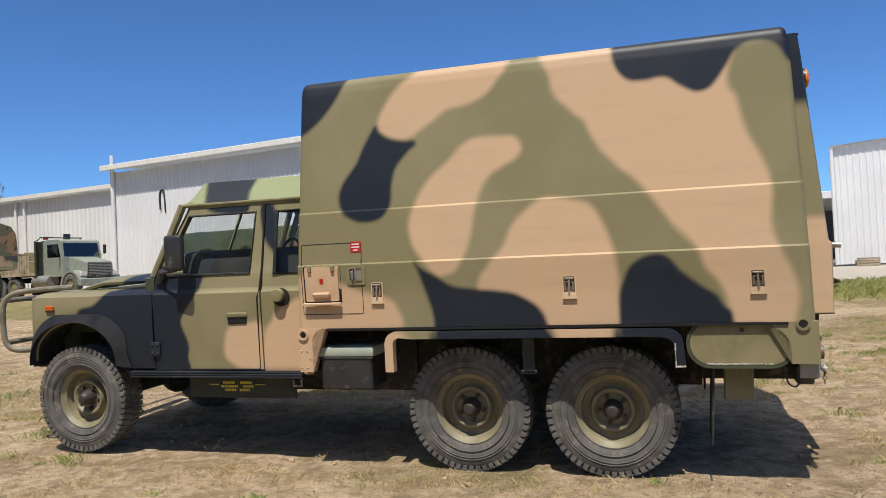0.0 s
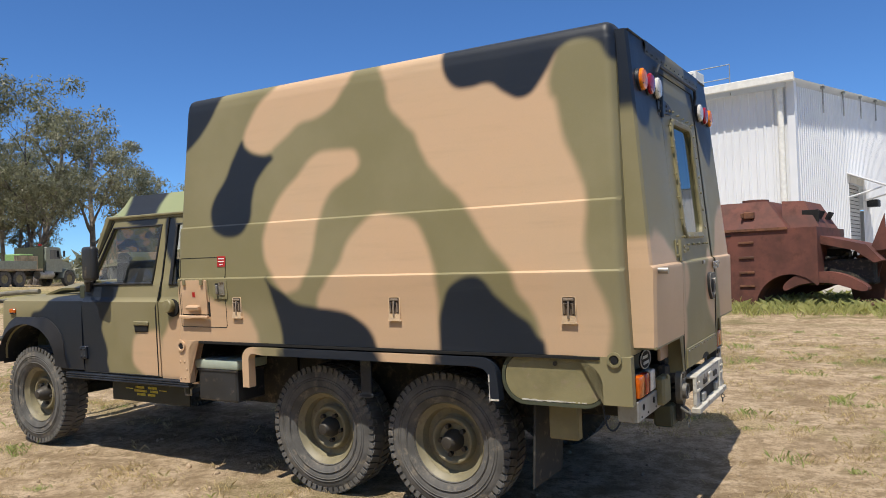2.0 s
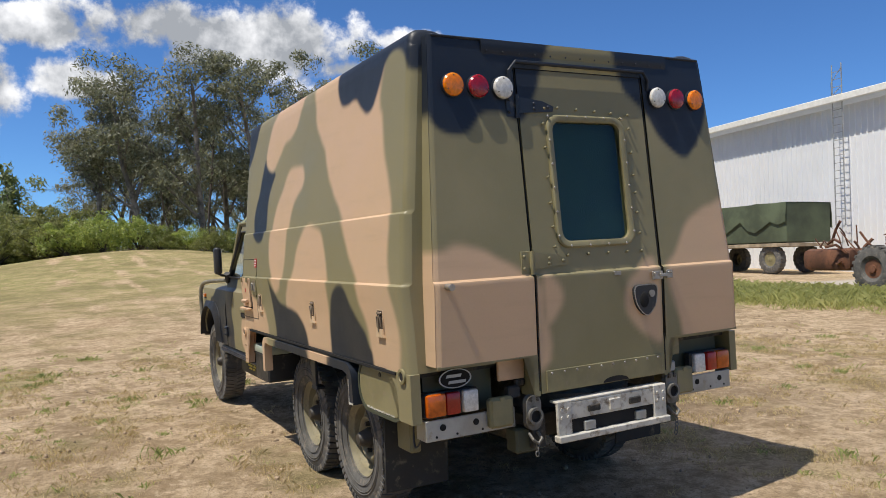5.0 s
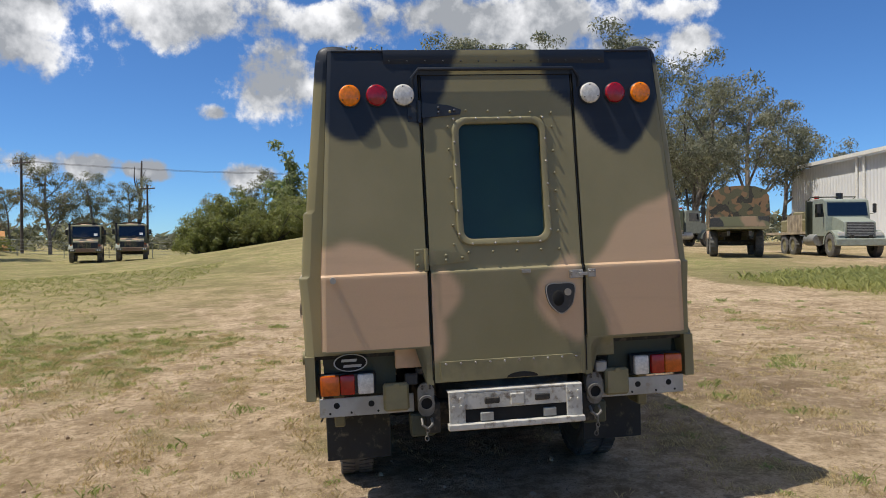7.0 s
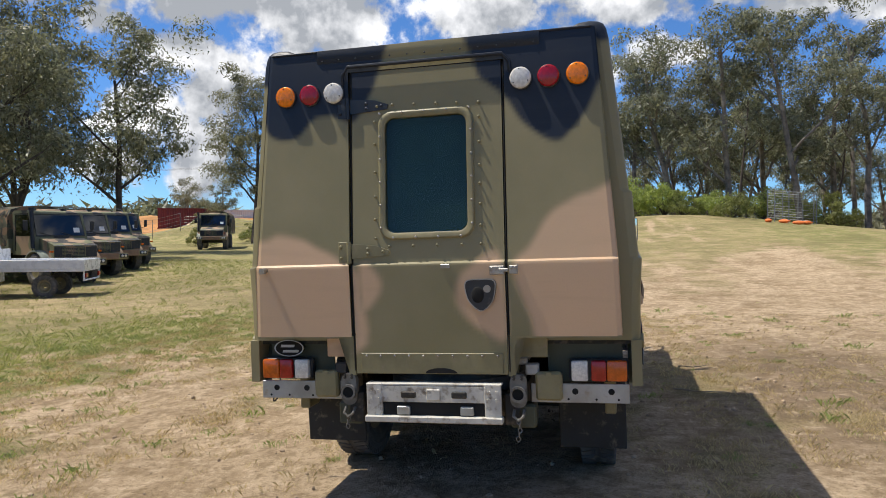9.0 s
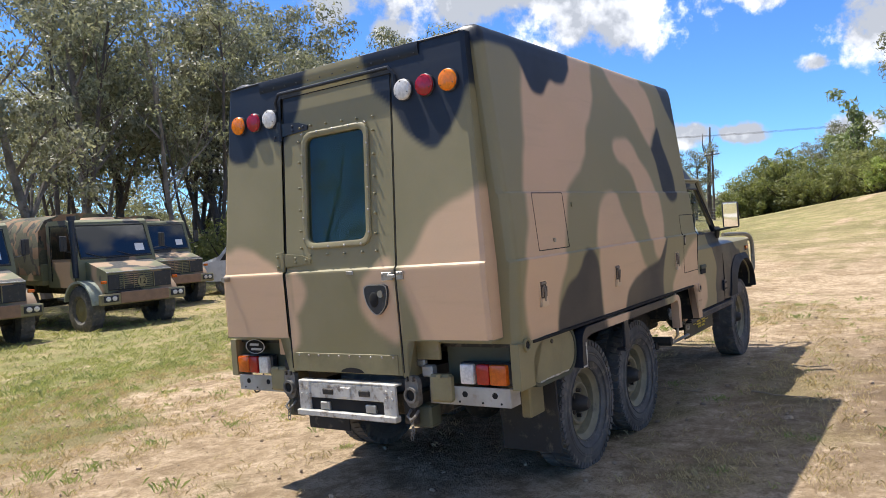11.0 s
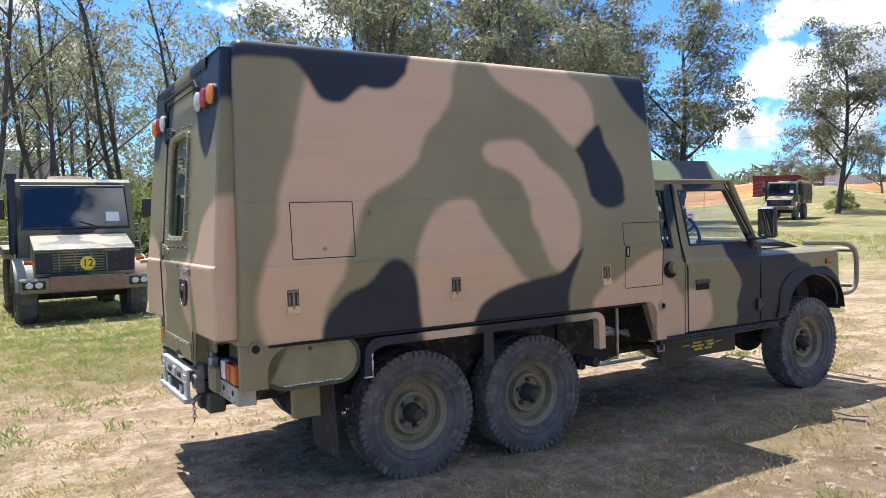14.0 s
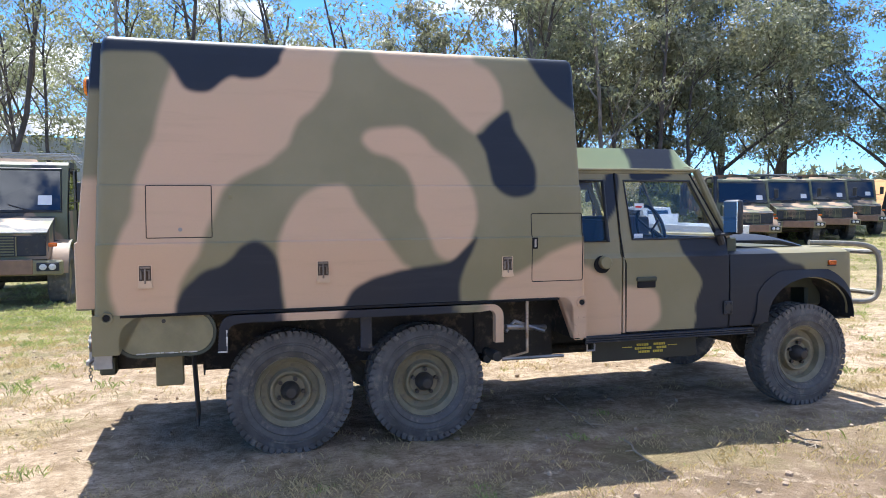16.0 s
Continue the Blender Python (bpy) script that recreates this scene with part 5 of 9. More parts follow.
grid_panel("cab_roof", steps(-3.04, -1.97, 0.022, (-2.89,)), list(np.linspace(-1, -0.82, 9)) + list(np.linspace(-0.82, 0.82, 30))[1:-1] + list(np.linspace(0.82, 1, 9)), roof_at,
           blacks=[CAB_BLACK[2], [(-2.1, 2.1), (-1.9, 2.1), (-1.9, 1.95), (-2.1, 2.0)]], label="green and black camouflage cab roof, green paled for the lit top", mat=camo_paint("lit_cab_roof_paint", 0.45, (0.255, 0.30, 0.155)))
bm = bmesh.new()
for s in (-1, 1):
    box(bm, (-2.5, s * 0.805, 1.825), (1.06, 0.03, 0.022), bevel=0.006)
box(bm, (-3.03, 0, 1.825), (0.03, 1.60, 0.022), bevel=0.006)
part("roof_gutter", bm, M_GREEN, truck)
# windscreen frame and pane
bm = bmesh.new()
for s in (-1, 1):
    tube(bm, [(-3.25, s * 0.865, 1.32), (-3.02, s * 0.80, 1.83)], 0.028, 8)
tube(bm, [(-3.25, -0.865, 1.32), (-3.25, 0.865, 1.32)], 0.03, 8)
box(bm, (-3.135, 0, 1.575), (0.012, 0.03, 0.53), (0, 24, 0))
part("windscreen_frame", bm, M_GREEN, truck)
bm = bmesh.new()
bm.faces.new([bm.verts.new(p) for p in ((-3.24, -0.85, 1.34), (-3.24, 0.85, 1.34), (-3.025, 0.79, 1.82), (-3.025, -0.79, 1.82))])
pane = part("windscreen_pane", bm, M_GLASS, truck)
pane.visible_shadow = False
# bonnet, scuttle, radiator front
ob = grid_panel("bonnet", steps(-4.16, -3.30, 0.03), list(np.linspace(-1, 1, 30)), lambda x, v: (x, v * 0.70, 1.232 + 0.105 * min(1, max(0, (x + 4.2) / 0.35)) ** 0.6 - 0.045 * abs(v) ** 6 - 0.012 * (-3.3 - x)), blacks=[[(-3.62, -0.9), (-3.1, -0.9), (-3.1, 0.9), (-4.08, 0.9), (-4.0, 0.35), (-3.72, 0.0)]], axes=(0, 1), label="camouflage bonnet", thick=0.02)
bm = bmesh.new()
box(bm, (-3.25, 0, 1.15), (0.14, 1.78, 0.34), bevel=0.01)
box(bm, (-4.25, 0, 0.98), (0.16, 1.3, 0.48), bevel=0.02)
box(bm, (-3.75, 0, 1.05), (0.9, 1.36, 0.30))
part("engine_bay", bm, M_DARKGREEN, truck)
bm = bmesh.new()
box(bm, (-4.45, 0, 0.70), (0.10, 1.5, 0.13), bevel=0.01)
part("front_bumper", bm, M_BLACK, truck)
bm = bmesh.new()
for s in (-1, 1):
    tube(bm, curve([(-4.12, s * 0.73, 1.262), (-4.36, s * 0.80, 1.255), (-4.55, s * 0.875, 1.235), (-4.64, s * 0.90, 1.16), (-4.66, s * 0.90, 1.0), (-4.645, s * 0.895, 0.85), (-4.57, s * 0.87, 0.79), (-4.40, s * 0.80, 0.79)], 5), 0.022, 10)
for z in (1.18, 0.85):
    tube(bm, [(-4.65, -0.90, z), (-4.65, 0.90, z)], 0.021, 10)
part("bull_bar", bm, plain("worn_bar_paint", (0.22, 0.20, 0.15), 0.45, 0.2, vary=0.25, dirt=(0.35, 0.32, 0.26), dirt_amount=0.4), truck, "worn tubular bull bar")
# inside of the cab
bm = bmesh.new()
box(bm, (-2.6, 0, 0.70), (1.3, 1.74, 0.04))
box(bm, (-3.12, 0, 1.22), (0.22, 1.66, 0.22), bevel=0.04)
box(bm, (-2.02, 0, 1.02), (0.03, 1.72, 0.72))
part("cab_lining", bm, M_INSIDE, truck)
bm = bmesh.new()
box(bm, (-2.58, -0.36, 1.20), (1.14, 0.66, 0.58), bevel=0.04, seg=2)
part("cab_console", bm, M_INSIDE, truck, "dark rack between the cab seats")
for s in (-1, 1):
    bm = bmesh.new()
    box(bm, (-2.52, s * 0.46, 0.98), (0.5, 0.5, 0.14), bevel=0.04, seg=2)
    box(bm, (-2.27, s * 0.46, 1.22), (0.13, 0.48, 0.50), (0, -10, 0), bevel=0.05, seg=2)
    part("cab_seat", bm, M_INSIDE, truck, "dark cab seat")
bm = bmesh.new()
tube(bm, [(-2.86 + 0.05 * math.sin(a) * 1.0, 0.44 + 0.19 * math.cos(a), 1.38 + 0.185 * math.sin(a)) for a in np.linspace(0, 6.283, 24, endpoint=False)], 0.013, 8, closed=True)
tube(bm, [(-2.86, 0.44, 1.38), (-3.1, 0.44, 1.22)], 0.02, 8)
for a in (0.5, 2.64, 4.7):
    tube(bm, [(-2.87, 0.44, 1.37), (-2.86 + 0.05 * math.sin(a), 0.44 + 0.19 * math.cos(a), 1.38 + 0.185 * math.sin(a))], 0.009, 6)
part("steering_wheel", bm, M_PLASTIC, truck)

# ---- wheels ----
def tyre_mesh(R=0.398, W=0.205, rim=0.222, lugs=54):
    bm = bmesh.new()
    h = W / 2
    lathe(bm, [(rim, -h * 0.72), (rim + 0.02, -h * 0.9), (rim + 0.07, -h * 1.04), (R - 0.07, -h * 1.02), (R - 0.03, -h * 0.94), (R - 0.012, -h * 0.8), (R - 0.008, 0), (R - 0.012, h * 0.8), (R - 0.03, h * 0.94), (R - 0.07, h * 1.02), (rim + 0.07, h * 1.04), (rim + 0.02, h * 0.9), (rim, h * 0.72)], 48, close=True)
    for k in range(lugs):
        a = 2 * math.pi * k / lugs
        for side in (-1, 1):
            aa = a + (math.pi / lugs if side > 0 else 0)
            c = Vector(((R - 0.006) * math.cos(aa), side * h * 0.56, (R - 0.006) * math.sin(aa)))
            rot = Matrix.Rotation(-aa, 4, "Y")
            m = Matrix.Translation(c) @ rot @ Matrix.Rotation(radians(side * 14), 4, "X") @ Matrix.Diagonal((0.012, h * 0.80, 0.033, 1))
            bmesh.ops.create_cube(bm, size=1.0, matrix=m)
            c = Vector(((R - 0.022) * math.cos(aa), side * h * 0.95, (R - 0.022) * math.sin(aa)))
            m = Matrix.Translation(c) @ rot @ Matrix.Diagonal((0.032, 0.010, 0.029, 1))
            bmesh.ops.create_cube(bm, size=1.0, matrix=m)
    for r in (rim + 0.045, rim + 0.085, rim + 0.10):
        for side in (-1, 1):
            tube(bm, [(r * math.cos(a), side * h * 1.035, r * math.sin(a)) for a in np.linspace(0, 6.2832, 40, endpoint=False)], 0.0035, 4, closed=True)
    return bm


def rim_mesh(r=0.222):
    bm = bmesh.new()
    lathe(bm, [(r + 0.003, -0.084), (r + 0.008, -0.079), (r - 0.002, -0.072), (r - 0.008, -0.060), (r - 0.030, -0.045), (r - 0.040, 0.005), (0.146, 0.012), (0.137, 0.006),
               (0.134, -0.030), (0.128, -0.038), (0.118, -0.038), (0.110, -0.032), (0.096, -0.008), (0.060, -0.004), (0.05, 0.02), (r - 0.03, 0.05), (r, 0.075)], 44, caps=False)
    return bm


def hub_mesh():
    bm = bmesh.new()
    lathe(bm, [(0.062, 0.02), (0.062, -0.03), (0.055, -0.045), (0.05, -0.065), (0.042, -0.085), (0.03, -0.10), (0.0001, -0.103)], 18)
    return bm


def nut_mesh():
    bm = bmesh.new()
    cyl(bm, (0, 0.0, 0), (0, -0.035, 0), 0.014, seg=6)
    return mesh_of("wheel_nut", bm, M_HUB)


NUT = nut_mesh()


def add_nuts(wheel):
    for k in range(5):
        a = 2 * math.pi * k / 5 + 0.3
        n = new("wheel_nut", NUT)
        n.parent = wheel
        n.matrix_basis = Matrix.Translation((0.083 * math.cos(a), 0, 0.083 * math.sin(a)))


tyre0 = None
for x, yy in ((0.0, 0.80), (-0.895, 0.80), (-3.94, 0.80)):
    for s in (-1, 1):
        z = 0.395 + (0.022 if x < -2 and s < 0 else 0.0) - (0.012 if s > 0 and x > -2 else 0.0)
        m = pose(x, s * yy, z, 0, 23 * (x + s), 0 if s < 0 else 180)
        if tyre0 is None:
            tyre0 = part("wheel", tyre_mesh(), M_RUBBER, truck, "worn off-road tyre on an olive steel rim", 30)
            rim0 = part("rim", rim_mesh(), M_RIM, tyre0, "olive dished steel rim")
            hub0 = part("hub", hub_mesh(), M_HUB, tyre0, "greasy black hub with nuts")
            tyre0.matrix_basis = m
            add_nuts(tyre0)
        else:
            w = tagged(again("wheel", tyre0, truck, m), "worn off-road tyre on an olive steel rim")
            tagged(again("rim", rim0, w, Matrix()), "olive dished steel rim")
            tagged(again("hub", hub0, w, Matrix()), "greasy black hub with nuts")
            add_nuts(w)

# ---- chassis and what hangs from it ----
bm = bmesh.new()
for s in (-1, 1):
    box(bm, (-1.6, s * 0.42, 0.60), (5.6, 0.08, 0.16), bevel=0.006)
for x in (1.05, 0.3, -1.3, -2.2):
    box(bm, (x, 0, 0.60), (0.09, 0.84, 0.12), bevel=0.006)
part("chassis_frame", bm, M_CHASSIS, truck, "black ladder frame")
for x in (0.0, -0.895, -3.94):
    bm = bmesh.new()
    cyl(bm, (x, -0.74, 0.40), (x, 0.74, 0.40), 0.055, seg=12)
    ball(bm, (x, 0.12 if x > -2 else 0.25, 0.40), (0.15, 0.15, 0.16), 14, 10)
    part("axle", bm, M_CHASSIS, truck)
    for s in (-1, 1):
        bm = bmesh.new()
        for k in range(4):
            tube(bm, curve([(x - 0.42 + 0.05 * k, s * 0.50, 0.60 - 0.02 * k), (x, s * 0.50, 0.47 - 0.012 * k), (x + 0.42 - 0.05 * k, s * 0.50, 0.60 - 0.02 * k)], 4), 0.014, 4)
        part("leaf_spring", bm, M_CHASSIS, truck)
bm = bmesh.new()
cyl(bm, (-3.6, 0.0, 0.48), (-0.9, 0.1, 0.46), 0.035, seg=10)
cyl(bm, (-3.0, 0.30, 0.45), (-1.4, 0.34, 0.45), 0.03, seg=10)
cyl(bm, (-1.4, 0.34, 0.45), (-1.32, 0.90, 0.52), 0.027, seg=10)
box(bm, (-2.35, -0.05, 0.50), (0.75, 0.42, 0.26), bevel=0.05)
part("drive_line", bm, M_CHASSIS, truck)
bm = bmesh.new()
lathe(bm, [(0.16, -0.10), (0.34, -0.10), (0.385, -0.06), (0.39, 0.06), (0.34, 0.10), (0.16, 0.10)], 30, close=True)
ob = part("spare_wheel", bm, M_RUBBER, truck, "spare tyre slung under the tail")
ob.matrix_basis = pose(0.74, 0.05, 0.67, 90, 0, 0)
# battery box on the left, open bay with frame on the right
bm = bmesh.new()
box(bm, (-1.675, -0.89, 0.645), (0.36, 0.26, 0.21), bevel=0.012)
bat = part("battery_box", bm, M_PLASTIC, truck, "black battery box with a pale green lid")
bm = bmesh.new()
box(bm, (-1.675, -0.89, 0.785), (0.40, 0.28, 0.065), bevel=0.015, seg=2)
part("battery_lid", bm, M_LID, bat)
bm = bmesh.new()
box(bm, (-1.675, -0.89, 0.745), (0.385, 0.27, 0.015), bevel=0.003)
part("battery_seal", bm, M_PLASTIC, bat)
for s in (-1, 1):
    for c, sz in (((-1.62, s * 0.62, 0.70), (0.60, 0.02, 0.48)), ((-1.62, s * 0.84, 0.955), (0.62, 0.44, 0.02)), ((-1.925, s * 0.85, 0.80), (0.02, 0.42, 0.30))):
        bm = bmesh.new()
        box(bm, c, sz)
        part("locker_panel", bm, M_CHASSIS, truck)
bm = bmesh.new()
tube(bm, [(-1.58, 0.98, 0.93), (-1.58, 0.98, 0.57), (-1.40, 0.98, 0.53), (-1.85, 0.98, 0.53)], 0.012, 8)
tube(bm, [(-1.75, 0.90, 0.72), (-1.42, 0.99, 0.75)], 0.02, 8)
tube(bm, [(-1.72, 0.95, 0.70), (-1.50, 0.95, 0.78), (-1.42, 0.99, 0.72)], 0.014, 8)
part("bay_frame", bm, M_STEEL, truck, "thin steel frame in the open locker bay")
bm = bmesh.new()
cyl(bm, (-1.35, 0.80, 0.555), (-1.36, 1.0, 0.555), 0.035, seg=12)
part("exhaust_pipe", bm, M_CHASSIS, truck)
bm = bmesh.new()
tube(bm, curve([(0.95, -0.98, 0.70), (0.97, -0.99, 0.60), (1.01, -1.0, 0.58), (1.04, -0.98, 0.63), (1.06, -0.97, 0.70)], 4), 0.005, 5)
part("loose_cable", bm, M_PLASTIC, truck)

# ---- ground ----
def ground_z(x, y):
    x, y = np.asarray(x, float), np.asarray(y, float)
    z = 0.0356 * np.clip(y, -6, 13) + 0.045 * np.clip(y + 6, -10, 0) - 0.007 * np.clip(x, -10, 8) + 0.02 * np.clip(-x - 12, 0, 45)
    z = z + 2.6 * np.exp(-((x + 68) / 7) ** 2 - ((y + 40) / 9) ** 2) + 1.7 * np.exp(-((x + 50) / 16) ** 2 - ((y - 3) / 11) ** 2)
    return z + np.clip(np.hypot(x, y) - 260, 0, 700) * 0.012


def gz(x, y):
    return float(ground_z(x, y))


def lump(x, y, f, k=0.0):
    return noise.noise(Vector((x * f, y * f, k)))


def cover(x, y):
    """Shares of grass, concrete and lush green at a place."""
    n1, n2 = lump(x, y, 0.11, 3.0), lump(x, y, 0.45, 7.0)
    n3 = lump(x, y, 1.5, 11.0)
    grass = 0.36 + 0.25 * n1 + 0.40 * n2 + 0.35 * n3
    lush = 0.0
    lane = lump(x * 0.35, y * 1.5, 1.0, 6.0)
    grass += 0.55 * lane
    grass += 0.75 * np.clip((-y - 2.0 + 1.8 * n1) / 3.4, 0, 1)
    lush += 0.9 * np.clip((-y - 2.2 + 2.2 * n1 + 1.8 * n2) / 3.4, 0, 1) * float(np.clip((x + 13) / 8, 0.3, 1))
    grass += 0.5 * np.clip((-x - 9 + 4 * n1 - 0.25 * abs(y)) / 14, 0, 1)
    lush += 0.6 * np.clip((-x - 15 + 5 * n1 + 5 * n2) / 14, 0, 1) * (1 - np.clip((y - 1) / 12, 0, 1) * 0.75)
    grass = min(grass, 0.62 + 0.4 * lush)
    for tx, ty, w in ((0.30, 3.6, 1.1), (0.22, 7.4, 0.9)):
        grass -= 0.7 * np.exp(-((y - ty + tx * (x + 4) * 0.5) / w) ** 2) * np.clip((-x - 2) / 6, 0, 1) * np.clip((x + 34) / 10, 0, 1)
    strip = np.exp(-((y - 12.6 - 0.03 * x) / (1.9 + 0.12 * float(np.clip(-x - 4, 0, 16)))) ** 2)
    grass += 1.0 * strip
    lush += 0.9 * strip
    conc = np.clip((y - 15.2 - 0.02 * x + 0.4 * n2) / 0.8, 0, 1) * np.clip((x + 13) / 4, 0, 1) * np.clip((110 - y) / 10, 0, 1)
    return float(np.clip(grass, 0, 1)), float(conc), float(np.clip(lush, 0, 1))


def shadow_brown(x, y):
    """Where the bare soil is brown, coloured darker still to deepen the truck's shadow."""
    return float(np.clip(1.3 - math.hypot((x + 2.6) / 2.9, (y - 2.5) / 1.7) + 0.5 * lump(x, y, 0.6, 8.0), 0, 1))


def axis_steps(lo, hi, fine_lo, fine_hi, fine):
    out = list(np.arange(fine_lo, fine_hi, fine))
    d, x = fine, fine_hi
    while x < hi:
        out.append(x)
        d *= 1.09
        x += d
    out.append(hi)
    d, x = fine, fine_lo
    while x > lo:
        d *= 1.09
        x -= d
        out.append(max(x, lo))
    return np.array(sorted(set(out)))


gx, gy = axis_steps(-1600, 1600, -7, 8, 0.09), axis_steps(-1600, 1600, -9, 8, 0.09)
X, Y = np.meshgrid(gx, gy, indexing="ij")
Z = ground_z(X, Y)
verts, cols = [], []
for i in range(len(gx)):
    for k in range(len(gy)):
        x, y = X[i, k], Y[i, k]
        z = Z[i, k]
        r = math.hypot(x, y)
        if r < 40:
            z += 0.022 * lump(x, y, 0.9, 1.0) + 0.012 * lump(x, y, 3.1, 5.0) + 0.006 * lump(x, y, 9.0, 2.0)
        z += min(r / 60, 1.0) * 0.12 * lump(x, y, 0.13, 4.0)
        verts.append((x, y, z))
        g, c, l = cover(x, y) if r < 200 else (1.0, 0.0, 0.55)
        cols += [g, c, l, shadow_brown(x, y) if r < 12 else 0.0]
nk = len(gy)
faces = [(i * nk + k, (i + 1) * nk + k, (i + 1) * nk + k + 1, i * nk + k + 1) for i in range(len(gx) - 1) for k in range(nk - 1)]
me = bpy.data.meshes.new("ground")
me.from_pydata(verts, [], faces)
me.attributes.new("cover", "FLOAT_COLOR", "POINT").data.foreach_set("color", cols)
me.shade_smooth()


def ground_material():
    m, nt, b = material("dry_dirt_and_grass")
    at = nt.nodes.new("ShaderNodeAttribute")
    at.attribute_name = "cover"
    s = nt.nodes.new("ShaderNodeSeparateColor")
    nt.links.new(at.outputs["Color"], s.inputs[0])
    big, mid, fine, grit = n_noise(nt, 0.5, 6.0), n_noise(nt, 3.2, 8.0, 0.65), n_noise(nt, 26.0, 6.0, 0.7), n_noise(nt, 120.0, 3.0)
    dirt = n_mix(nt, n_range(nt, mid, 0.3, 0.7), (0.37, 0.262, 0.152), (0.66, 0.505, 0.335))
    dirt = n_mix(nt, n_range(nt, big, 0.35, 0.7, 0.0, 0.55), dirt, (0.68, 0.53, 0.36))
    dirt = n_mix(nt, n_range(nt, fine, 0.50, 0.70, 0.0, 0.75), dirt, (0.21, 0.145, 0.085))
    dirt = n_mix(nt, n_range(nt, grit, 0.56, 0.72, 0.0, 0.7), dirt, (0.66, 0.56, 0.42))
    dirt = n_mix(nt, n_range(nt, n_noise(nt, 70.0, 4.0, 0.7), 0.54, 0.68, 0.0, 0.7), dirt, (0.19, 0.13, 0.075))
    patch = n_noise(nt, 1.1, 7.0, 0.7)
    dirt = n_mix(nt, n_range(nt, patch, 0.50, 0.60, 0.0, 0.6), dirt, (0.27, 0.19, 0.105))
    wide = n_noise(nt, 0.16, 5.0, 0.6)
    dirt = n_mix(nt, n_range(nt, wide, 0.50, 0.64, 0.0, 0.25), dirt, (0.30, 0.215, 0.125))
    # brown soil beside the truck, with extra shadow mixed into its colour
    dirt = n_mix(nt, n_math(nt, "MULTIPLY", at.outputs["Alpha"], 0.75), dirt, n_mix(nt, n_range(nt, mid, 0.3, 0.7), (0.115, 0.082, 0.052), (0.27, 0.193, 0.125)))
    clump = n_noise(nt, 8.5, 7.0, 0.72)
    dirt = n_mix(nt, n_range(nt, clump, 0.50, 0.60, 0.0, 0.62), dirt, (0.25, 0.178, 0.10))
    dirt = n_mix(nt, n_range(nt, clump, 0.36, 0.46, 0.5, 0.0), dirt, (0.76, 0.61, 0.43))
    litter = n_noise(nt, 55.0, 5.0, 0.75)
    straw = n_mix(nt, n_range(nt, litter, 0.36, 0.62), (0.25, 0.185, 0.095), (0.60, 0.47, 0.27))
    green = n_mix(nt, n_range(nt, mid, 0.3, 0.7), (0.165, 0.20, 0.055), (0.31, 0.325, 0.115))
    turf = n_mix(nt, n_math(nt, "MULTIPLY", s.outputs[2], n_math(nt, "MULTIPLY", n_range(nt, mid, 0.30, 0.55), n_range(nt, patch, 0.36, 0.56, 0.25, 1.0))), straw, green)
    edge = n_math(nt, "ADD", s.outputs[0], n_math(nt, "MULTIPLY", n_math(nt, "SUBTRACT", n_math(nt, "ADD", n_math(nt, "ADD", n_math(nt, "MULTIPLY", mid, 0.32), n_math(nt, "MULTIPLY", patch, 0.3)), n_math(nt, "ADD", n_math(nt, "MULTIPLY", big, 0.2), n_math(nt, "MULTIPLY", fine, 0.18))), 0.5), 2.8))
    turf = n_mix(nt, n_range(nt, wide, 0.42, 0.62, 0.0, 0.5), turf, (0.165, 0.15, 0.065))
    turf = n_mix(nt, n_range(nt, patch, 0.46, 0.60, 0.0, 0.45), turf, (0.20, 0.165, 0.08))
    turf = n_mix(nt, n_range(nt, clump, 0.50, 0.62, 0.0, 0.5), turf, (0.17, 0.14, 0.065))
    col = n_mix(nt, n_range(nt, edge, 0.42, 0.78), dirt, turf)
    slab = n_mix(nt, n_range(nt, fine, 0.3, 0.7), (0.46, 0.41, 0.34), (0.58, 0.53, 0.45))
    col = n_mix(nt, n_range(nt, s.outputs[1], 0.35, 0.65), col, slab)
    nt.links.new(col, b.inputs["Base Color"])
    b.inputs["Roughness"].default_value = 0.95
    b.inputs["Specular IOR Level"].default_value = 0.15
    n_bump(nt, b, n_math(nt, "ADD", n_math(nt, "MULTIPLY", fine, 1.0), n_math(nt, "ADD", n_math(nt, "MULTIPLY", mid, 1.2), n_math(nt, "MULTIPLY", grit, 0.5))), 0.9, 0.05)
    return m


M_GROUND = ground_material()
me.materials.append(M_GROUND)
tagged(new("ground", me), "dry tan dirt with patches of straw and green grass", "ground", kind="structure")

# ---- materials of the yard ----
M_SHEET = plain("white_wall_sheeting", (0.70, 0.71, 0.72), 0.5, vary=0.035, scale=0.35, bump=0.05)
M_TRIMW = plain("cream_trim", (0.72, 0.71, 0.66), 0.55, vary=0.08)
M_ROOFSHEET = plain("grey_roof_sheeting", (0.55, 0.56, 0.56), 0.5, 0.2, vary=0.1, scale=0.5)
# wall sheeting with the shade under cover put into its colour
M_SHADEWALL = plain("shade_dark_sheeting", (0.10, 0.11, 0.12), 0.8, vary=0.3, scale=0.6)
M_CONCRETE = plain("pale_concrete", (0.46, 0.43, 0.38), 0.9, vary=0.12, scale=0.8, bump=0.2)
M_RUST = plain("red_primer_rust", (0.12, 0.042, 0.030), 0.75, vary=0.4, scale=1.6, dirt=(0.075, 0.028, 0.018), dirt_amount=0.7, bump=0.3)
M_RUST2 = plain("brown_rust", (0.15, 0.065, 0.035), 0.85, vary=0.4, scale=3.0, dirt=(0.07, 0.035, 0.02), dirt_amount=0.6, bump=0.4)
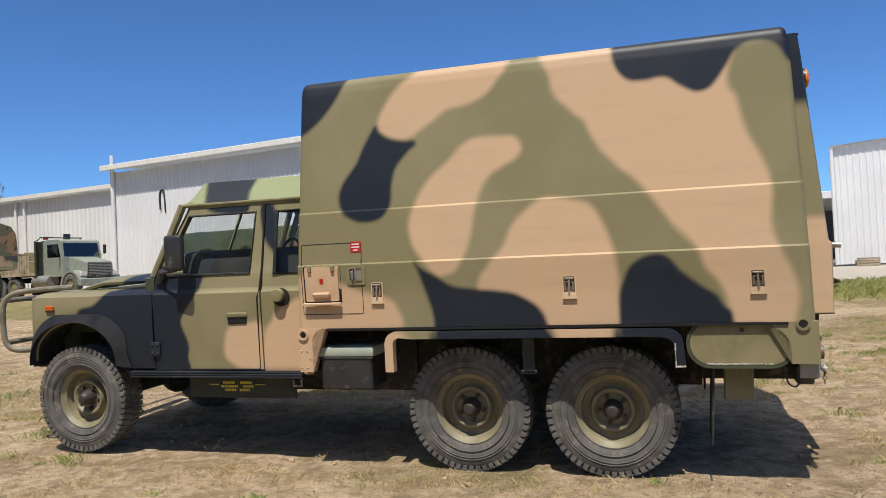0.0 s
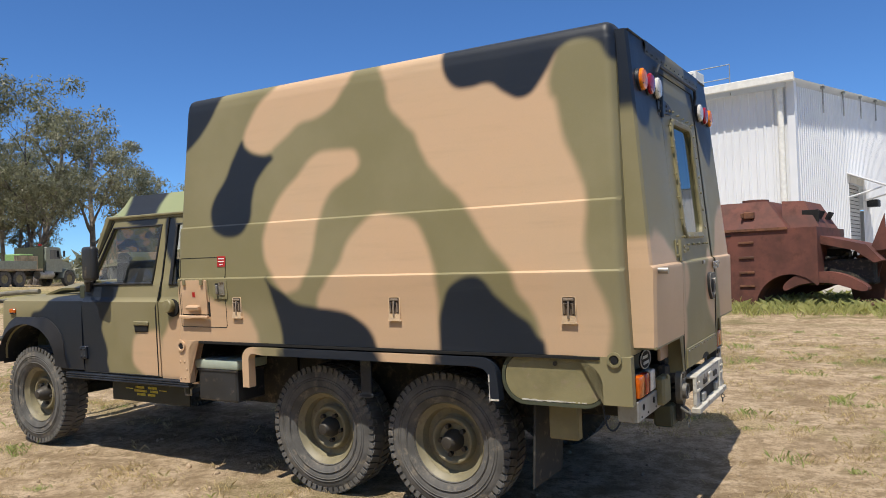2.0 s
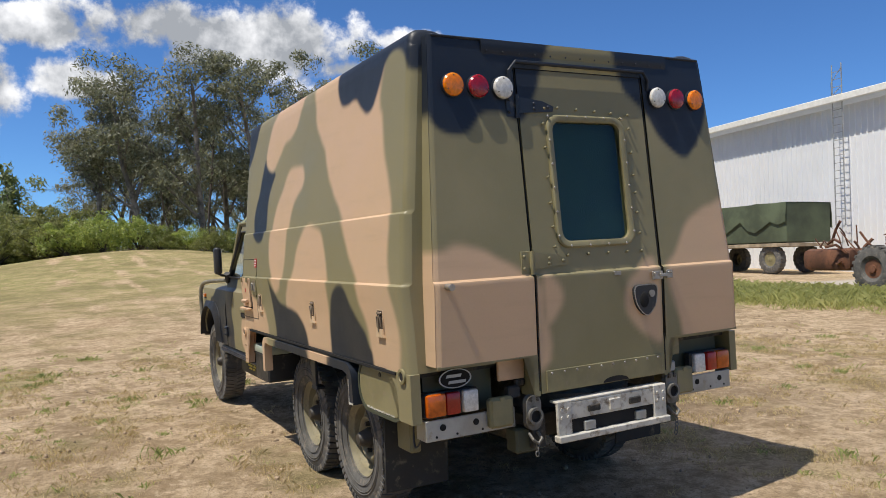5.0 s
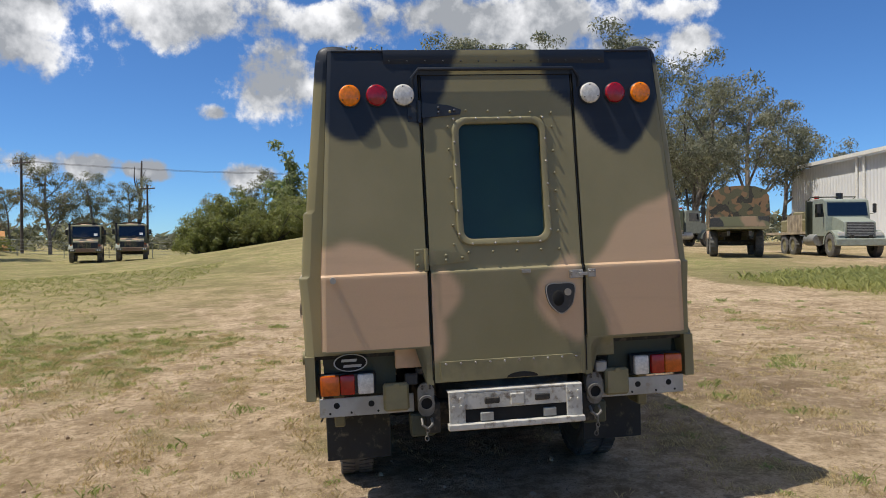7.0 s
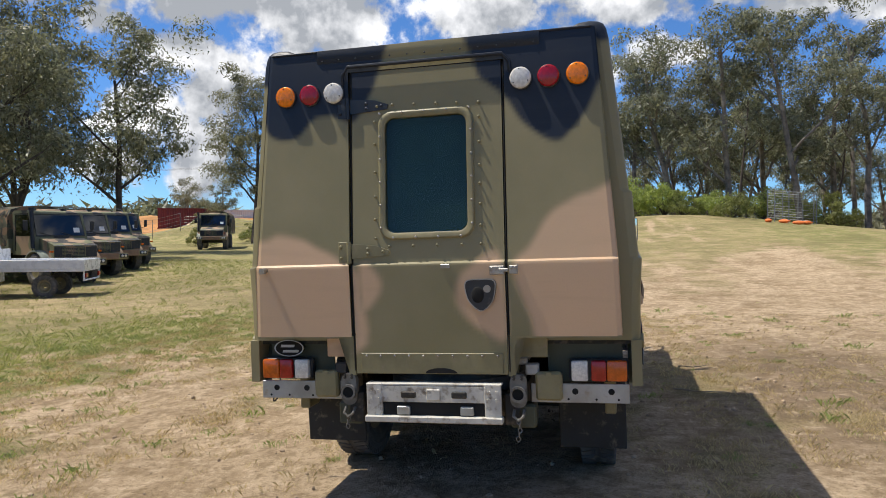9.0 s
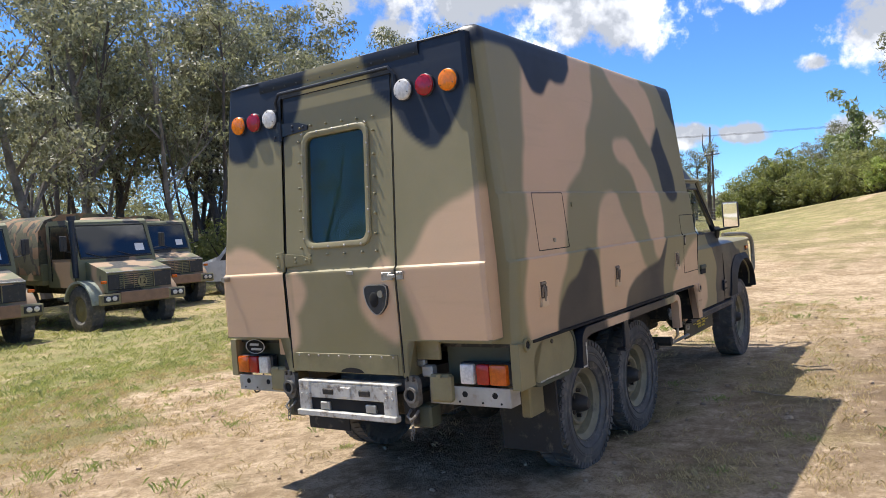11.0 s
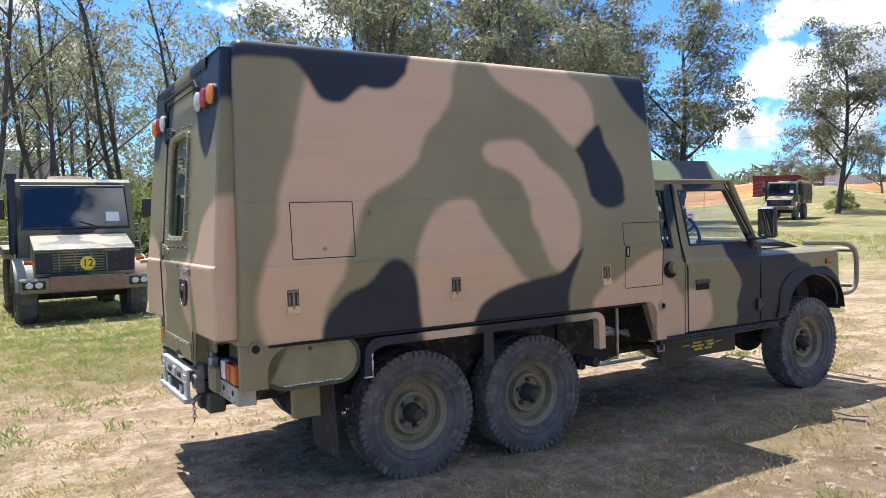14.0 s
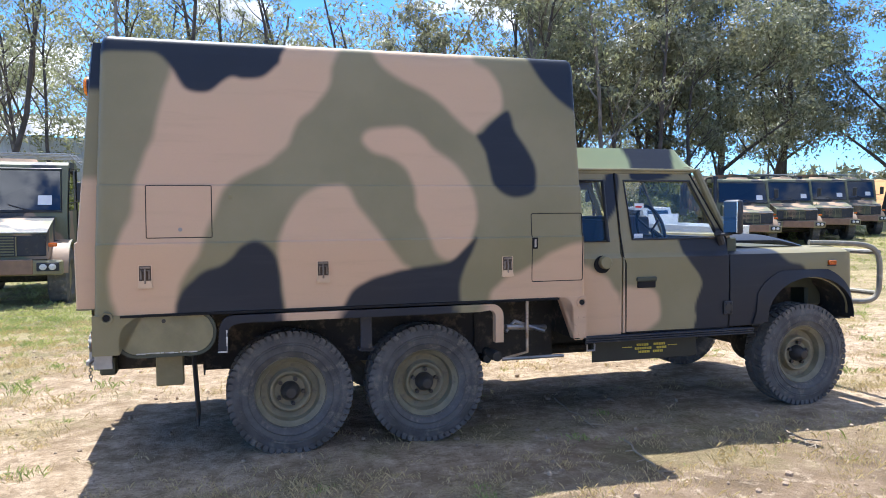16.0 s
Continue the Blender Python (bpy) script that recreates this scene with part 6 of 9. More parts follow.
M_SAFETY = plain("safety_yellow", (0.65, 0.42, 0.03), 0.5, vary=0.12)
M_SIGN = plain("disc_yellow", (0.75, 0.60, 0.05), 0.5, vary=0.05)
M_PALEGREEN = plain("faded_grey_green_paint", (0.27, 0.30, 0.25), 0.5, vary=0.12, dirt=(0.2, 0.17, 0.12), dirt_amount=0.3)
M_WOOD = plain("weathered_timber", (0.36, 0.29, 0.20), 0.85, vary=0.35, scale=2.0)
M_TARP = plain("green_tarpaulin", (0.075, 0.095, 0.055), 0.8, vary=0.35, scale=1.2)
M_MAROON = plain("maroon_container_paint", (0.16, 0.025, 0.03), 0.55, vary=0.2, scale=0.6)
M_EARTH = plain("ochre_earth", (0.46, 0.24, 0.10), 0.95, vary=0.25, scale=0.25, bump=0.6, spec=0.1)
M_ORANGE = plain("orange_bag", (0.75, 0.18, 0.04), 0.7, vary=0.2)
M_WHITECAR = plain("white_car_paint", (0.72, 0.73, 0.74), 0.3, vary=0.05)
M_LIMETARP = plain("lime_tarpaulin", (0.20, 0.33, 0.12), 0.6, vary=0.15)
M_SCREEN = glass("truck_screen", (0.10, 0.13, 0.16), 0.88)


def blotch_paint(name, green, tan, black, scale=0.9, rough=0.6):
    m, nt, b = material(name)
    one, two = n_noise(nt, scale, 1.5, 0.4), n_noise(nt, scale * 1.3, 1.5, 0.4, stretch=(1.0, 1.4, 0.8))
    fine = n_noise(nt, 30.0, 5.0)
    c = n_mix(nt, n_range(nt, one, 0.5, 0.54), green, tan)
    c = n_mix(nt, n_range(nt, two, 0.56, 0.585), c, black)
    c = n_mix(nt, n_range(nt, fine, 0.4, 0.75, 0.0, 0.25), c, (0.24, 0.2, 0.14))
    nt.links.new(c, b.inputs["Base Color"])
    b.inputs["Roughness"].default_value = rough
    return m


M_ARMY = blotch_paint("parked_truck_camouflage", (0.15, 0.155, 0.085), (0.34, 0.235, 0.15), (0.03, 0.033, 0.036))
M_CANVAS = blotch_paint("camouflage_canvas", (0.085, 0.085, 0.05), (0.20, 0.12, 0.065), (0.03, 0.03, 0.026), 2.6, 0.9)


# ---- warehouses ----
def ribbed(bm, p0, p1, z0, top, pitch=0.30, depth=0.035, out=(0, -1)):
    """A ribbed metal sheet from p0 to p1 with real folds; top is a height or a function of the share along."""
    p0, p1 = Vector(p0), Vector(p1)
    d = p1 - p0
    n = max(2, int(d.length / pitch))
    o = Vector(out)
    line = []
    for k in range(n):
        for f, h in ((0.0, 0.0), (0.60, 0.0), (0.68, 1.0), (0.92, 1.0)):
            line.append(((k + f) / n, h * depth))
    line.append((1.0, 0.0))
    prev = None
    for t, h in line:
        q = p0 + d * t + o * h
        zt = top(t) if callable(top) else top
        pair = (bm.verts.new((q.x, q.y, z0)), bm.verts.new((q.x, q.y, zt)))
        if prev:
            bm.faces.new((prev[0], pair[0], pair[1], prev[1]))
        prev = pair
    return bm


AX, AY = Vector((0.987, -0.161)), Vector((0.161, 0.987))  # along the long wall, and away from the yard
CORNER = Vector((-0.84, 26.03))
LONG, DEEP, EAVE, RIDGE = 30.75, 84.0, 8.09, 12.5
hall = thing("warehouse", "long white ribbed-metal warehouse with a low gable roof", "warehouse", m=Matrix())


def P(a, b):
    """A point a metres to the west of the corner along the long wall, b metres behind it."""
    return CORNER - AX * a + AY * b


bm = bmesh.new()
ribbed(bm, P(LONG, 0), P(0, 0), 0.2, EAVE - 0.25, out=-AY)
part("long_wall", bm, M_SHEET, hall, "white ribbed wall sheeting")


def gable_top(t):
    return EAVE - 0.2 + (RIDGE - EAVE) * (1 - abs(2 * t - 1))


door_a, door_b = 8.6 / DEEP, 11.6 / DEEP
bm = bmesh.new()
ribbed(bm, P(0, 0), P(0, 8.6), 0.2, lambda t: gable_top(t * door_a), out=AX)
ribbed(bm, P(0, 8.6), P(0, 11.6), 4.9, lambda t: gable_top(door_a + t * (door_b - door_a)), out=AX)
ribbed(bm, P(0, 11.6), P(0, 42.5), 0.2, lambda t: gable_top(door_b + t * (42.5 / DEEP - door_b)), out=AX)
ribbed(bm, P(0, 42.5), P(0, DEEP), 0.2, lambda t: gable_top(42.5 / DEEP + t * (1 - 42.5 / DEEP)), out=AX)
part("gable_wall", bm, M_SHEET, hall, "white ribbed gable wall")
bm = bmesh.new()
a, b, c, d = P(LONG, DEEP), P(LONG, 0), P(0, DEEP), P(0, 0)
for p, q in ((a, b), (a, c)):
    vs = [bm.verts.new((p.x, p.y, 0.2)), bm.verts.new((q.x, q.y, 0.2)), bm.verts.new((q.x, q.y, EAVE - 0.2)), bm.verts.new((p.x, p.y, EAVE - 0.2))]
    bm.faces.new(vs)
part("back_wall", bm, M_SHEET, hall)
bm = bmesh.new()
lo = [P(LONG + 0.3, -0.55), P(-0.25, -0.55)]
mid = [P(LONG + 0.3, DEEP / 2), P(-0.25, DEEP / 2)]
hi = [P(LONG + 0.3, DEEP + 0.4), P(-0.25, DEEP + 0.4)]
v = [[bm.verts.new((p.x, p.y, z)) for p in row] for row, z in ((lo, EAVE - 0.05), (mid, RIDGE), (hi, EAVE - 0.05))]
for i in range(2):
    bm.faces.new((v[i][0], v[i][1], v[i + 1][1], v[i + 1][0]))
bmesh.ops.solidify(bm, geom=bm.faces[:], thickness=0.12)
part("roof", bm, M_ROOFSHEET, hall, "grey metal roof")
bm = bmesh.new()
p, q = P(LONG + 0.35, -0.62), P(-0.3, -0.62)
ang = math.degrees(math.atan2(AX.y, AX.x))
box(bm, (*(p + q) / 2, EAVE - 0.02), ((q - p).length, 0.16, 0.30), (0, 0, ang), bevel=0.02)
part("gutter", bm, M_TRIMW, hall, "cream eave gutter")
bm = bmesh.new()
for a, z0 in ((0.35, 0.4),):
    p = P(a, -0.12)
    cyl(bm, (p.x, p.y, z0), (p.x, p.y, EAVE - 0.25), 0.12, seg=12)
part("downpipe", bm, M_TRIMW, hall, "cream downpipe")
bm = bmesh.new()
p = P(LONG - 0.05, -0.15)
cyl(bm, (p.x, p.y, 0.4), (p.x, p.y, EAVE + 0.75), 0.12, seg=12)
part("downpipe", bm, M_SHEET, hall)
bm = bmesh.new()
p = P(0, 0) + AX * 0.02
box(bm, (p.x, p.y, 4.1), (0.28, 0.28, 7.8), (0, 0, ang), bevel=0.01)
part("corner_flashing", bm, M_SHEET, hall)
for k in range(11):
    b = 4.2 + k * 3.6
    p = P(-0.12, b)
    z = gable_top(b / DEEP)
    bm = bmesh.new()
    tube(bm, [(p.x, p.y, z - 0.9), (p.x, p.y, z + 0.1)], 0.035, 6)
    cyl(bm, (p.x, p.y, z + 0.1), (p.x, p.y, z + 0.28), 0.10, 0.06, seg=10)
    part("roof_stay", bm, M_GALV, hall)
# side door under a tilted awning
p = P(-0.10, 10.1)
bm = bmesh.new()
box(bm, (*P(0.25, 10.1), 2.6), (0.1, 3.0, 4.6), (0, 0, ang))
ob = part("roller_door", bm, M_SHADEWALL, hall, "grey roller door, its backing coloured shade-dark")
for k in range(24):
    bm = bmesh.new()
    box(bm, (*P(0.18, 10.1), 0.55 + k * 0.185), (0.05, 2.95, 0.15), (0, 0, ang), bevel=0.02)
    part("slat", bm, M_ROOFSHEET, ob)
bm = bmesh.new()
box(bm, (*P(-0.8, 10.1), 4.95), (1.8, 3.6, 0.06), (0, 24, ang), bevel=0.01)
for b in (8.5, 11.7):
    tube(bm, [(*P(-0.05, b), 4.2), (*P(-1.35, b), 4.55)], 0.04, 6)
part("awning", bm, M_SHEET, hall, "tilted white door awning")
bm = bmesh.new()
box(bm, (*P(-0.3, 12.4), 4.1), (0.5, 0.6, 0.35), (0, 0, ang), bevel=0.03)
part("floodlight", bm, M_PLASTIC, hall)
COOL = 4.3
# cooler and rails on the roof, small fittings on the long wall
bm = bmesh.new()
box(bm, (*P(COOL, 1.2), EAVE + 0.8), (0.95, 0.95, 0.87), (0, 0, ang), bevel=0.03)
ob = part("roof_cooler", bm, M_TRIMW, hall, "square cream evaporative cooler on the roof")
for k in range(9):
    bm = bmesh.new()
    box(bm, (*P(COOL, 0.71), EAVE + 0.49 + 0.075 * k), (0.8, 0.03, 0.035), (30, 0, ang))
    part("louvre", bm, M_ROOFSHEET, ob)
bm = bmesh.new()
for z in (0.7, 1.25):
    tube(bm, [(*P(COOL - 1.8, 0.9), EAVE + z), (*P(COOL + 2.4, 0.9), EAVE + z)], 0.02, 6)
for a in (COOL - 1.8, COOL - 0.4, COOL + 1.0, COOL + 2.4):
    tube(bm, [(*P(a, 0.9), EAVE), (*P(a, 0.9), EAVE + 1.25)], 0.02, 6)
part("roof_rail", bm, M_GALV, hall)
bm = bmesh.new()
for z in np.arange(3.0, 9.6, 0.33):
    tube(bm, [(*P(15.3, -0.5), z), (*P(15.8, -0.5), z)], 0.014, 5)
for a in (15.3, 15.8):
    tube(bm, [(*P(a, -0.5), 2.6), (*P(a, -0.5), 9.6)], 0.025, 6)
tube(bm, [(*P(15.3, -0.5), 9.4), (*P(16.8, 0.5), 9.1), (*P(16.8, 0.5), 8.5), (*P(15.3, -0.5), 8.6)], 0.018, 5)
part("wall_ladder", bm, M_GALV, hall, "galvanised caged ladder to the roof")
bm = bmesh.new()
tube(bm, curve([(*P(27.0, -0.06), 5.4), (*P(27.0, -0.06), 6.3), (*P(26.7, -0.06), 6.4), (*P(26.6, -0.06), 5.2)], 4), 0.05, 6)
part("wall_cable", bm, M_PLASTIC, hall)
bm = bmesh.new()
box(bm, (*P(11.2, -0.06), 2.5), (0.75, 0.08, 0.62), (0, 0, ang), bevel=0.01)
ob = part("wall_window", bm, M_TRIMW, hall)
bm = bmesh.new()
box(bm, (*P(11.2, -0.11), 2.5), (0.62, 0.03, 0.48), (0, 0, ang))
part("window_pane", bm, M_SCREEN, ob)
# the big covered way beside the gable, with pallets and a bollard
way = thing("covered_way", "dark covered loading way with a white fascia", "loading bay", m=Matrix())
w0, w1 = P(-0.1, 42.5), P(-13.5, 44.0)
bm = bmesh.new()
box(bm, (*P(-7, 56), 6.2), (14, 28, 0.25), (0, 0, ang))
part("canopy_roof", bm, M_SHEET, way)
bm = bmesh.new()
box(bm, (*P(-7, 41.9), 6.15), (14.2, 0.2, 0.62), (0, 0, ang), bevel=0.02)
part("fascia", bm, M_SHEET, way)
# wall and posts under the canopy take the shade-darkened colour
bm = bmesh.new()
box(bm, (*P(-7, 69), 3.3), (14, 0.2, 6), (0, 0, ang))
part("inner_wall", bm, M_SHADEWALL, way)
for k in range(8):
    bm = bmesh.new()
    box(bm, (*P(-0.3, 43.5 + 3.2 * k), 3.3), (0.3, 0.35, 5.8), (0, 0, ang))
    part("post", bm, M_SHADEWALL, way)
bm = bmesh.new()
box(bm, (*P(-0.25, 42.4), 3.3), (0.35, 0.35, 5.6), (0, 0, ang))
part("white_post", bm, M_SHEET, way)
bollard = thing("bollard", "yellow steel bollard by the covered way", "bollard", m=Matrix.Translation((*P(-1.3, 41.8), 0.75)))
bm = bmesh.new()
cyl(bm, (0, 0, -0.3), (0, 0, 1.6), 0.14, seg=14)
ball(bm, (0, 0, 1.6), (0.14, 0.14, 0.1))
part("post", bm, M_SAFETY, bollard)
shed = thing("white_shed", "white ribbed-metal shed beside a stack of pallets", "shed", m=Matrix())
S0 = Vector((8.9, 41.8))
bm = bmesh.new()
ribbed(bm, S0, S0 + AX * 16, 0.5, lambda t: 7.15 + 0.9 * t, out=-AY, pitch=0.33)
part("front_wall", bm, M_SHEET, shed)
bm = bmesh.new()
ribbed(bm, S0 + AY * 18, S0, 0.5, 7.1, out=-AX)
part("side_wall", bm, M_SHEET, shed)
bm = bmesh.new()
vs = [bm.verts.new((*(S0 + AX * a + AY * b), 7.2 + 0.056 * a)) for a, b in ((-0.2, -0.3), (16.2, -0.3), (16.2, 18), (-0.2, 18))]
bm.faces.new(vs)
bmesh.ops.solidify(bm, geom=bm.faces[:], thickness=0.12)
part("roof", bm, M_ROOFSHEET, shed)
bm = bmesh.new()
cyl(bm, (*(S0 - AX * 0.15 - AY * 0.1), 0.5), (*(S0 - AX * 0.15 - AY * 0.1), 7.1), 0.11, seg=10)
part("downpipe", bm, M_SHEET, shed)


def plank(name, size):
    bm = bmesh.new()
    box(bm, (0, 0, 0), size)
    return mesh_of(name, bm, M_WOOD)


DECK, BEARER, FOOT = plank("deck_board", (0.11, 1.15, 0.022)), plank("bearer", (1.1, 0.09, 0.09)), plank("base_board", (0.11, 1.15, 0.02))
BOARDS = [("deck_board", DECK, (-0.5 + k * 0.167, 0, 0.130)) for k in range(7)]
BOARDS += [("bearer", BEARER, (0, y, 0.069)) for y in (-0.52, 0, 0.52)]
BOARDS += [("base_board", FOOT, (-0.5 + k * 0.5, 0, 0.012)) for k in range(3)]
for c, n in ((Vector((7.9, 44.5)), 21), (Vector((8.3, 46.0)), 26), (S0 + AX * 1.3 - AY * 1.2, 3)):
    for k in range(n):
        p = thing("pallet", "weathered timber pallet in a stack", "pallet", "stacked pallets", m=pose(
            c.x + random.uniform(-0.05, 0.05), c.y + random.uniform(-0.05, 0.05), gz(c.x, c.y) + 0.02 + k * 0.142, 0, 0, ang + random.uniform(-4, 4)))
        for name, me, at in BOARDS:
            o = new(name, me)
            o.parent = p
            o.location = at
# the lower hall further back
low = thing("warehouse", "lower white metal warehouse with twin downpipes", "warehouse", m=Matrix())
L0 = Vector((-57.6, 40.3))
bm = bmesh.new()
ribbed(bm, L0, L0 + AX * 27, 0.6, 7.75, pitch=0.45, depth=0.02, out=-AY)
part("long_wall", bm, M_SHEET, low)
bm = bmesh.new()
vs = [bm.verts.new((*(L0 + AX * a + AY * b), 7.95 + 0.09 * b)) for a, b in ((-0.3, -0.4), (27, -0.4), (27, 30), (-0.3, 30))]
bm.faces.new(vs)
bmesh.ops.solidify(bm, geom=bm.faces[:], thickness=0.12)
part("roof", bm, M_ROOFSHEET, low)
bm = bmesh.new()
box(bm, (*(L0 + AX * 13.5 - AY * 0.45), 7.95), (27.4, 0.15, 0.28), (0, 0, ang))
part("gutter", bm, M_TRIMW, low)
bm = bmesh.new()
ribbed(bm, L0 + AY * 30, L0, 0.6, 7.8, out=-AX)
part("end_wall", bm, M_SHEET, low)
for a in (11.2, 12.2):
    bm = bmesh.new()
    p = L0 + AX * a - AY * 0.12
    cyl(bm, (p.x, p.y, 0.8), (p.x, p.y, 7.8), 0.11, seg=10)
    part("downpipe", bm, M_TRIMW, low)


# ---- army trucks ----
def mirror_pair(bm, f):
    for s in (-1, 1):
        f(bm, s)


def big_tyre():
    bm = bmesh.new()
    lathe(bm, [(0.28, -0.12), (0.34, -0.17), (0.50, -0.175), (0.565, -0.14), (0.575, 0), (0.565, 0.14), (0.50, 0.175), (0.34, 0.17), (0.28, 0.12)], 80, close=True)
    # raised tread bars, staggered on the two shoulders
    for v in bm.verts:
        r, a = math.hypot(v.co.x, v.co.z), math.atan2(v.co.z, v.co.x)
        if r > 0.55:
            step = round(a / (2 * math.pi) * 80) + (2 if v.co.y > 0.01 else 0)
            if step % 4 < 2:
                v.co.x *= 1.045
                v.co.z *= 1.045
    return mesh_of("tyre", bm, M_RUBBER, 30)


def big_rim():
    bm = bmesh.new()
    lathe(bm, [(0.285, -0.12), (0.26, -0.09), (0.22, -0.05), (0.12, -0.06), (0.11, -0.12), (0.06, -0.14), (0.0001, -0.14)], 22)
    return mesh_of("rim", bm, M_GREEN, 30)


BIG_TYRE, BIG_RIM = big_tyre(), big_rim()


def add_wheels(root, spots):
    for x, y in spots:
        w = new("wheel", BIG_TYRE)
        w.parent = root
        w.matrix_basis = pose(x, y, 0.575, 0, 0, 90 if x > 0 else -90)
        r = new("rim", BIG_RIM)
        r.parent = w


def army_truck(load, label, disc=True, paint=None, disc_mat=None):
    """A short-nosed four-wheel army truck that faces +y, standing on its own origin."""
    paint = paint or M_ARMY
    t = thing("army_truck", label, "truck", "parked army trucks")
    add_wheels(t, [(0.93, 2.15), (-0.93, 2.15), (0.93, -1.10), (-0.93, -1.10)])
    bm = bmesh.new()
    prism(bm, [(0.55, 1.10), (0.55, 2.66), (0.68, 2.74), (1.58, 2.74), (1.70, 2.68), (2.03, 1.74), (2.03, 1.10)], -1.02, 1.02, "x")
    part("cab", bm, paint, t, "camouflage steel cab")
    bm = bmesh.new()
    prism(bm, [(2.02, 1.70), (2.10, 1.71), (2.92, 1.49), (2.985, 1.43), (2.985, 0.98), (2.02, 0.98)], -0.83, 0.83, "x")
    bonnet = part("bonnet", bm, paint, t)
    bm = bmesh.new()
    box(bm, (0, 2.99, 1.22), (1.62, 0.03, 0.36), bevel=0.01)
    grille = part("grille", bm, M_BLACK, t, "black slatted grille")
    for k in range(7):
        bm = bmesh.new()
        box(bm, (0.12, 3.012, 1.07 + k * 0.05), (0.85, 0.02, 0.022))
        part("slat", bm, paint, grille)
    for x in (-0.34, -0.08, 0.18, 0.44):
        bm = bmesh.new()
        box(bm, (x, 3.02, 1.22), (0.018, 0.02, 0.34))
        part("bar", bm, M_GREEN, grille)
    bm = bmesh.new()
    box(bm, (0, 2.99, 1.455), (1.66, 0.05, 0.03), bevel=0.008)
    part("bonnet_lip", bm, M_GALV, t)
    bm = bmesh.new()
    box(bm, (0, 3.10, 0.84), (2.18, 0.16, 0.26), bevel=0.025)
    part("bumper", bm, M_GREEN, t)
    bm = bmesh.new()
    box(bm, (0, 3.17, 0.86), (1.25, 0.05, 0.27), bevel=0.015)
    part("bumper_plate", bm, plain("brown_plate", (0.23, 0.14, 0.09), 0.6, vary=0.15), t)
    for s in (-1, 1):
        bm = bmesh.new()
        box(bm, (s * 0.86, 3.185, 0.86), (0.36, 0.03, 0.15), bevel=0.012)
        hl = part("headlight_box", bm, M_BLACK, t)
        for dx in (-0.075, 0.075):
            bm = bmesh.new()
            ball(bm, (s * 0.86 + dx, 3.20, 0.86), (0.062, 0.02, 0.055), 14, 8)
            part("headlight", bm, M_CLEAR, hl, "round clear headlight")
        bm = bmesh.new()
        box(bm, (s * 0.92, 3.0, 1.24), (0.14, 0.05, 0.07), bevel=0.012)
        part("indicator", bm, M_TAILAMBER, t)
        # arched mudguards, doors, mirrors, steps
        arcp = [(2.15 + 0.70 * math.cos(a), 0.62 + 0.66 * math.sin(a)) for a in np.linspace(0.15, 2.9, 12)]
        bm = bmesh.new()
        prev = None
        for p, q in zip(arcp, [(2.15 + 0.66 * math.cos(a), 0.62 + 0.61 * math.sin(a)) for a in np.linspace(0.15, 2.9, 12)]):
            row = [bm.verts.new((s * x, *c)) for x, c in ((0.78, p), (1.13, p), (1.13, q), (0.78, q))]
            if prev:
                for k in range(4):
                    bm.faces.new((prev[k], row[k], row[(k + 1) % 4], prev[(k + 1) % 4]))
            prev = row
        bmesh.ops.recalc_face_normals(bm, faces=bm.faces)
        part("mudguard", bm, M_PALEGREEN if s > 0 else paint, t)
        bm = bmesh.new()
        bm.faces.new([bm.verts.new((s * 1.026, y, z)) for y, z in ((0.80, 1.80), (1.86, 1.80), (1.60, 2.58), (0.80, 2.58))])
        part("side_window", bm, M_SCREEN, t)
        bm = bmesh.new()
        tube(bm, [(s * 1.03, 0.76, 1.25), (s * 1.03, 0.76, 2.62), (s * 1.03, 1.62, 2.62), (s * 1.03, 1.93, 1.80), (s * 1.03, 1.93, 1.25)], 0.012, 5)
        part("door_gap", bm, M_GAP, t)
        bm = bmesh.new()
        tube(bm, [(s * 1.02, 1.88, 1.95), (s * 1.28, 1.96, 2.0), (s * 1.28, 1.96, 2.35)], 0.015, 6)
        arm = part("mirror_arm", bm, M_PLASTIC, t)
        bm = bmesh.new()
        box(bm, (s * 1.28, 1.94, 2.18), (0.17, 0.05, 0.36), bevel=0.015)
        part("mirror", bm, M_PLASTIC, arm)
        bm = bmesh.new()
        box(bm, (s * 0.96, 1.2, 0.82), (0.20, 0.42, 0.06), bevel=0.01)
        part("step", bm, M_BLACK, t)
    # windscreen: follows the slope of the cab front
    bm = bmesh.new()
    bm.faces.new([bm.verts.new((x, y + 0.012, z)) for x, y, z in ((-0.91, 1.998, 1.83), (0.91, 1.998, 1.83), (0.88, 1.739, 2.57), (-0.88, 1.739, 2.57))])
    ws = part("windscreen", bm, M_SCREEN, t, "dark windscreen")
    bm = bmesh.new()
    tube(bm, [(-0.93, 2.012, 1.80), (0.93, 2.012, 1.80), (0.90, 1.733, 2.60), (-0.90, 1.733, 2.60)], 0.022, 6, closed=True)
    part("screen_seal", bm, M_PLASTIC, ws)
    bm = bmesh.new()
    for x in (-0.45, 0.35):
        bm = bmesh.new()
        tube(bm, [(x, 2.04, 1.80), (x + 0.42, 1.985, 1.93)], 0.01, 5)
        part("wiper", bm, M_PLASTIC, ws)
    bm = bmesh.new()
    bm.faces.new([bm.verts.new((x, y + 0.017, z)) for x, y, z in ((-0.76, 1.965, 1.925), (-0.52, 1.965, 1.925), (-0.52, 1.902, 2.105), (-0.76, 1.902, 2.105))])
    part("paper_notice", bm, M_WHITE, ws, "white paper behind the glass")
    bm = bmesh.new()
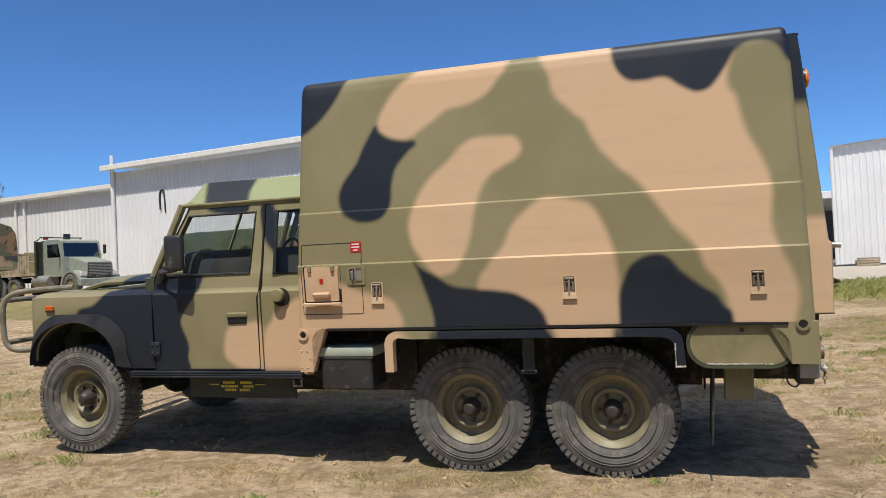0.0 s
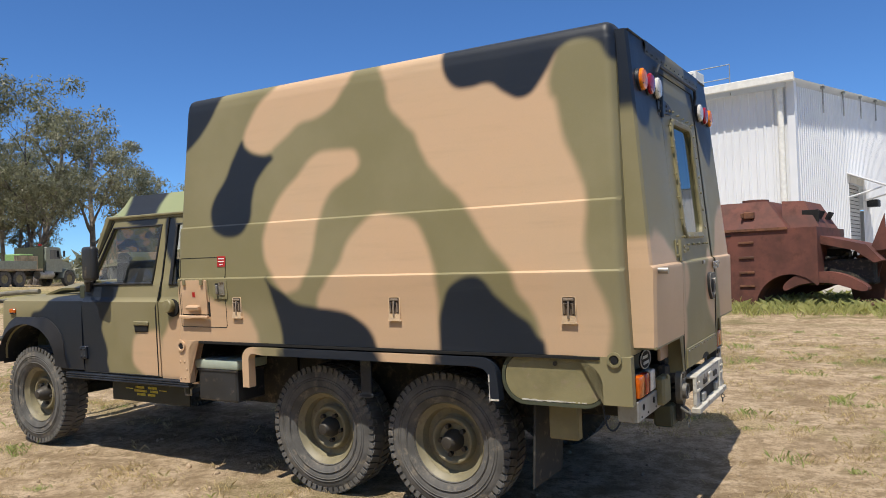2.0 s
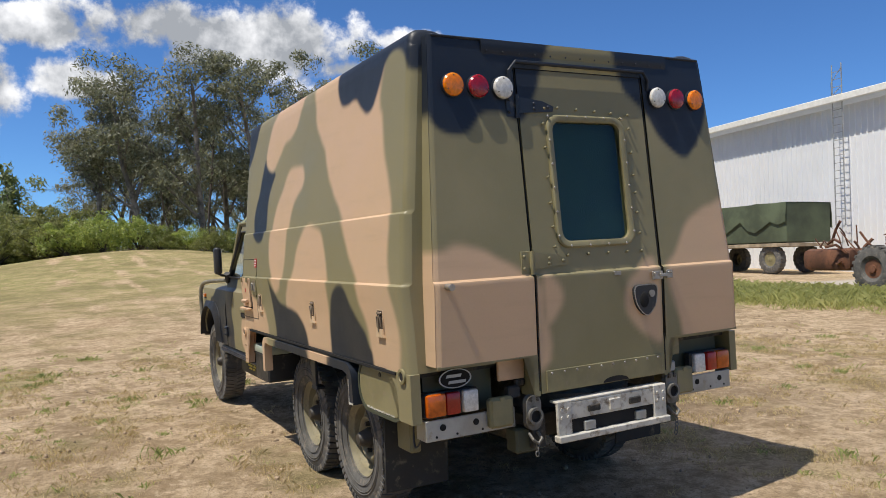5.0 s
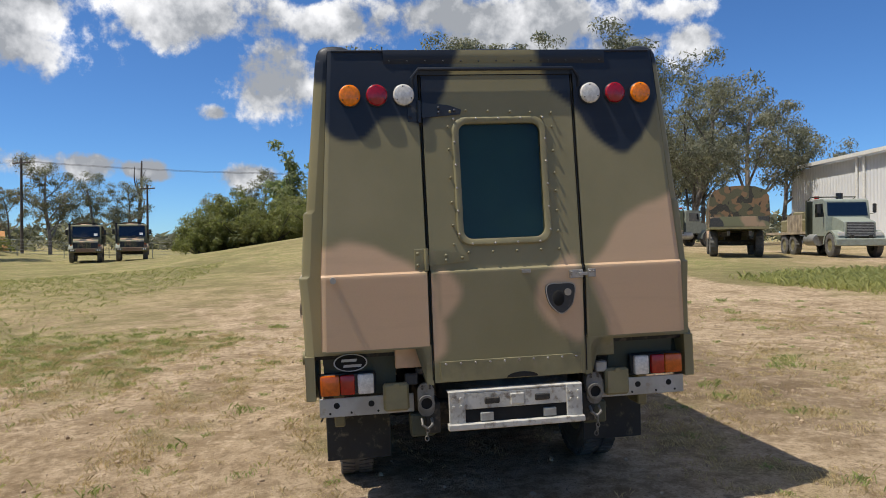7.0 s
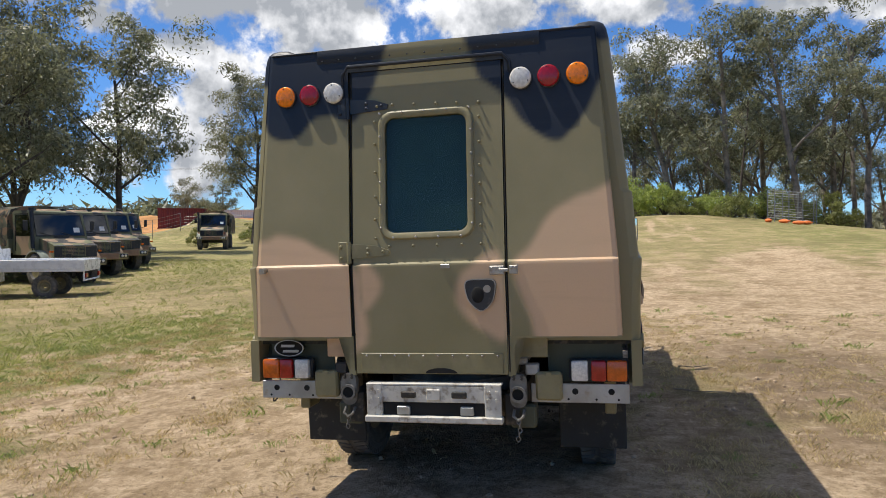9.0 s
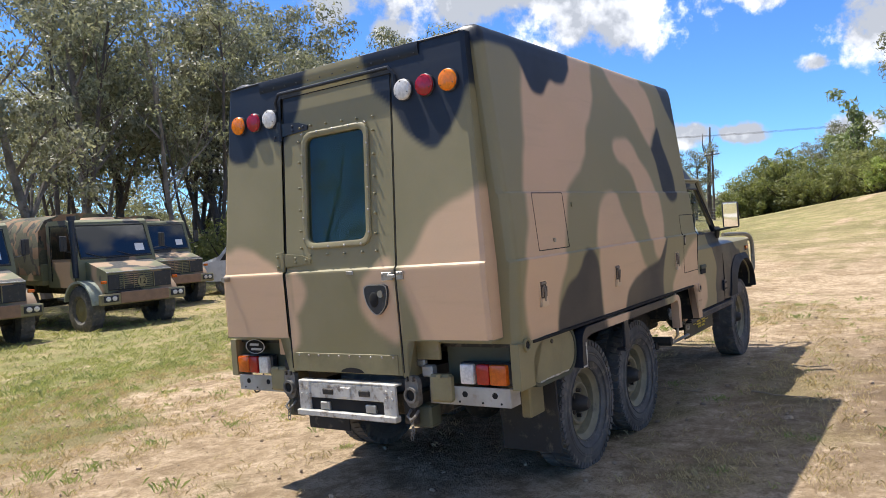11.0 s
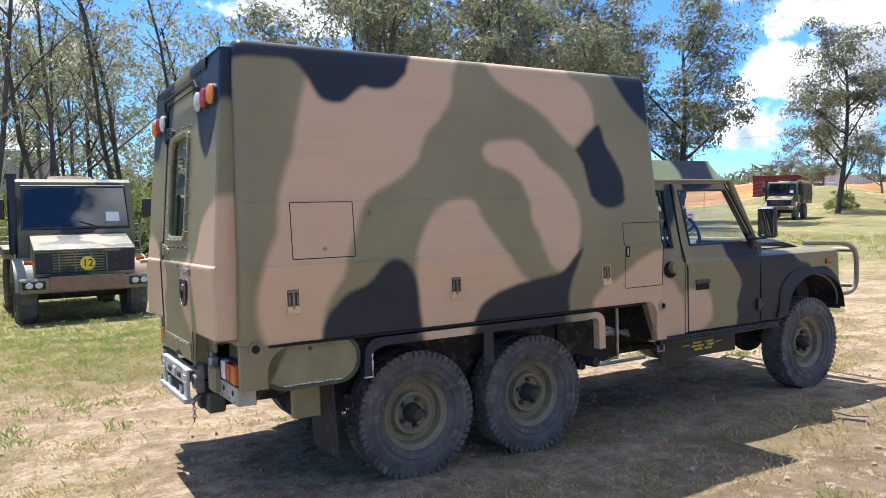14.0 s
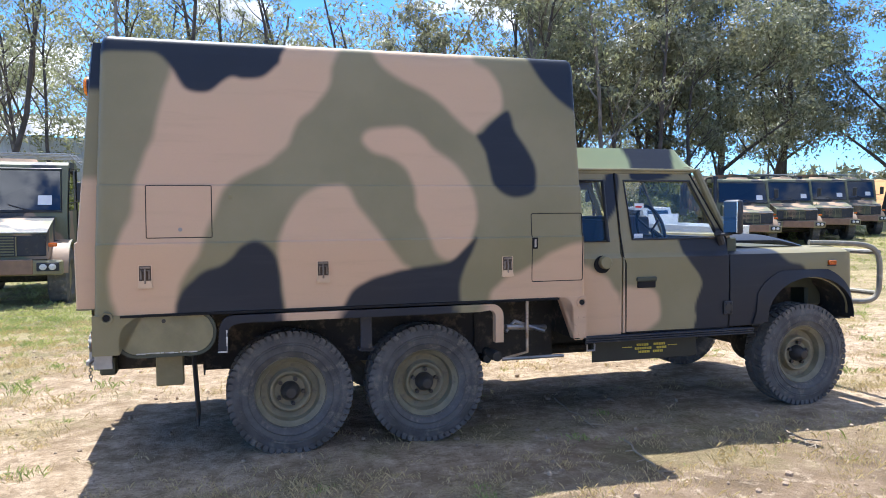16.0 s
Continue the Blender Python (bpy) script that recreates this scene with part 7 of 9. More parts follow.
    cyl(bm, (0.0, 1.15, 2.735), (0.0, 1.15, 2.80), 0.42, 0.38, seg=24)
    part("roof_hatch", bm, M_TAN, t, "round pale roof hatch")
    bm = bmesh.new()
    cyl(bm, (1.08, 2.05, 1.35), (1.08, 1.98, 2.72), 0.07, seg=12)
    cyl(bm, (1.08, 1.98, 2.72), (1.08, 1.98, 2.82), 0.10, seg=12)
    part("air_intake", bm, M_BLACK, t)
    if disc:
        bm = bmesh.new()
        cyl(bm, (-0.02, 3.03, 1.20), (-0.02, 3.05, 1.20), 0.125, seg=24)
        d = part("number_disc", bm, disc_mat or M_GREEN, t, "round disc with the number 12")
        txt = bpy.data.curves.new("number", "FONT")
        txt.body, txt.size, txt.align_x, txt.align_y, txt.extrude = "12", 0.19, "CENTER", "CENTER", 0.002
        txt.materials.append(M_GAP)
        tx = new("number", txt)
        dg = bpy.context.evaluated_depsgraph_get()
        me = bpy.data.meshes.new_from_object(tx.evaluated_get(dg))
        bpy.data.objects.remove(tx)
        n = new("number", me)
        n.parent = d
        n.matrix_basis = pose(-0.02, 3.054, 1.20, 90, 0, 180)
    bm = bmesh.new()
    for s in (-1, 1):
        box(bm, (s * 0.42, -0.3, 0.98), (0.10, 6.2, 0.20))
    for y in (2.15, -1.10):
        cyl(bm, (-0.8, y, 0.60), (0.8, y, 0.60), 0.11, seg=12)
    box(bm, (0, 1.3, 0.85), (0.7, 1.4, 0.4))
    part("chassis", bm, M_CHASSIS, t)
    # bed and what it carries
    bm = bmesh.new()
    box(bm, (0, -1.35, 1.22), (2.3, 3.7, 0.12), bevel=0.01)
    bed = part("bed", bm, M_GREEN if load != "planks" else M_WOOD, t)
    for c, sz in (((1.14, -1.35, 1.48), (0.05, 3.7, 0.42)), ((-1.14, -1.35, 1.48), (0.05, 3.7, 0.42)), ((0, 0.48, 1.48), (2.3, 0.05, 0.42)), ((0, -3.18, 1.48), (2.3, 0.05, 0.42))):
        if load == "planks":
            c, sz = (c[0], c[1], 1.30), (sz[0], sz[1], 0.12)
        bm = bmesh.new()
        box(bm, c, sz, bevel=0.01)
        part("drop_side", bm, paint, bed)
    if load == "canvas":
        bm = bmesh.new()
        secs = []
        for k, y in enumerate(np.linspace(0.45, -3.2, 15)):
            sag = -0.035 * math.sin(k * math.pi / 3.5) ** 2 - 0.02 * (k % 2)
            prof = [(-1.17, 1.42), (-1.19, 1.9), (-1.16, 2.5), (-1.0, 2.78), (-0.6, 2.92 + sag), (0, 2.96 + sag), (0.6, 2.92 + sag), (1.0, 2.78), (1.16, 2.5), (1.19, 1.9), (1.17, 1.42)]
            secs.append([bm.verts.new((x + random.uniform(-0.015, 0.015), y, z + random.uniform(-0.012, 0.012))) for x, z in prof])
        for a, b in zip(secs[:-1], secs[1:]):
            for i in range(len(a) - 1):
                bm.faces.new((a[i], b[i], b[i + 1], a[i + 1]))
        bm.faces.new(secs[0])
        bm.faces.new(secs[-1][::-1])
        bmesh.ops.recalc_face_normals(bm, faces=bm.faces)
        part("canvas_cover", bm, M_CANVAS, t, "sagging camouflage canvas cover", 50)
    if load == "bows":
        for y in np.linspace(0.3, -3.1, 5):
            bm = bmesh.new()
            tube(bm, [(-1.12, y, 1.5), (-1.12, y, 2.65), (-0.85, y, 2.95), (0.85, y, 2.95), (1.12, y, 2.65), (1.12, y, 1.5)], 0.022, 6)
            part("bow", bm, M_GALV, t)
        for x, z in ((-1.0, 2.8), (0, 2.95), (1.0, 2.8), (-1.12, 2.2), (1.12, 2.2)):
            bm = bmesh.new()
            tube(bm, [(x, 0.3, z), (x, -3.1, z)], 0.018, 6)
            part("rail", bm, M_GALV, t)
    return t


def park(ob, x, y, heading):
    """Stands a truck on the ground; heading is the way it faces, in degrees from +x."""
    ob.matrix_world = pose(x, y, gz(x, y) - 0.02, 0, 0, heading - 90)


t_yellow = army_truck("planks", "camouflage army truck with a yellow number disc on grass", disc_mat=M_SIGN)
park(t_yellow, 0.85, -13.1, 92)
t_canvas = army_truck("canvas", "camouflage army truck with a canvas cover on grass", disc_mat=M_GREEN)
park(t_canvas, -3.2, -16.6, 85)
park(copy_thing(t_canvas, Matrix()), -6.6, -16.5, 87)
t_bows = army_truck("bows", "camouflage army truck with bare hoops over the bed", disc=False)
park(t_bows, 4.35, -12.1, 92)
t_plain = army_truck("canvas", "camouflage army truck with a sagging canvas cover", disc=False)
park(t_plain, -10.8, -20.5, 84)
for x, y, h, src in ((-19.8, -21.4, 70, t_plain), (-23.3, -23.0, 70, t_bows), (-26.2, -24.0, 68, t_plain), (-29.8, -26.0, 68, t_bows)):
    park(copy_thing(src, Matrix()), x, y, h)
for x, y, h in ((-49.0, -30.5, 24), (-56.5, -16.0, 13), (-55.5, -19.0, 14)):
    park(copy_thing(t_plain, Matrix()), x, y, h)
park(copy_thing(t_plain, Matrix()), -27.0, 17.3, 154)


# ---- pale green road truck with a flat bed ----
def road_truck(label):
    t = thing("road_truck", label, "truck")
    add_wheels(t, [(s * 0.98, y) for s in (-1, 1) for y in (3.3, -1.6, -2.9)])
    bm = bmesh.new()
    prism(bm, [(1.0, 1.05), (1.0, 2.75), (1.15, 2.88), (2.25, 2.88), (2.45, 2.78), (2.62, 1.98), (2.62, 1.05)], -1.05, 1.05, "x")
    part("cab", bm, M_PALEGREEN, t)
    bm = bmesh.new()
    prism(bm, [(2.6, 1.05), (2.6, 1.98), (3.3, 1.85), (3.9, 1.70), (3.97, 1.60), (3.97, 0.95), (2.6, 0.95)], -0.72, 0.72, "x")
    part("bonnet", bm, M_PALEGREEN, t)
    for s in (-1, 1):
        bm = bmesh.new()
        prism(bm, [(3.3 + 0.78 * math.cos(a), 0.62 + 0.70 * math.sin(a)) for a in np.linspace(0, math.pi, 12)] + [(3.3 + 0.64 * math.cos(a), 0.62 + 0.60 * math.sin(a)) for a in np.linspace(math.pi, 0, 12)], s * 0.70, s * 1.14, "x")
        part("mudguard", bm, M_PALEGREEN, t)
        bm = bmesh.new()
        bm.faces.new([bm.verts.new((s * 1.056, y, z)) for y, z in ((1.35, 2.0), (2.45, 2.0), (2.28, 2.66), (1.35, 2.66))])
        part("side_window", bm, M_SCREEN, t)
        bm = bmesh.new()
        box(bm, (s * 0.85, 3.98, 1.12), (0.34, 0.06, 0.20), bevel=0.02)
        part("headlight", bm, M_CLEAR, t)
        bm = bmesh.new()
        tube(bm, [(s * 1.05, 2.4, 2.1), (s * 1.32, 2.5, 2.15), (s * 1.32, 2.5, 2.6)], 0.02, 6)
        box(bm, (s * 1.32, 2.5, 2.4), (0.18, 0.06, 0.45), bevel=0.02)
        part("mirror", bm, M_PLASTIC, t)
        bm = bmesh.new()
        cyl(bm, (s * 0.95, 0.2, 0.85), (s * 0.95, 1.6, 0.85), 0.30, seg=18)
        part("fuel_tank", bm, M_GALV, t)
    bm = bmesh.new()
    bm.faces.new([bm.verts.new((x, y + 0.012, z)) for x, y, z in ((-0.95, 2.61, 2.03), (0.95, 2.61, 2.03), (0.92, 2.47, 2.70), (-0.92, 2.47, 2.70))])
    part("windscreen", bm, M_SCREEN, t)
    bm = bmesh.new()
    box(bm, (0, 4.0, 1.33), (1.25, 0.05, 0.70), bevel=0.02)
    gr = part("grille", bm, M_PLASTIC, t)
    for k in range(9):
        bm = bmesh.new()
        box(bm, (0, 4.035, 1.03 + k * 0.075), (1.2, 0.03, 0.035))
        part("slat", bm, M_GALV, gr)
    bm = bmesh.new()
    box(bm, (0, 4.15, 0.72), (2.4, 0.22, 0.36), bevel=0.04)
    part("bumper", bm, M_PALEGREEN, t)
    bm = bmesh.new()
    cyl(bm, (-0.35, 0.80, 1.2), (-0.35, 0.80, 3.0), 0.08, seg=12)
    cyl(bm, (-0.35, 0.80, 2.75), (-0.35, 0.80, 3.25), 0.17, seg=14)
    part("exhaust_stack", bm, M_BLACK, t)
    bm = bmesh.new()
    cyl(bm, (0.75, 0.75, 2.95), (0.75, 0.75, 3.1), 0.12, seg=14)
    part("beacon", bm, M_TAILRED, t)
    for x in np.linspace(-1.2, 1.2, 7):
        bm = bmesh.new()
        box(bm, (x, 0.57, 1.95), (0.07, 0.07, 1.9))
        part("headboard_post", bm, M_DARKGREEN, t)
    bm = bmesh.new()
    box(bm, (0, 0.52, 2.0), (2.45, 0.04, 1.7))
    tube(bm, [(-1.1, 0.55, 2.9), (-1.1, 0.9, 3.05), (1.1, 0.9, 3.05), (1.1, 0.55, 2.9)], 0.03, 6)
    part("headboard", bm, M_DARKGREEN, t)
    bm = bmesh.new()
    box(bm, (0, -2.6, 1.22), (2.45, 6.2, 0.14), bevel=0.01)
    part("flat_bed", bm, M_WOOD, t)
    bm = bmesh.new()
    for s in (-1, 1):
        box(bm, (s * 0.42, -0.4, 0.95), (0.12, 9.2, 0.26))
    part("chassis", bm, M_CHASSIS, t)
    for k in range(10):
        bm = bmesh.new()
        box(bm, (1.2, -0.1 - 0.22 * k, 1.75), (0.03, 0.17, 0.9))
        part("stake", bm, M_WOOD, t)
    return t


mack = road_truck("pale grey-green bonneted truck with a flat bed on concrete")
park(mack, -26.6, 21.6, -14)
mack.matrix_world = mack.matrix_world @ Matrix.Scale(0.87, 4)
far_truck = copy_thing(mack, Matrix())
park(tagged(far_truck, "pale green truck with a flat bed under trees"), -41.6, 20.9, 108)
far_truck.matrix_world = far_truck.matrix_world @ Matrix.Scale(0.82, 4)
bm = bmesh.new()
for z in (1.05, 1.75):
    box(bm, (0, -5.74, z), (2.45, 0.06, 0.10), bevel=0.01)
for x in (-1.18, -0.4, 0.4, 1.18):
    box(bm, (x, -5.74, 1.4), (0.09, 0.06, 0.70), bevel=0.01)
box(bm, (0, -5.74, 0.62), (2.3, 0.08, 0.30), bevel=0.01)
tail = part("tail_frame", bm, M_WHITECAR, far_truck, "white tail frame with amber lamps")
for x in (-0.95, 0.95):
    bm = bmesh.new()
    box(bm, (x, -5.79, 1.45), (0.26, 0.04, 0.36), bevel=0.01)
    part("tail_lamp", bm, M_TAILAMBER, tail)
for sx in (-1, 1):
    bm = bmesh.new()
    box(bm, (sx * 1.22, -2.9, 1.55), (0.05, 5.5, 0.55), bevel=0.01)
    part("drop_side", bm, M_PALEGREEN, far_truck)
bm = bmesh.new()
box(bm, (0, -0.4, 1.85), (1.3, 1.3, 1.0), bevel=0.06)
load = thing("tarpaulin_bale", "bright green covered load on a truck bed", "load", m=far_truck.matrix_world @ pose(0, 0, 0))
part("cover", bm, M_LIMETARP, load)
# boxes standing on its bed
for k, (dx, dz) in enumerate(((-5.0, 0.55), (-6.5, 0.5))):
    crate = thing("machine", "dull green engine pack on a truck bed", "engine")
    bm = bmesh.new()
    box(bm, (0, 0, 0.45), (1.2, 1.3, 0.6), bevel=0.05)
    box(bm, (0.2, 0, 0.95), (0.6, 0.8, 0.4), bevel=0.04)
    cyl(bm, (-0.3, -0.5, 0.5), (-0.3, 0.5, 0.5), 0.3, seg=14)
    part("engine_body", bm, M_GREEN, crate)
    p = mack.matrix_world @ Vector((0, -2.0 - 1.7 * k, 1.29))
    crate.matrix_world = pose(p.x, p.y, p.z - 0.15, 0, 0, 20)

# green covered trailer behind it
tr = thing("covered_trailer", "dark green box trailer under a torn tarpaulin", "trailer")
add_wheels(tr, [(s * 0.95, y) for s in (-1, 1) for y in (1.6, -2.2)])
bm = bmesh.new()
box(bm, (0, -0.4, 2.05), (2.4, 6.0, 1.6), bevel=0.03)
part("box_body", bm, M_TARP, tr)
bm = bmesh.new()
secs = []
for y in np.linspace(2.62, -3.4, 16):
    secs.append([bm.verts.new((x, y, z + random.uniform(-0.06, 0.03))) for x, z in ((-1.27, 1.7 + 0.5 * random.random()), (-1.26, 2.4), (-1.2, 2.85), (0, 2.9), (1.2, 2.85), (1.26, 2.4), (1.27, 1.7 + 0.5 * random.random()))])
for a, b in zip(secs[:-1], secs[1:]):
    for i in range(6):
        bm.faces.new((a[i], b[i], b[i + 1], a[i + 1]))
part("tarpaulin", bm, M_TARP, tr)
bm = bmesh.new()
box(bm, (0, -0.4, 1.15), (2.45, 6.2, 0.14), bevel=0.01)
part("bed", bm, M_WOOD, tr)
park(tr, -18.0, 25.0, -6)

# ---- white utility with a tray ----
ute = thing("utility_vehicle", "white utility with a drop-side tray parked on grass", "car")
for x in (-0.74, 0.74):
    for y in (1.55, -1.35):
        w = new("wheel", tyre0.data)
        w.parent = ute
        w.matrix_basis = pose(x, y, 0.36, 0, 0, 90 if x > 0 else -90) @ Matrix.Scale(0.9, 4)
        r = new("rim", rim0.data)
        r.parent = w
bm = bmesh.new()
prism(bm, [(0.35, 0.55), (0.35, 1.25), (0.5, 1.72), (1.35, 1.74), (1.85, 1.18), (2.75, 1.02), (2.85, 0.6), (2.8, 0.45), (0.35, 0.45)], -0.86, 0.86, "x")
part("cab", bm, M_WHITECAR, ute)
for s in (-1, 1):
    bm = bmesh.new()
    bm.faces.new([bm.verts.new((s * 0.866, y, z)) for y, z in ((0.55, 1.2), (1.65, 1.2), (1.3, 1.65), (0.58, 1.65))])
    part("side_window", bm, M_SCREEN, ute)
bm = bmesh.new()
bm.faces.new([bm.verts.new((x, 0.345 + (0.1 if z > 1.4 else 0), z)) for x, z in ((-0.7, 1.22), (0.7, 1.22), (0.62, 1.62), (-0.62, 1.62))])
part("rear_window", bm, M_SCREEN, ute)
bm = bmesh.new()
box(bm, (0, -1.15, 0.86), (1.85, 2.75, 0.08), bevel=0.01)
tray = part("tray", bm, M_WHITECAR, ute)
for c, sz in (((0.92, -1.15, 1.04), (0.03, 2.75, 0.28)), ((-0.92, -1.15, 1.04), (0.03, 2.75, 0.28)), ((0, -2.52, 1.04), (1.85, 0.03, 0.28)), ((0, 0.2, 1.2), (1.85, 0.04, 0.6))):
    bm = bmesh.new()
    box(bm, c, sz, bevel=0.006)
    part("drop_side", bm, M_WHITECAR, tray)
bm = bmesh.new()
tube(bm, [(-0.85, -2.5, 0.85), (-0.85, -2.5, 0.55), (0.85, -2.5, 0.55), (0.85, -2.5, 0.85)], 0.03, 6)
part("tail_frame", bm, M_WHITECAR, ute)
for s in (-1, 1):
    bm = bmesh.new()
    box(bm, (s * 0.72, -2.54, 0.7), (0.2, 0.05, 0.14), bevel=0.01)
    part("tail_lamp", bm, M_TAILRED, ute)
park(ute, -14.7, -17.8, -66)
ute.location.z += 0.02

# ---- rusty armoured hull and wreckage on the grass strip ----
hull = thing("armoured_hull", "stripped red-rusted armoured car hull on grass", "wreck")
bm = bmesh.new()
prism(bm, [(-2.2, -0.1), (-2.2, 1.45), (-1.9, 1.5), (2.72, 1.5), (2.72, 0.4)] + [(2.2 + 0.66 * math.cos(a), -0.1 + 0.70 * math.sin(a)) for a in np.linspace(0.75, 3.1, 14)], -1.1, 1.1, "y")
lowbox = part("lower_hull", bm, M_RUST, hull, "flat-sided red-rusted lower hull")
bm = bmesh.new()
v = [bm.verts.new(p) for p in ((-2.2, -1.12, 1.5), (2.2, -1.12, 1.5), (2.2, 1.12, 1.5), (-2.2, 1.12, 1.5), (-2.0, -0.78, 2.08), (1.75, -0.78, 2.08), (1.75, 0.78, 2.08), (-2.0, 0.78, 2.08))]
for f in ((0, 1, 5, 4), (1, 2, 6, 5), (2, 3, 7, 6), (3, 0, 4, 7), (4, 5, 6, 7)):
    bm.faces.new([v[i] for i in f])
part("upper_hull", bm, M_RUST, hull)
for s in (-1, 1):
    bm = bmesh.new()
    box(bm, (0.0, s * 1.125, 1.5), (4.4, 0.03, 0.05))
    part("hull_flange", bm, M_RUST2, hull)
    for x, r in ((-1.25, 0.58),):
        bm = bmesh.new()
        prism(bm, [(x + r * math.cos(a), -0.12 + r * 1.05 * math.sin(a)) for a in np.linspace(0, math.pi, 16)], s * 1.085, s * 1.107, "y")
        part("wheel_opening", bm, M_GAP, hull)
        bm = bmesh.new()
        tube(bm, [(x + (r + 0.02) * math.cos(a), s * 1.11, -0.12 + (r + 0.02) * 1.05 * math.sin(a)) for a in np.linspace(0, math.pi, 16)], 0.03, 6)
        part("arch_rim", bm, M_RUST2, hull)
    for z in (1.25, 0.95, 0.65, 0.38):
        bm = bmesh.new()
        box(bm, (1.40, s * 1.115, z), (0.30, 0.03, 0.045), bevel=0.006)
        part("rung", bm, M_RUST2, hull)
    for x in (-1.3, 0.25, 1.45):
        bm = bmesh.new()
        box(bm, (x, s * 1.0, 1.80), (0.20, 0.10, 0.14), bevel=0.015)
        box(bm, (x - 0.12, s * 1.03, 1.80), (0.05, 0.12, 0.1), bevel=0.01)
        ob = part("periscope", bm, M_RUST2, hull)
    bm = bmesh.new()
    tube(bm, [(0.35, s * 1.108, 0.35), (0.35, s * 1.108, 1.4), (1.1, s * 1.108, 1.4)], 0.012, 5)
    part("plate_seam", bm, M_GAP, hull)
for x, y in ((-1.6, -0.3), (0.7, 0.2), (1.4, -0.4)):
    bm = bmesh.new()
    cyl(bm, (x, y, 2.06), (x, y, 2.14), 0.26, seg=18)
    part("roof_hatch", bm, M_RUST, hull)
bm = bmesh.new()
box(bm, (-0.6, 0, 2.10), (1.2, 0.9, 0.08), bevel=0.02)
part("roof_plate", bm, M_RUST, hull)
# driver's box, nose plates, open engine bay
bm = bmesh.new()
v = [bm.verts.new(p) for p in ((2.05, -0.85, 1.5), (2.72, -0.75, 1.45), (2.72, 0.75, 1.45), (2.05, 0.85, 1.5), (2.0, -0.7, 2.06), (2.40, -0.62, 2.04), (2.40, 0.62, 2.04), (2.0, 0.7, 2.06))]
for f in ((0, 1, 5, 4), (1, 2, 6, 5), (2, 3, 7, 6), (4, 5, 6, 7)):
    bm.faces.new([v[i] for i in f])
part("driver_box", bm, M_RUST, hull)
for y in (-0.35, 0.35):
    bm = bmesh.new()
    box(bm, (2.60, y, 1.72), (0.02, 0.40, 0.26), (0, 28, 0))
    part("vision_port", bm, M_GAP, hull)
bm = bmesh.new()
box(bm, (2.52, -0.68, 1.73), (0.30, 0.02, 0.24), (0, 0, 8))
part("vision_port", bm, M_GAP, hull)
bm = bmesh.new()
prism(bm, [(2.3, 1.45), (3.5, 1.12), (3.75, 0.82), (3.62, 0.78), (3.3, 1.02), (2.3, 1.28)], -0.85, 0.85, "y")
part("nose_plate", bm, M_RUST, hull, "bent red nose plate")
bm = bmesh.new()
box(bm, (2.9, 0, 0.62), (1.4, 1.3, 0.5), bevel=0.04)
box(bm, (2.7, -0.1, 0.9), (0.7, 0.6, 0.35), bevel=0.05)
part("engine_remains", bm, M_CHASSIS, hull)
for k in range(6):
    bm = bmesh.new()
    tube(bm, [(2.2 + 0.2 * k, -0.8 + 0.3 * (k % 3), 0.9), (2.5 + 0.15 * k, -0.5, 0.75 + 0.05 * k), (2.9, 0.3, 0.6)], 0.03, 5)
    part("hose", bm, M_CHASSIS, hull)
bm = bmesh.new()
prism(bm, curve([(2.1, 0.42), (2.4, 0.60), (3.0, 0.62), (3.5, 0.38), (3.45, 0.26), (2.9, 0.42), (2.4, 0.40), (2.1, 0.28)], 4, True), -1.08, -0.75, "y")
part("torn_fender", bm, M_RUST, hull)
bm = bmesh.new()
prism(bm, [(3.3, 0.55), (3.75, 1.7), (3.78, 1.1), (3.6, 0.5)], -0.45, -0.40, "y")
part("door_plate", bm, M_RUST, hull)
hull.matrix_world = pose(-1.55, 12.95, gz(-1.5, 12.9) + 0.02, 0, 0, -9.3)

blade = thing("curved_blade", "curved rusty steel blade standing in grass", "scrap")
bm = bmesh.new()
secs = []
for k, h in enumerate(np.linspace(0, 1.05, 10)):
    w = 0.34 + 0.06 * math.sin(k * 0.5) - (0.05 if k > 8 else 0)
    secs.append([bm.verts.new((x * w * 2 - 0.05 * h, 0.16 * math.sin(h * 2.6) - 0.25 * h * h + 0.05 * abs(x), h + (0.05 * x if k == 9 else 0))) for x in np.linspace(-0.5, 0.5, 7)])
for a, b in zip(secs[:-1], secs[1:]):
    for i in range(6):
        bm.faces.new((a[i], a[i + 1], b[i + 1], b[i]))
bmesh.ops.solidify(bm, geom=bm.faces[:], thickness=0.03)
part("blade_plate", bm, M_RUST2, blade)
blade.matrix_world = pose(1.9, 12.0, gz(1.9, 12.0) + 0.03, 0, 0, 15)
scrap = thing("scrap_plate", "flat rusty plates lying on grass", "scrap")
bm = bmesh.new()
box(bm, (0, 0, 0.06), (1.3, 0.5, 0.05), (4, 6, 10), bevel=0.01)
box(bm, (0.7, 0.1, 0.16), (1.0, 0.6, 0.04), (-8, -14, -20), bevel=0.01)
part("plates", bm, M_RUST2, scrap)
scrap.matrix_world = pose(2.3, 11.75, gz(2.3, 11.7), 0, 0, 0)
beam = thing("timber_beam", "weathered timber beam lying on grass", "beam")
bm = bmesh.new()
box(bm, (0, 0, 0.1), (0.9, 0.16, 0.16), (0, 14, 50), bevel=0.01)
part("beam_body", bm, M_WOOD, beam)
beam.matrix_world = pose(3.2, 11.9, gz(3.2, 11.9), 0, 0, 0)
rail = thing("guard_rail", "yellow tubular guard rail on concrete", "rail")
bm = bmesh.new()
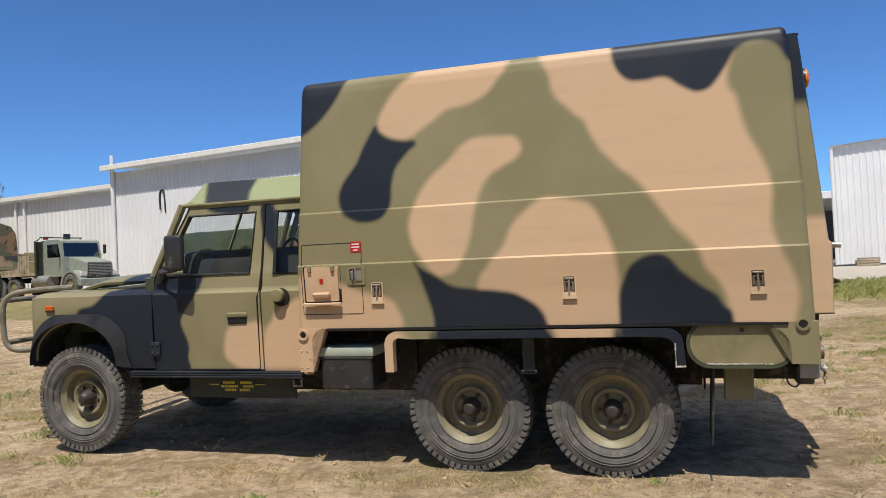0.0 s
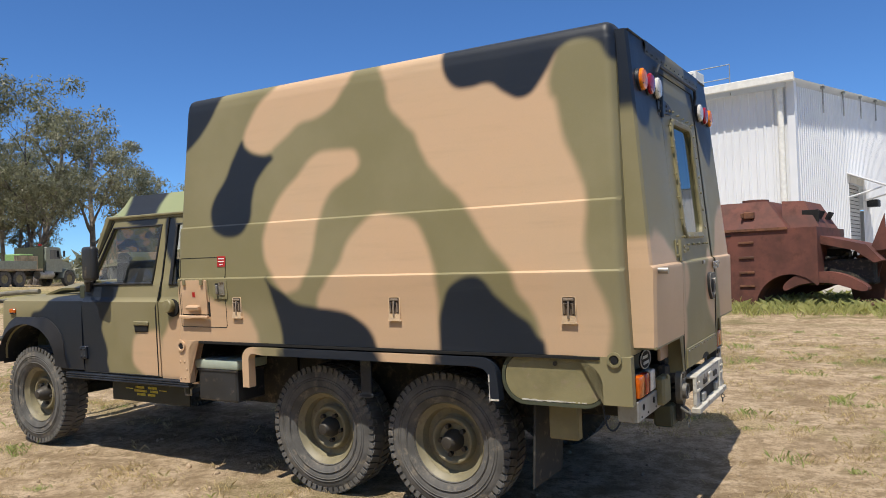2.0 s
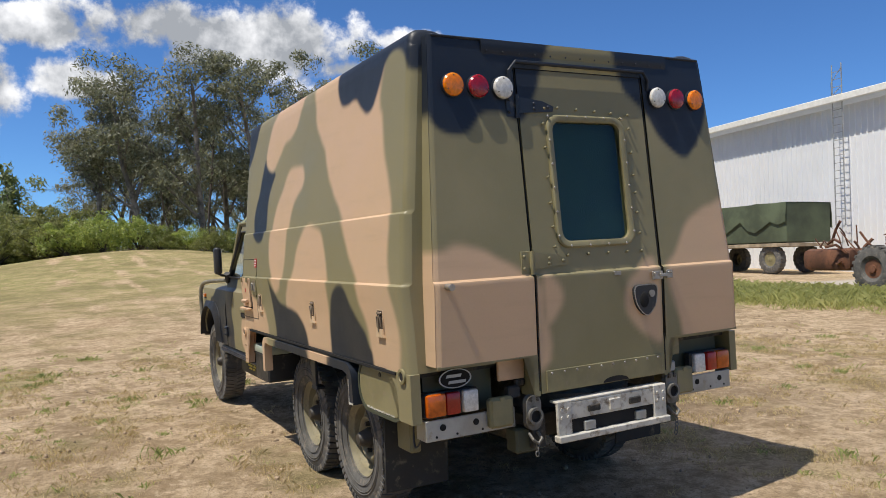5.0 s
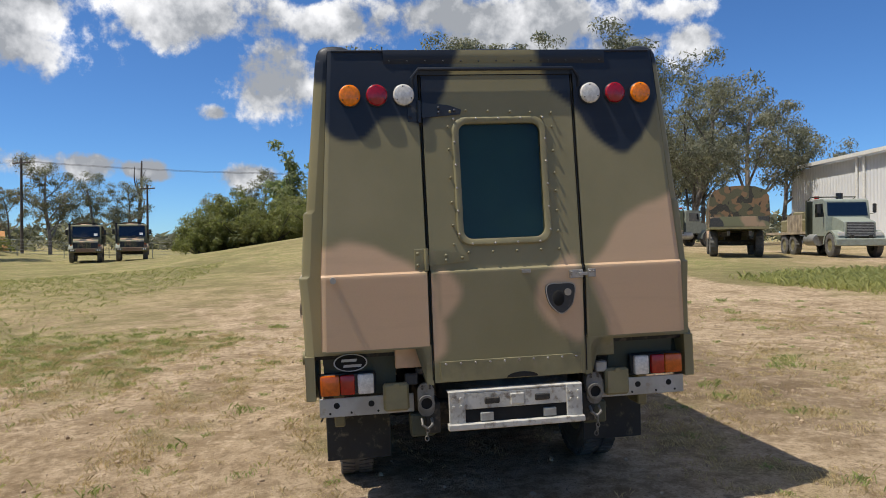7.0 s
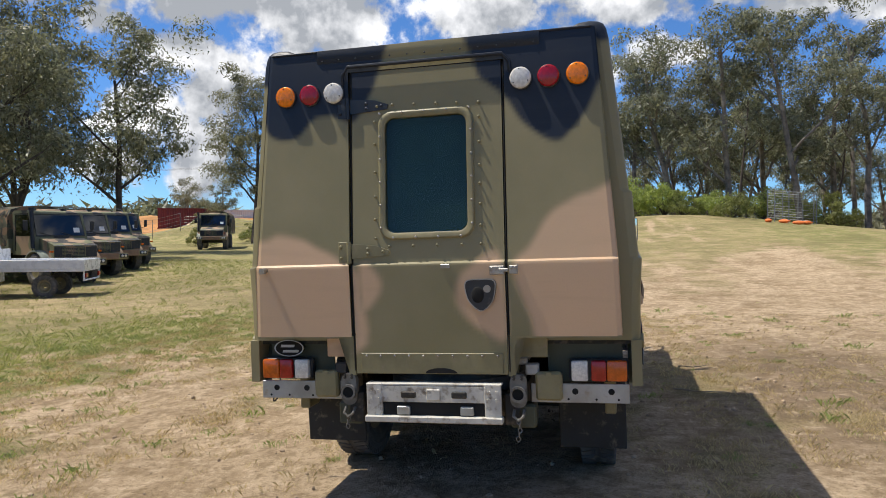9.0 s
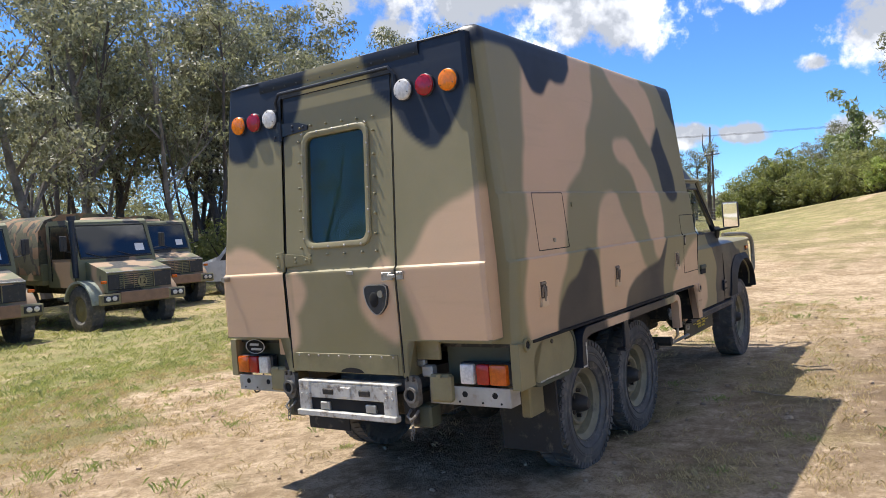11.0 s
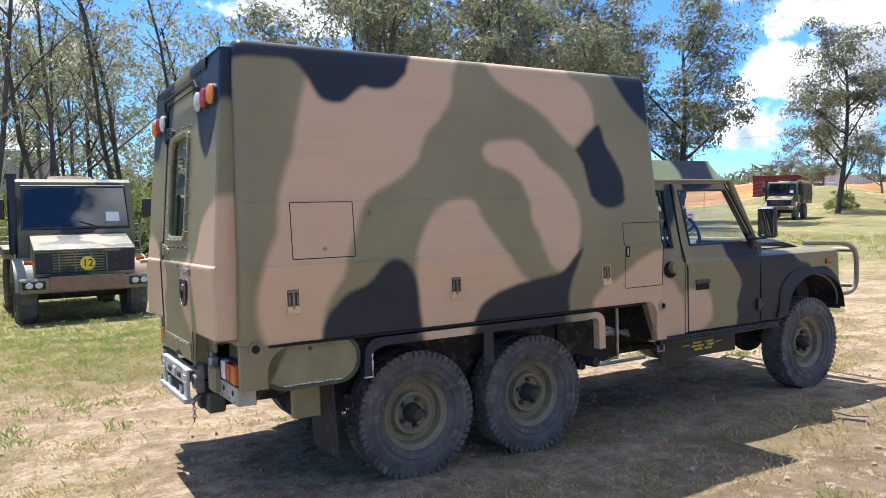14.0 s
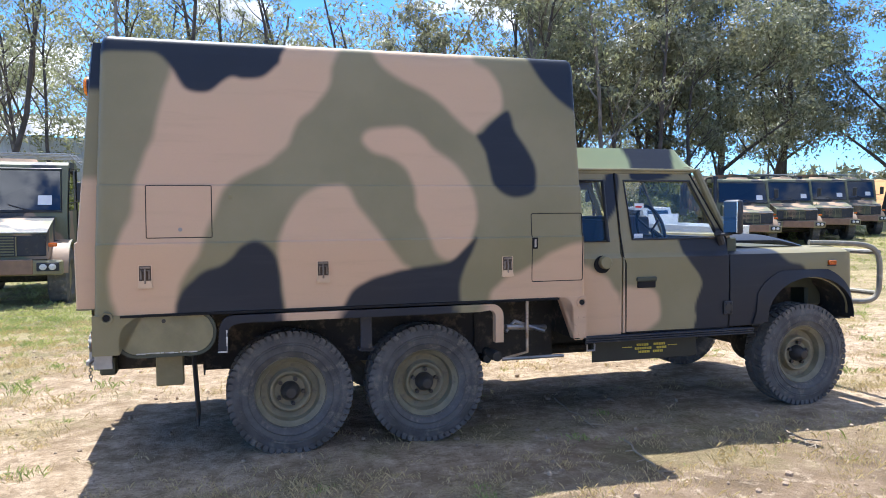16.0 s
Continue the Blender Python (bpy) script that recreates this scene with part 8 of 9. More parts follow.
for z in (0.45, 0.85):
    tube(bm, [(-1.0, 0, z), (1.0, 0, z)], 0.035, 8)
part("bar", bm, M_SAFETY, rail)
for x in (-1.0, 0.0, 1.0):
    bm = bmesh.new()
    box(bm, (x, 0, 0.5), (0.10, 0.10, 1.0), bevel=0.01)
    part("post", bm, M_SAFETY, rail)
rail.matrix_world = pose(1.9, 18.2, gz(1.9, 18.2), 0, 0, 80)

wreck = thing("stripped_chassis", "rusted truck chassis with one wheel on grass", "wreck")
bm = bmesh.new()
lathe(bm, [(0.22, -0.10), (0.30, -0.16), (0.44, -0.16), (0.52, -0.12), (0.53, 0), (0.52, 0.12), (0.44, 0.16), (0.30, 0.16), (0.22, 0.10)], 28, close=True)
for k in range(22):
    a = 2 * math.pi * k / 22
    m = Matrix.Translation((0.52 * math.cos(a), 0, 0.52 * math.sin(a))) @ Matrix.Rotation(-a, 4, "Y") @ Matrix.Diagonal((0.05, 0.28, 0.07, 1))
    bmesh.ops.create_cube(bm, size=1.0, matrix=m)
w = part("wheel", bm, M_RUBBER, wreck)
w.matrix_basis = pose(0, -0.9, 0.53)
bm = bmesh.new()
lathe(bm, [(0.24, -0.10), (0.20, -0.05), (0.10, -0.06), (0.09, -0.14), (0.0001, -0.15)], 18)
part("rim", bm, M_RUST2, w)
bm = bmesh.new()
for s in (-1, 1):
    box(bm, (-0.3, s * 0.4, 0.85), (4.2, 0.1, 0.16))
box(bm, (-0.2, 0, 0.7), (0.6, 1.5, 0.2), bevel=0.04)
box(bm, (-1.6, -0.3, 0.75), (1.5, 0.9, 0.55), bevel=0.15, seg=2)
box(bm, (0.2, 0, 1.15), (0.9, 0.7, 0.35), bevel=0.05)
part("frame", bm, M_RUST2, wreck)
rr = random.Random(4)
for k in range(30):
    a = Vector((rr.uniform(-1.7, 1.6), rr.uniform(-0.9, 0.6), rr.uniform(0.7, 1.2)))
    b = a + Vector((rr.uniform(-0.6, 0.6), rr.uniform(-0.3, 0.3), rr.uniform(-0.1, 0.55)))
    bm = bmesh.new()
    tube(bm, [a, (a + b) / 2 + Vector((0, 0, rr.uniform(-0.1, 0.15))), b], rr.uniform(0.015, 0.04), 5)
    part("bent_rod", bm, M_RUST2, wreck)
bm = bmesh.new()
box(bm, (1.15, 0.4, 1.55), (1.5, 0.05, 0.85), bevel=0.12, seg=2)
box(bm, (1.15, 0.1, 1.95), (1.5, 0.6, 0.05), bevel=0.02)
part("cab_panel", bm, M_RUST, wreck)
bm = bmesh.new()
tube(bm, [(0.7 + 0.28 * math.cos(a), -0.4, 1.5 + 0.45 * math.sin(a)) for a in np.linspace(0, 6.283, 16, endpoint=False)], 0.03, 6, closed=True)
tube(bm, [(0.1, -0.3, 1.75), (0.5, -0.35, 1.85), (0.9, -0.3, 1.9), (0.5, -0.3, 1.72)], 0.02, 5, closed=True)
part("hoop", bm, M_RUST2, wreck)
wreck.matrix_world = pose(-6.1, 15.2, gz(-6, 15.2), 0, 0, -9)

# ---- trees, bushes, grass ----
def leaf_material(name, lo, hi, through=0.5):
    m, nt, b = material(name)
    geo = nt.nodes.new("ShaderNodeNewGeometry")
    info = nt.nodes.new("ShaderNodeObjectInfo")
    c = n_mix(nt, geo.outputs["Random Per Island"], lo, hi)
    c = n_mix(nt, n_math(nt, "MULTIPLY", info.outputs["Random"], 0.28), c, (0.20, 0.17, 0.10))
    nt.links.new(c, b.inputs["Base Color"])
    b.inputs["Roughness"].default_value = 0.5
    tr = nt.nodes.new("ShaderNodeBsdfTranslucent")
    nt.links.new(n_mix(nt, 1.0, c, (1.5, 1.5, 1.2), "MULTIPLY"), tr.inputs[0])
    mix = nt.nodes.new("ShaderNodeMixShader")
    mix.inputs[0].default_value = through
    nt.links.new(b.outputs[0], mix.inputs[1])
    nt.links.new(tr.outputs[0], mix.inputs[2])
    nt.links.new(mix.outputs[0], nt.nodes["Material Output"].inputs["Surface"])
    return m


M_GUM = leaf_material("gum_leaves", (0.080, 0.090, 0.055), (0.265, 0.272, 0.195), 0.4)
M_WOODLEAF = leaf_material("young_gum_leaves", (0.11, 0.122, 0.068), (0.29, 0.30, 0.19), 0.45)
M_PALELEAF = leaf_material("pale_green_leaves", (0.11, 0.16, 0.055), (0.26, 0.32, 0.13), 0.4)
M_OLIVELEAF = leaf_material("bush_leaves", (0.09, 0.12, 0.035), (0.25, 0.27, 0.085))
M_BRIGHTLEAF = leaf_material("bright_leaves", (0.16, 0.22, 0.05), (0.36, 0.41, 0.12))
M_BARK = plain("gum_bark", (0.20, 0.175, 0.15), 0.9, vary=0.45, scale=1.5, dirt=(0.08, 0.065, 0.05), dirt_amount=0.5, bump=0.5)
M_DARKBARK = plain("dark_bark", (0.085, 0.07, 0.06), 0.95, vary=0.4, scale=2.0, bump=0.6)


def leaves_mesh(name, spots, per, rad, size, mat, rg, droop=0.5, flat=0.75):
    """Many small separate leaves in clumps round the spots, each lying along the outside of its clump."""
    n = len(spots) * per
    big = np.repeat(0.6 + 0.75 * rg.random(len(spots)), per)[:, None]
    c = np.repeat(np.array(spots), per, axis=0)
    d = rg.normal(size=(n, 3))
    d /= np.linalg.norm(d, axis=1)[:, None]
    low = (d[:, 2] < 0) & (rg.random(n) < 0.45)
    d[low, 2] *= -1
    c = c + d * (rad * big * rg.random(n)[:, None] ** 0.4) * np.array([1, 1, flat])
    face = d + rg.normal(size=(n, 3)) * 0.42
    face /= np.linalg.norm(face, axis=1)[:, None]
    ax = rg.normal(size=(n, 3)) + np.array([0, 0, -droop * 1.6])
    ax -= face * (ax * face).sum(axis=1)[:, None]
    ax /= np.linalg.norm(ax, axis=1)[:, None] + 1e-9
    sd = np.cross(ax, face)
    L = size * (0.6 + 0.8 * rg.random(n))[:, None]
    W = L * 0.42
    v = np.stack([c - sd * W * 0.5, c + sd * W * 0.5, c + ax * L], axis=1).reshape(-1, 3)
    f = np.arange(n * 3).reshape(n, 3)
    me = bpy.data.meshes.new(name)
    me.from_pydata(v.tolist(), [], f.tolist())
    me.materials.append(mat)
    return me


def apart(spots, gap):
    """Those of the spots that keep a gap from the ones before them."""
    out = []
    for p in spots:
        if all((p[0] - q[0]) ** 2 + (p[1] - q[1]) ** 2 + (p[2] - q[2]) ** 2 > gap * gap for q in out):
            out.append(p)
    return out


def gum_tree(seed, H=13.0, spread=4.2, bare=0.35, fullness=1.0, trunk_r=0.22, mat=None, bark=None, leaf=0.23, lean=0.06, per=170, clump=0.95, extra=0.2):
    """A gum: a leaning trunk that forks, rising limbs, and loose clumps of hanging leaves."""
    rg = np.random.default_rng(seed)
    rd = random.Random(seed)
    bm = bmesh.new()
    spots = []

    def limb(p, d, length, r, depth):
        n = 5
        pts, radii = [p.copy()], [r]
        for k in range(n):
            d = (d + Vector((rd.uniform(-1, 1), rd.uniform(-1, 1), rd.uniform(-0.25, 0.5))) * 0.16).normalized()
            p = p + d * length / n
            pts.append(p.copy())
            radii.append(r * (1 - 0.62 * (k + 1) / n))
        tube(bm, pts, radii, 7 if depth == 0 else 5 if depth == 1 else 4)
        if depth >= 2 or (depth == 1 and length < 1.6):
            spots.extend([tuple(q) for q in pts[-3:]])
            return
        m = rd.randint(7, 9) if depth == 0 else rd.randint(3, 4)
        for k in range(m):
            t = (bare + (1 - bare) * (k + rd.random()) / m) if depth == 0 else 0.35 + 0.6 * (k + rd.random()) / m
            i = min(int(t * n), n - 1)
            q = pts[i].lerp(pts[i + 1], t * n - i)
            a = rd.uniform(0, 6.283)
            out = Vector((math.cos(a), math.sin(a), rd.uniform(0.35, 1.0))).normalized()
            ln = spread * rd.uniform(0.6, 1.1) * (1.1 - 0.6 * t * t) if depth == 0 else length * rd.uniform(0.4, 0.62)
            limb(q, (out + d * 0.4).normalized(), ln, radii[i] * rd.uniform(0.4, 0.6), depth + 1)
        spots.extend([tuple(q) for q in (pts[-2:] if depth == 0 else pts[-3:])])

    limb(Vector((0, 0, -0.2)), Vector((rd.uniform(-lean, lean), rd.uniform(-lean, lean), 1)).normalized(), H * 0.86, trunk_r, 0)
    wood = mesh_of("trunk", bm, bark or M_BARK, 50)
    spots += [tuple(p + rd.gauss(0, 0.8) for p in q) for q in spots if rd.random() < extra]
    keep = [s for s in apart(spots, clump * 0.8) if rd.random() < fullness]
    crown = leaves_mesh("crown", keep, per, clump, leaf, mat or M_GUM, rg)
    return wood, crown


def plant(kind, x, y, label, cat="tree", rot=0.0, scale=1.0, group="", z=None):
    wood, crown = kind
    t = thing(cat if cat != "tree" else "gum_tree", label, cat, group, m=pose(x, y, gz(x, y) if z is None else z, 0, 0, rot) @ Matrix.Scale(scale, 4))
    if wood:
        o = new("trunk", wood)
        o.parent = t
    o = new("crown", crown)
    o.parent = t
    return t


GUMS = [gum_tree(11, 13.0, 5.0, 0.22, 1.0), gum_tree(12, 11.5, 4.6, 0.2, 1.0), gum_tree(13, 14.0, 4.6, 0.28, 0.95), gum_tree(14, 10.5, 4.8, 0.14, 1.0), gum_tree(16, 14.0, 3.9, 0.25, 0.9)]
THIN = [gum_tree(n, h, w, b, f, r, mat=M_WOODLEAF, bark=k, lean=e, per=80, leaf=0.15, clump=0.62, extra=0.2)
        for n, h, w, b, f, r, k, e in ((21, 14.0, 3.0, 0.40, 0.5, 0.12, M_DARKBARK, 0.06), (22, 12.5, 2.8, 0.32, 0.5, 0.10, M_DARKBARK, 0.06),
                                       (23, 13.0, 3.4, 0.3, 0.4, 0.13, M_DARKBARK, 0.16), (24, 11.5, 3.6, 0.25, 0.28, 0.11, M_BARK, 0.2))]
DENSE = [gum_tree(15, 12.0, 4.6, 0.14, 1.0, per=260, bark=M_DARKBARK, clump=1.15, extra=0.6), gum_tree(17, 12.5, 4.4, 0.2, 1.0, per=250, bark=M_DARKBARK, clump=1.1, extra=0.6)]
SLIM = gum_tree(18, 9.0, 2.0, 0.2, 1.0, 0.14, mat=M_PALELEAF, per=90, leaf=0.34, clump=0.7)
rt = random.Random(77)
GUM_LABEL, THIN_LABEL = "tall gum tree with a loose grey-green crown", "slender dark-trunked gum tree in a sparse wood"
EYE = (4.6, -0.6)


def bearing(degrees, r):
    """A place on the plan, r metres from the middle of the walk, on a bearing from +x."""
    return EYE[0] + r * math.cos(radians(degrees)), EYE[1] + r * math.sin(radians(degrees))


# grove beyond the truck's nose: the tall front row, and a lower belt further back
HEIGHT = [13.0, 11.5, 14.0, 10.5, 14.0]
for a, r, k, tall in ((153.4, 62, 3, 13.0), (158.0, 55, 2, 16.2), (162.6, 59, 4, 16.0), (166.6, 56, 0, 15.4), (171.2, 57, 1, 14.2), (175.0, 59, 3, 13.2), (177.6, 61, 2, 14.2), (155.8, 66, 0, 14.5), (164.8, 66, 1, 14.5), (169.0, 68, 3, 13.5)):
    plant(GUMS[k], *bearing(a, r), GUM_LABEL, rot=rt.uniform(0, 360), scale=tall / HEIGHT[k] * 0.97, group="gum grove")
for k in range(22):
    a, r = 152 + 26 * (k + rt.random()) / 22, rt.uniform(72, 88)
    plant(GUMS[k % 5], *bearing(a, r), GUM_LABEL, rot=rt.uniform(0, 360), scale=rt.uniform(0.8, 1.05), group="gum grove")
for k in range(12):
    a, r = 153 + 24 * (k + rt.random()) / 12, rt.uniform(58, 70)
    plant(THIN[k % 4], *bearing(a, r), THIN_LABEL, rot=rt.uniform(0, 360), scale=rt.uniform(0.8, 1.05), group="gum grove")
plant(GUMS[3], *bearing(149.6, 68), GUM_LABEL, rot=40, scale=1.32)
plant(GUMS[1], *bearing(147.2, 74), GUM_LABEL, rot=200, scale=1.05)
# single dark gums behind the line of trucks
for x, y, k, s in ((-57.0, -31.5, 1, 1.12), (-40.5, -33.4, 0, 1.2), (-27.0, -31.5, 0, 1.15), (-32.5, -34.5, 1, 1.25), (-22.0, -29.5, 1, 1.1), (-36, -38, 0, 1.15), (-18, -33, 0, 1.2)):
    plant(DENSE[k], x, y, "dark gum tree with a dense drooping crown", rot=rt.uniform(0, 360), scale=s)
for a, r, k, tall in ((199.1, 110, 3, 12.6), (196.2, 110, 1, 10.4), (203.2, 80, 0, 7.8), (205.0, 86, 1, 7.0), (185.4, 92, 1, 9.4), (194.3, 112, 3, 10.0), (201.4, 120, 0, 9.5), (209.5, 95, 3, 7.5), (212.0, 120, 1, 9.0), (188.0, 120, 3, 8.5)):
    plant(GUMS[k], *bearing(a, r), "gum tree standing far across the field", rot=rt.uniform(0, 360), scale=tall / HEIGHT[k])
plant(SLIM, *bearing(182.4, 70), "slim pale green tree behind a hedge", rot=20, scale=1.12)
plant(SLIM, *bearing(183.2, 72), "slim pale green tree behind a hedge", rot=140, scale=0.9)
# wood behind the parked trucks
for k in range(70):
    x, y = rt.uniform(-24, 26), rt.uniform(-44, -19)
    if y > -20.5 - 0.28 * max(0, -x):
        y -= 6
    kind = THIN[k % 4] if rt.random() < 0.93 else GUMS[k % 4]
    plant(kind, x, y, THIN_LABEL if kind in THIN else GUM_LABEL, rot=rt.uniform(0, 360), scale=rt.uniform(0.85, 1.25), group="wood behind the trucks")
# bare dead tree
bm = bmesh.new()
for pts, r in (([(0, 0, 0), (0.3, 0, 5), (0.1, 0.2, 9), (-0.6, 0.2, 13.5)], 0.38), ([(0.2, 0, 5), (1.8, 0.4, 8.0), (2.6, 0.2, 10.5)], 0.22), ([(0.2, 0, 4), (-1.6, 0.2, 7), (-2.6, 0, 8)], 0.18), ([(0.1, 0.1, 8), (1.2, -0.4, 10.5), (1.4, -0.3, 12.5)], 0.14), ([(1.8, 0.4, 8.0), (3.2, 0.8, 9.2)], 0.10), ([(0, 0.2, 10.5), (-1.5, 0.5, 12.2)], 0.09)):
    line = curve(pts, 4)
    tube(bm, line, list(np.linspace(r, r * 0.25, len(line))), 6)
dead = thing("dead_tree", "bare dead tree with broken limbs", "tree", m=pose(-110, -28, gz(-110, -28)))
part("trunk", bm, M_DARKBARK, dead)


def bush(seed, R, H, mat, leaf=0.16, n=60, per=90):
    rg = np.random.default_rng(seed)
    a, k = rg.random(n) * 6.283, rg.random(n) ** 0.6
    spots = np.stack([R * k * np.cos(a), R * k * np.sin(a), 0.25 + H * 0.8 * rg.random(n) * (1.0 - 0.55 * k * k)], axis=1)
    bm = bmesh.new()
    for s in spots[::5]:
        tube(bm, [(0, 0, -0.1), tuple(s * 0.5), tuple(s)], [0.05, 0.03, 0.012], 5)
    return mesh_of("trunk", bm, M_DARKBARK), leaves_mesh("crown", spots, per, 0.42, leaf, mat, rg, 0.2, 0.9)


BUSHES = [bush(31, 2.4, 3.4, M_OLIVELEAF), bush(32, 2.0, 2.6, M_OLIVELEAF), bush(33, 1.8, 2.4, M_BRIGHTLEAF)]
for k in range(22):
    a = radians(179.5 + k * 0.52 + rt.uniform(-0.2, 0.2))
    r = 58 + rt.uniform(0, 7)
    plant(BUSHES[k % 2], 5 + r * math.cos(a), r * math.sin(a), "dense dark olive hedge bush", "bush", rt.uniform(0, 360), rt.uniform(0.9, 1.5), "hedge")
for x, y, s in ((-50.0, 3.6, 1.0), (-49.0, 6.8, 0.75), (-51.0, 10.5, 1.0), (-50.5, 1.4, 1.2), (-52, -0.6, 1.1), (-53, 13, 0.8)):
    plant(BUSHES[2], x, y, "round bright green bush at the edge of a grove", "bush", rt.uniform(0, 360), s, "grove bushes")
for x, y in ((-48.5, 4.8), (-46.5, 7.6), (-53.5, -34.5), (-60, -33), (-71, -45), (-64, -30), (-75, -33)):
    plant(BUSHES[1], x, y, "low olive scrub on dry grass", "bush", rt.uniform(0, 360), 0.7, "scrub")
for k in range(16):
    a, r = radians(rt.uniform(148, 180)), rt.uniform(56, 84)
    x, y = 4 + r * math.cos(a), 1 + r * math.sin(a)
    if not (y > 20 and x > -70):
        plant(BUSHES[k % 2], x, y, "olive scrub growing under a gum grove", "bush", rt.uniform(0, 360), rt.uniform(0.8, 1.4), "grove scrub")
# undergrowth of the wood
for k in range(46):
    x, y = rt.uniform(-24, 26), rt.uniform(-46, -23)
    plant(BUSHES[k % 2], x, y, "low dark undergrowth between tree trunks", "bush", rt.uniform(0, 360), rt.uniform(0.6, 1.2), "undergrowth")

# far woods all along the horizon
rg = np.random.default_rng(5)
spots = []
for k in range(2600):
    a = radians(rg.uniform(95, 345))
    r = rg.uniform(170, 300)
    h = (2.5 + 5.5 * max(0.0, 0.5 + 0.9 * noise.noise(Vector((math.cos(a) * 9, math.sin(a) * 9, 0.5))))) * rg.random() ** 0.7
    x, y = r * math.cos(a), r * math.sin(a)
    spots.append((x, y, gz(x, y) + h))
me = leaves_mesh("far_woods", spots, 30, 2.4, 1.9, M_GUM, rg, 0.1, 0.7)
tagged(new("far_woods", me), "distant line of grey-green trees", "woods", kind="stuff")


spots = [(rg.uniform(-46, 50), rg.uniform(-85, -50), 0.3 + 16.0 * rg.random() ** 1.35) for k in range(2000)]
me = leaves_mesh("thicket", spots, 80, 1.7, 0.36, M_WOODLEAF, rg, 0.2, 0.8)
tagged(new("thicket", me), "dense thicket far behind the wood", "woods", kind="stuff")


# ---- grass and ground litter ----
GRASS_SHARE, LUSH_SHARE = np.array(cols).reshape(len(gx), len(gy), 4)[:, :, 0], np.array(cols).reshape(len(gx), len(gy), 4)[:, :, 2]
SLAB_SHARE = np.array(cols).reshape(len(gx), len(gy), 4)[:, :, 1]
HEIGHTS = np.array([v[2] for v in verts]).reshape(len(gx), len(gy))


def on_ground(table, x, y):
    """The value of a table of the ground's grid at many places."""
    i, k = np.clip(np.searchsorted(gx, x) - 1, 0, len(gx) - 2), np.clip(np.searchsorted(gy, y) - 1, 0, len(gy) - 2)
    u, v = (x - gx[i]) / (gx[i + 1] - gx[i]), (y - gy[k]) / (gy[k + 1] - gy[k])
    return (table[i, k] * (1 - u) + table[i + 1, k] * u) * (1 - v) + (table[i, k + 1] * (1 - u) + table[i + 1, k + 1] * u) * v


def blotches(x, y, size, rg):
    """A smooth random pattern from 0 to 1, built of crossing waves."""
    out = np.zeros(len(x))
    for k in range(9):
        a, f = rg.uniform(0, 6.283), (0.5 + 1.3 * rg.random()) / size
        out += np.sin((x * math.cos(a) + y * math.sin(a)) * f * 6.283 + rg.uniform(0, 6.283))
    return 0.5 + out / 9.0


def tufts(name, n, area, tall, mat, seed, wants, blades=12, spread=0.025, thin=0.0016):
    """Thin separate blades fanning out of small tufts, thicker where the ground cover asks for them."""
    rg = np.random.default_rng(seed)
    x0, x1, y0, y1 = area
    x, y = rg.uniform(x0, x1, n * 6), rg.uniform(y0, y1, n * 6)
    g, c, l = (on_ground(t, x, y) for t in (GRASS_SHARE, SLAB_SHARE, LUSH_SHARE))
    keep = (rg.random(len(x)) < wants(g, l, blotches(x, y, 0.7, rg))) & (c < 0.3) & ~((x > -4.6) & (x < 1.5) & (y > -0.9) & (y < 1.2) & (rg.random(len(x)) < 0.85))
    x, y = x[keep][:n], y[keep][:n]
    m = len(x)
    big = np.repeat(0.5 + 0.9 * rg.random(m) ** 2, blades)
    px, py = np.repeat(x, blades) + rg.normal(size=m * blades) * spread * big, np.repeat(y, blades) + rg.normal(size=m * blades) * spread * big
    z = on_ground(HEIGHTS, px, py) - 0.004
    a, h = rg.uniform(0, 6.283, m * blades), tall * big * (0.5 + 0.8 * rg.random(m * blades))
    w, out = thin * (0.6 + 0.8 * rg.random(m * blades)), h * (0.15 + 1.0 * rg.random(m * blades))
    ca, sa = np.cos(a), np.sin(a)
    v = np.empty((m * blades, 4, 3))
    v[:, 0] = np.stack([px - sa * w, py + ca * w, z], axis=1)
    v[:, 1] = np.stack([px + sa * w, py - ca * w, z], axis=1)
    v[:, 2] = np.stack([px + ca * out * 0.42 + sa * w * 0.8, py + sa * out * 0.42 - ca * w * 0.8, z + h * 0.68], axis=1)
    v[:, 3] = np.stack([px + ca * out, py + sa * out, z + h * 0.9], axis=1)
    me = bpy.data.meshes.new(name)
    q = np.arange(m * blades)[:, None] * 4
    me.from_pydata(v.reshape(-1, 3).tolist(), [], np.concatenate([q + [0, 1, 2], q + [0, 2, 3]]).tolist())
    me.materials.append(mat)
    return me


M_GRASS = leaf_material("green_grass_blades", (0.29, 0.32, 0.09), (0.50, 0.50, 0.19), 0.3)
M_WEED = leaf_material("weed_leaves", (0.20, 0.27, 0.07), (0.43, 0.48, 0.16), 0.3)
M_STRAW = leaf_material("straw_blades", (0.38, 0.29, 0.14), (0.66, 0.53, 0.30), 0.3)
tagged(new("dry_grass", tufts("dry_grass", 27000, (-8, 6, -6.5, 7.5), 0.034, M_STRAW, 1, lambda g, l, b: np.clip(g - 0.05, 0.05, 1) * np.clip(2.6 * (b - 0.33), 0.05, 1), 7, 0.03)), "short dry straw-coloured grass on dirt", "grass", kind="stuff")
tagged(new("weed_patches", tufts("weed_patches", 2000, (-9, 7, -7.5, 8), 0.05, M_WEED, 2, lambda g, l, b: (0.04 + 0.22 * g + 0.35 * l) * np.clip(6 * (b - 0.50), 0, 1), 42, 0.055, 0.0026)), "low green weed patches spreading on dirt", "weeds", kind="stuff")
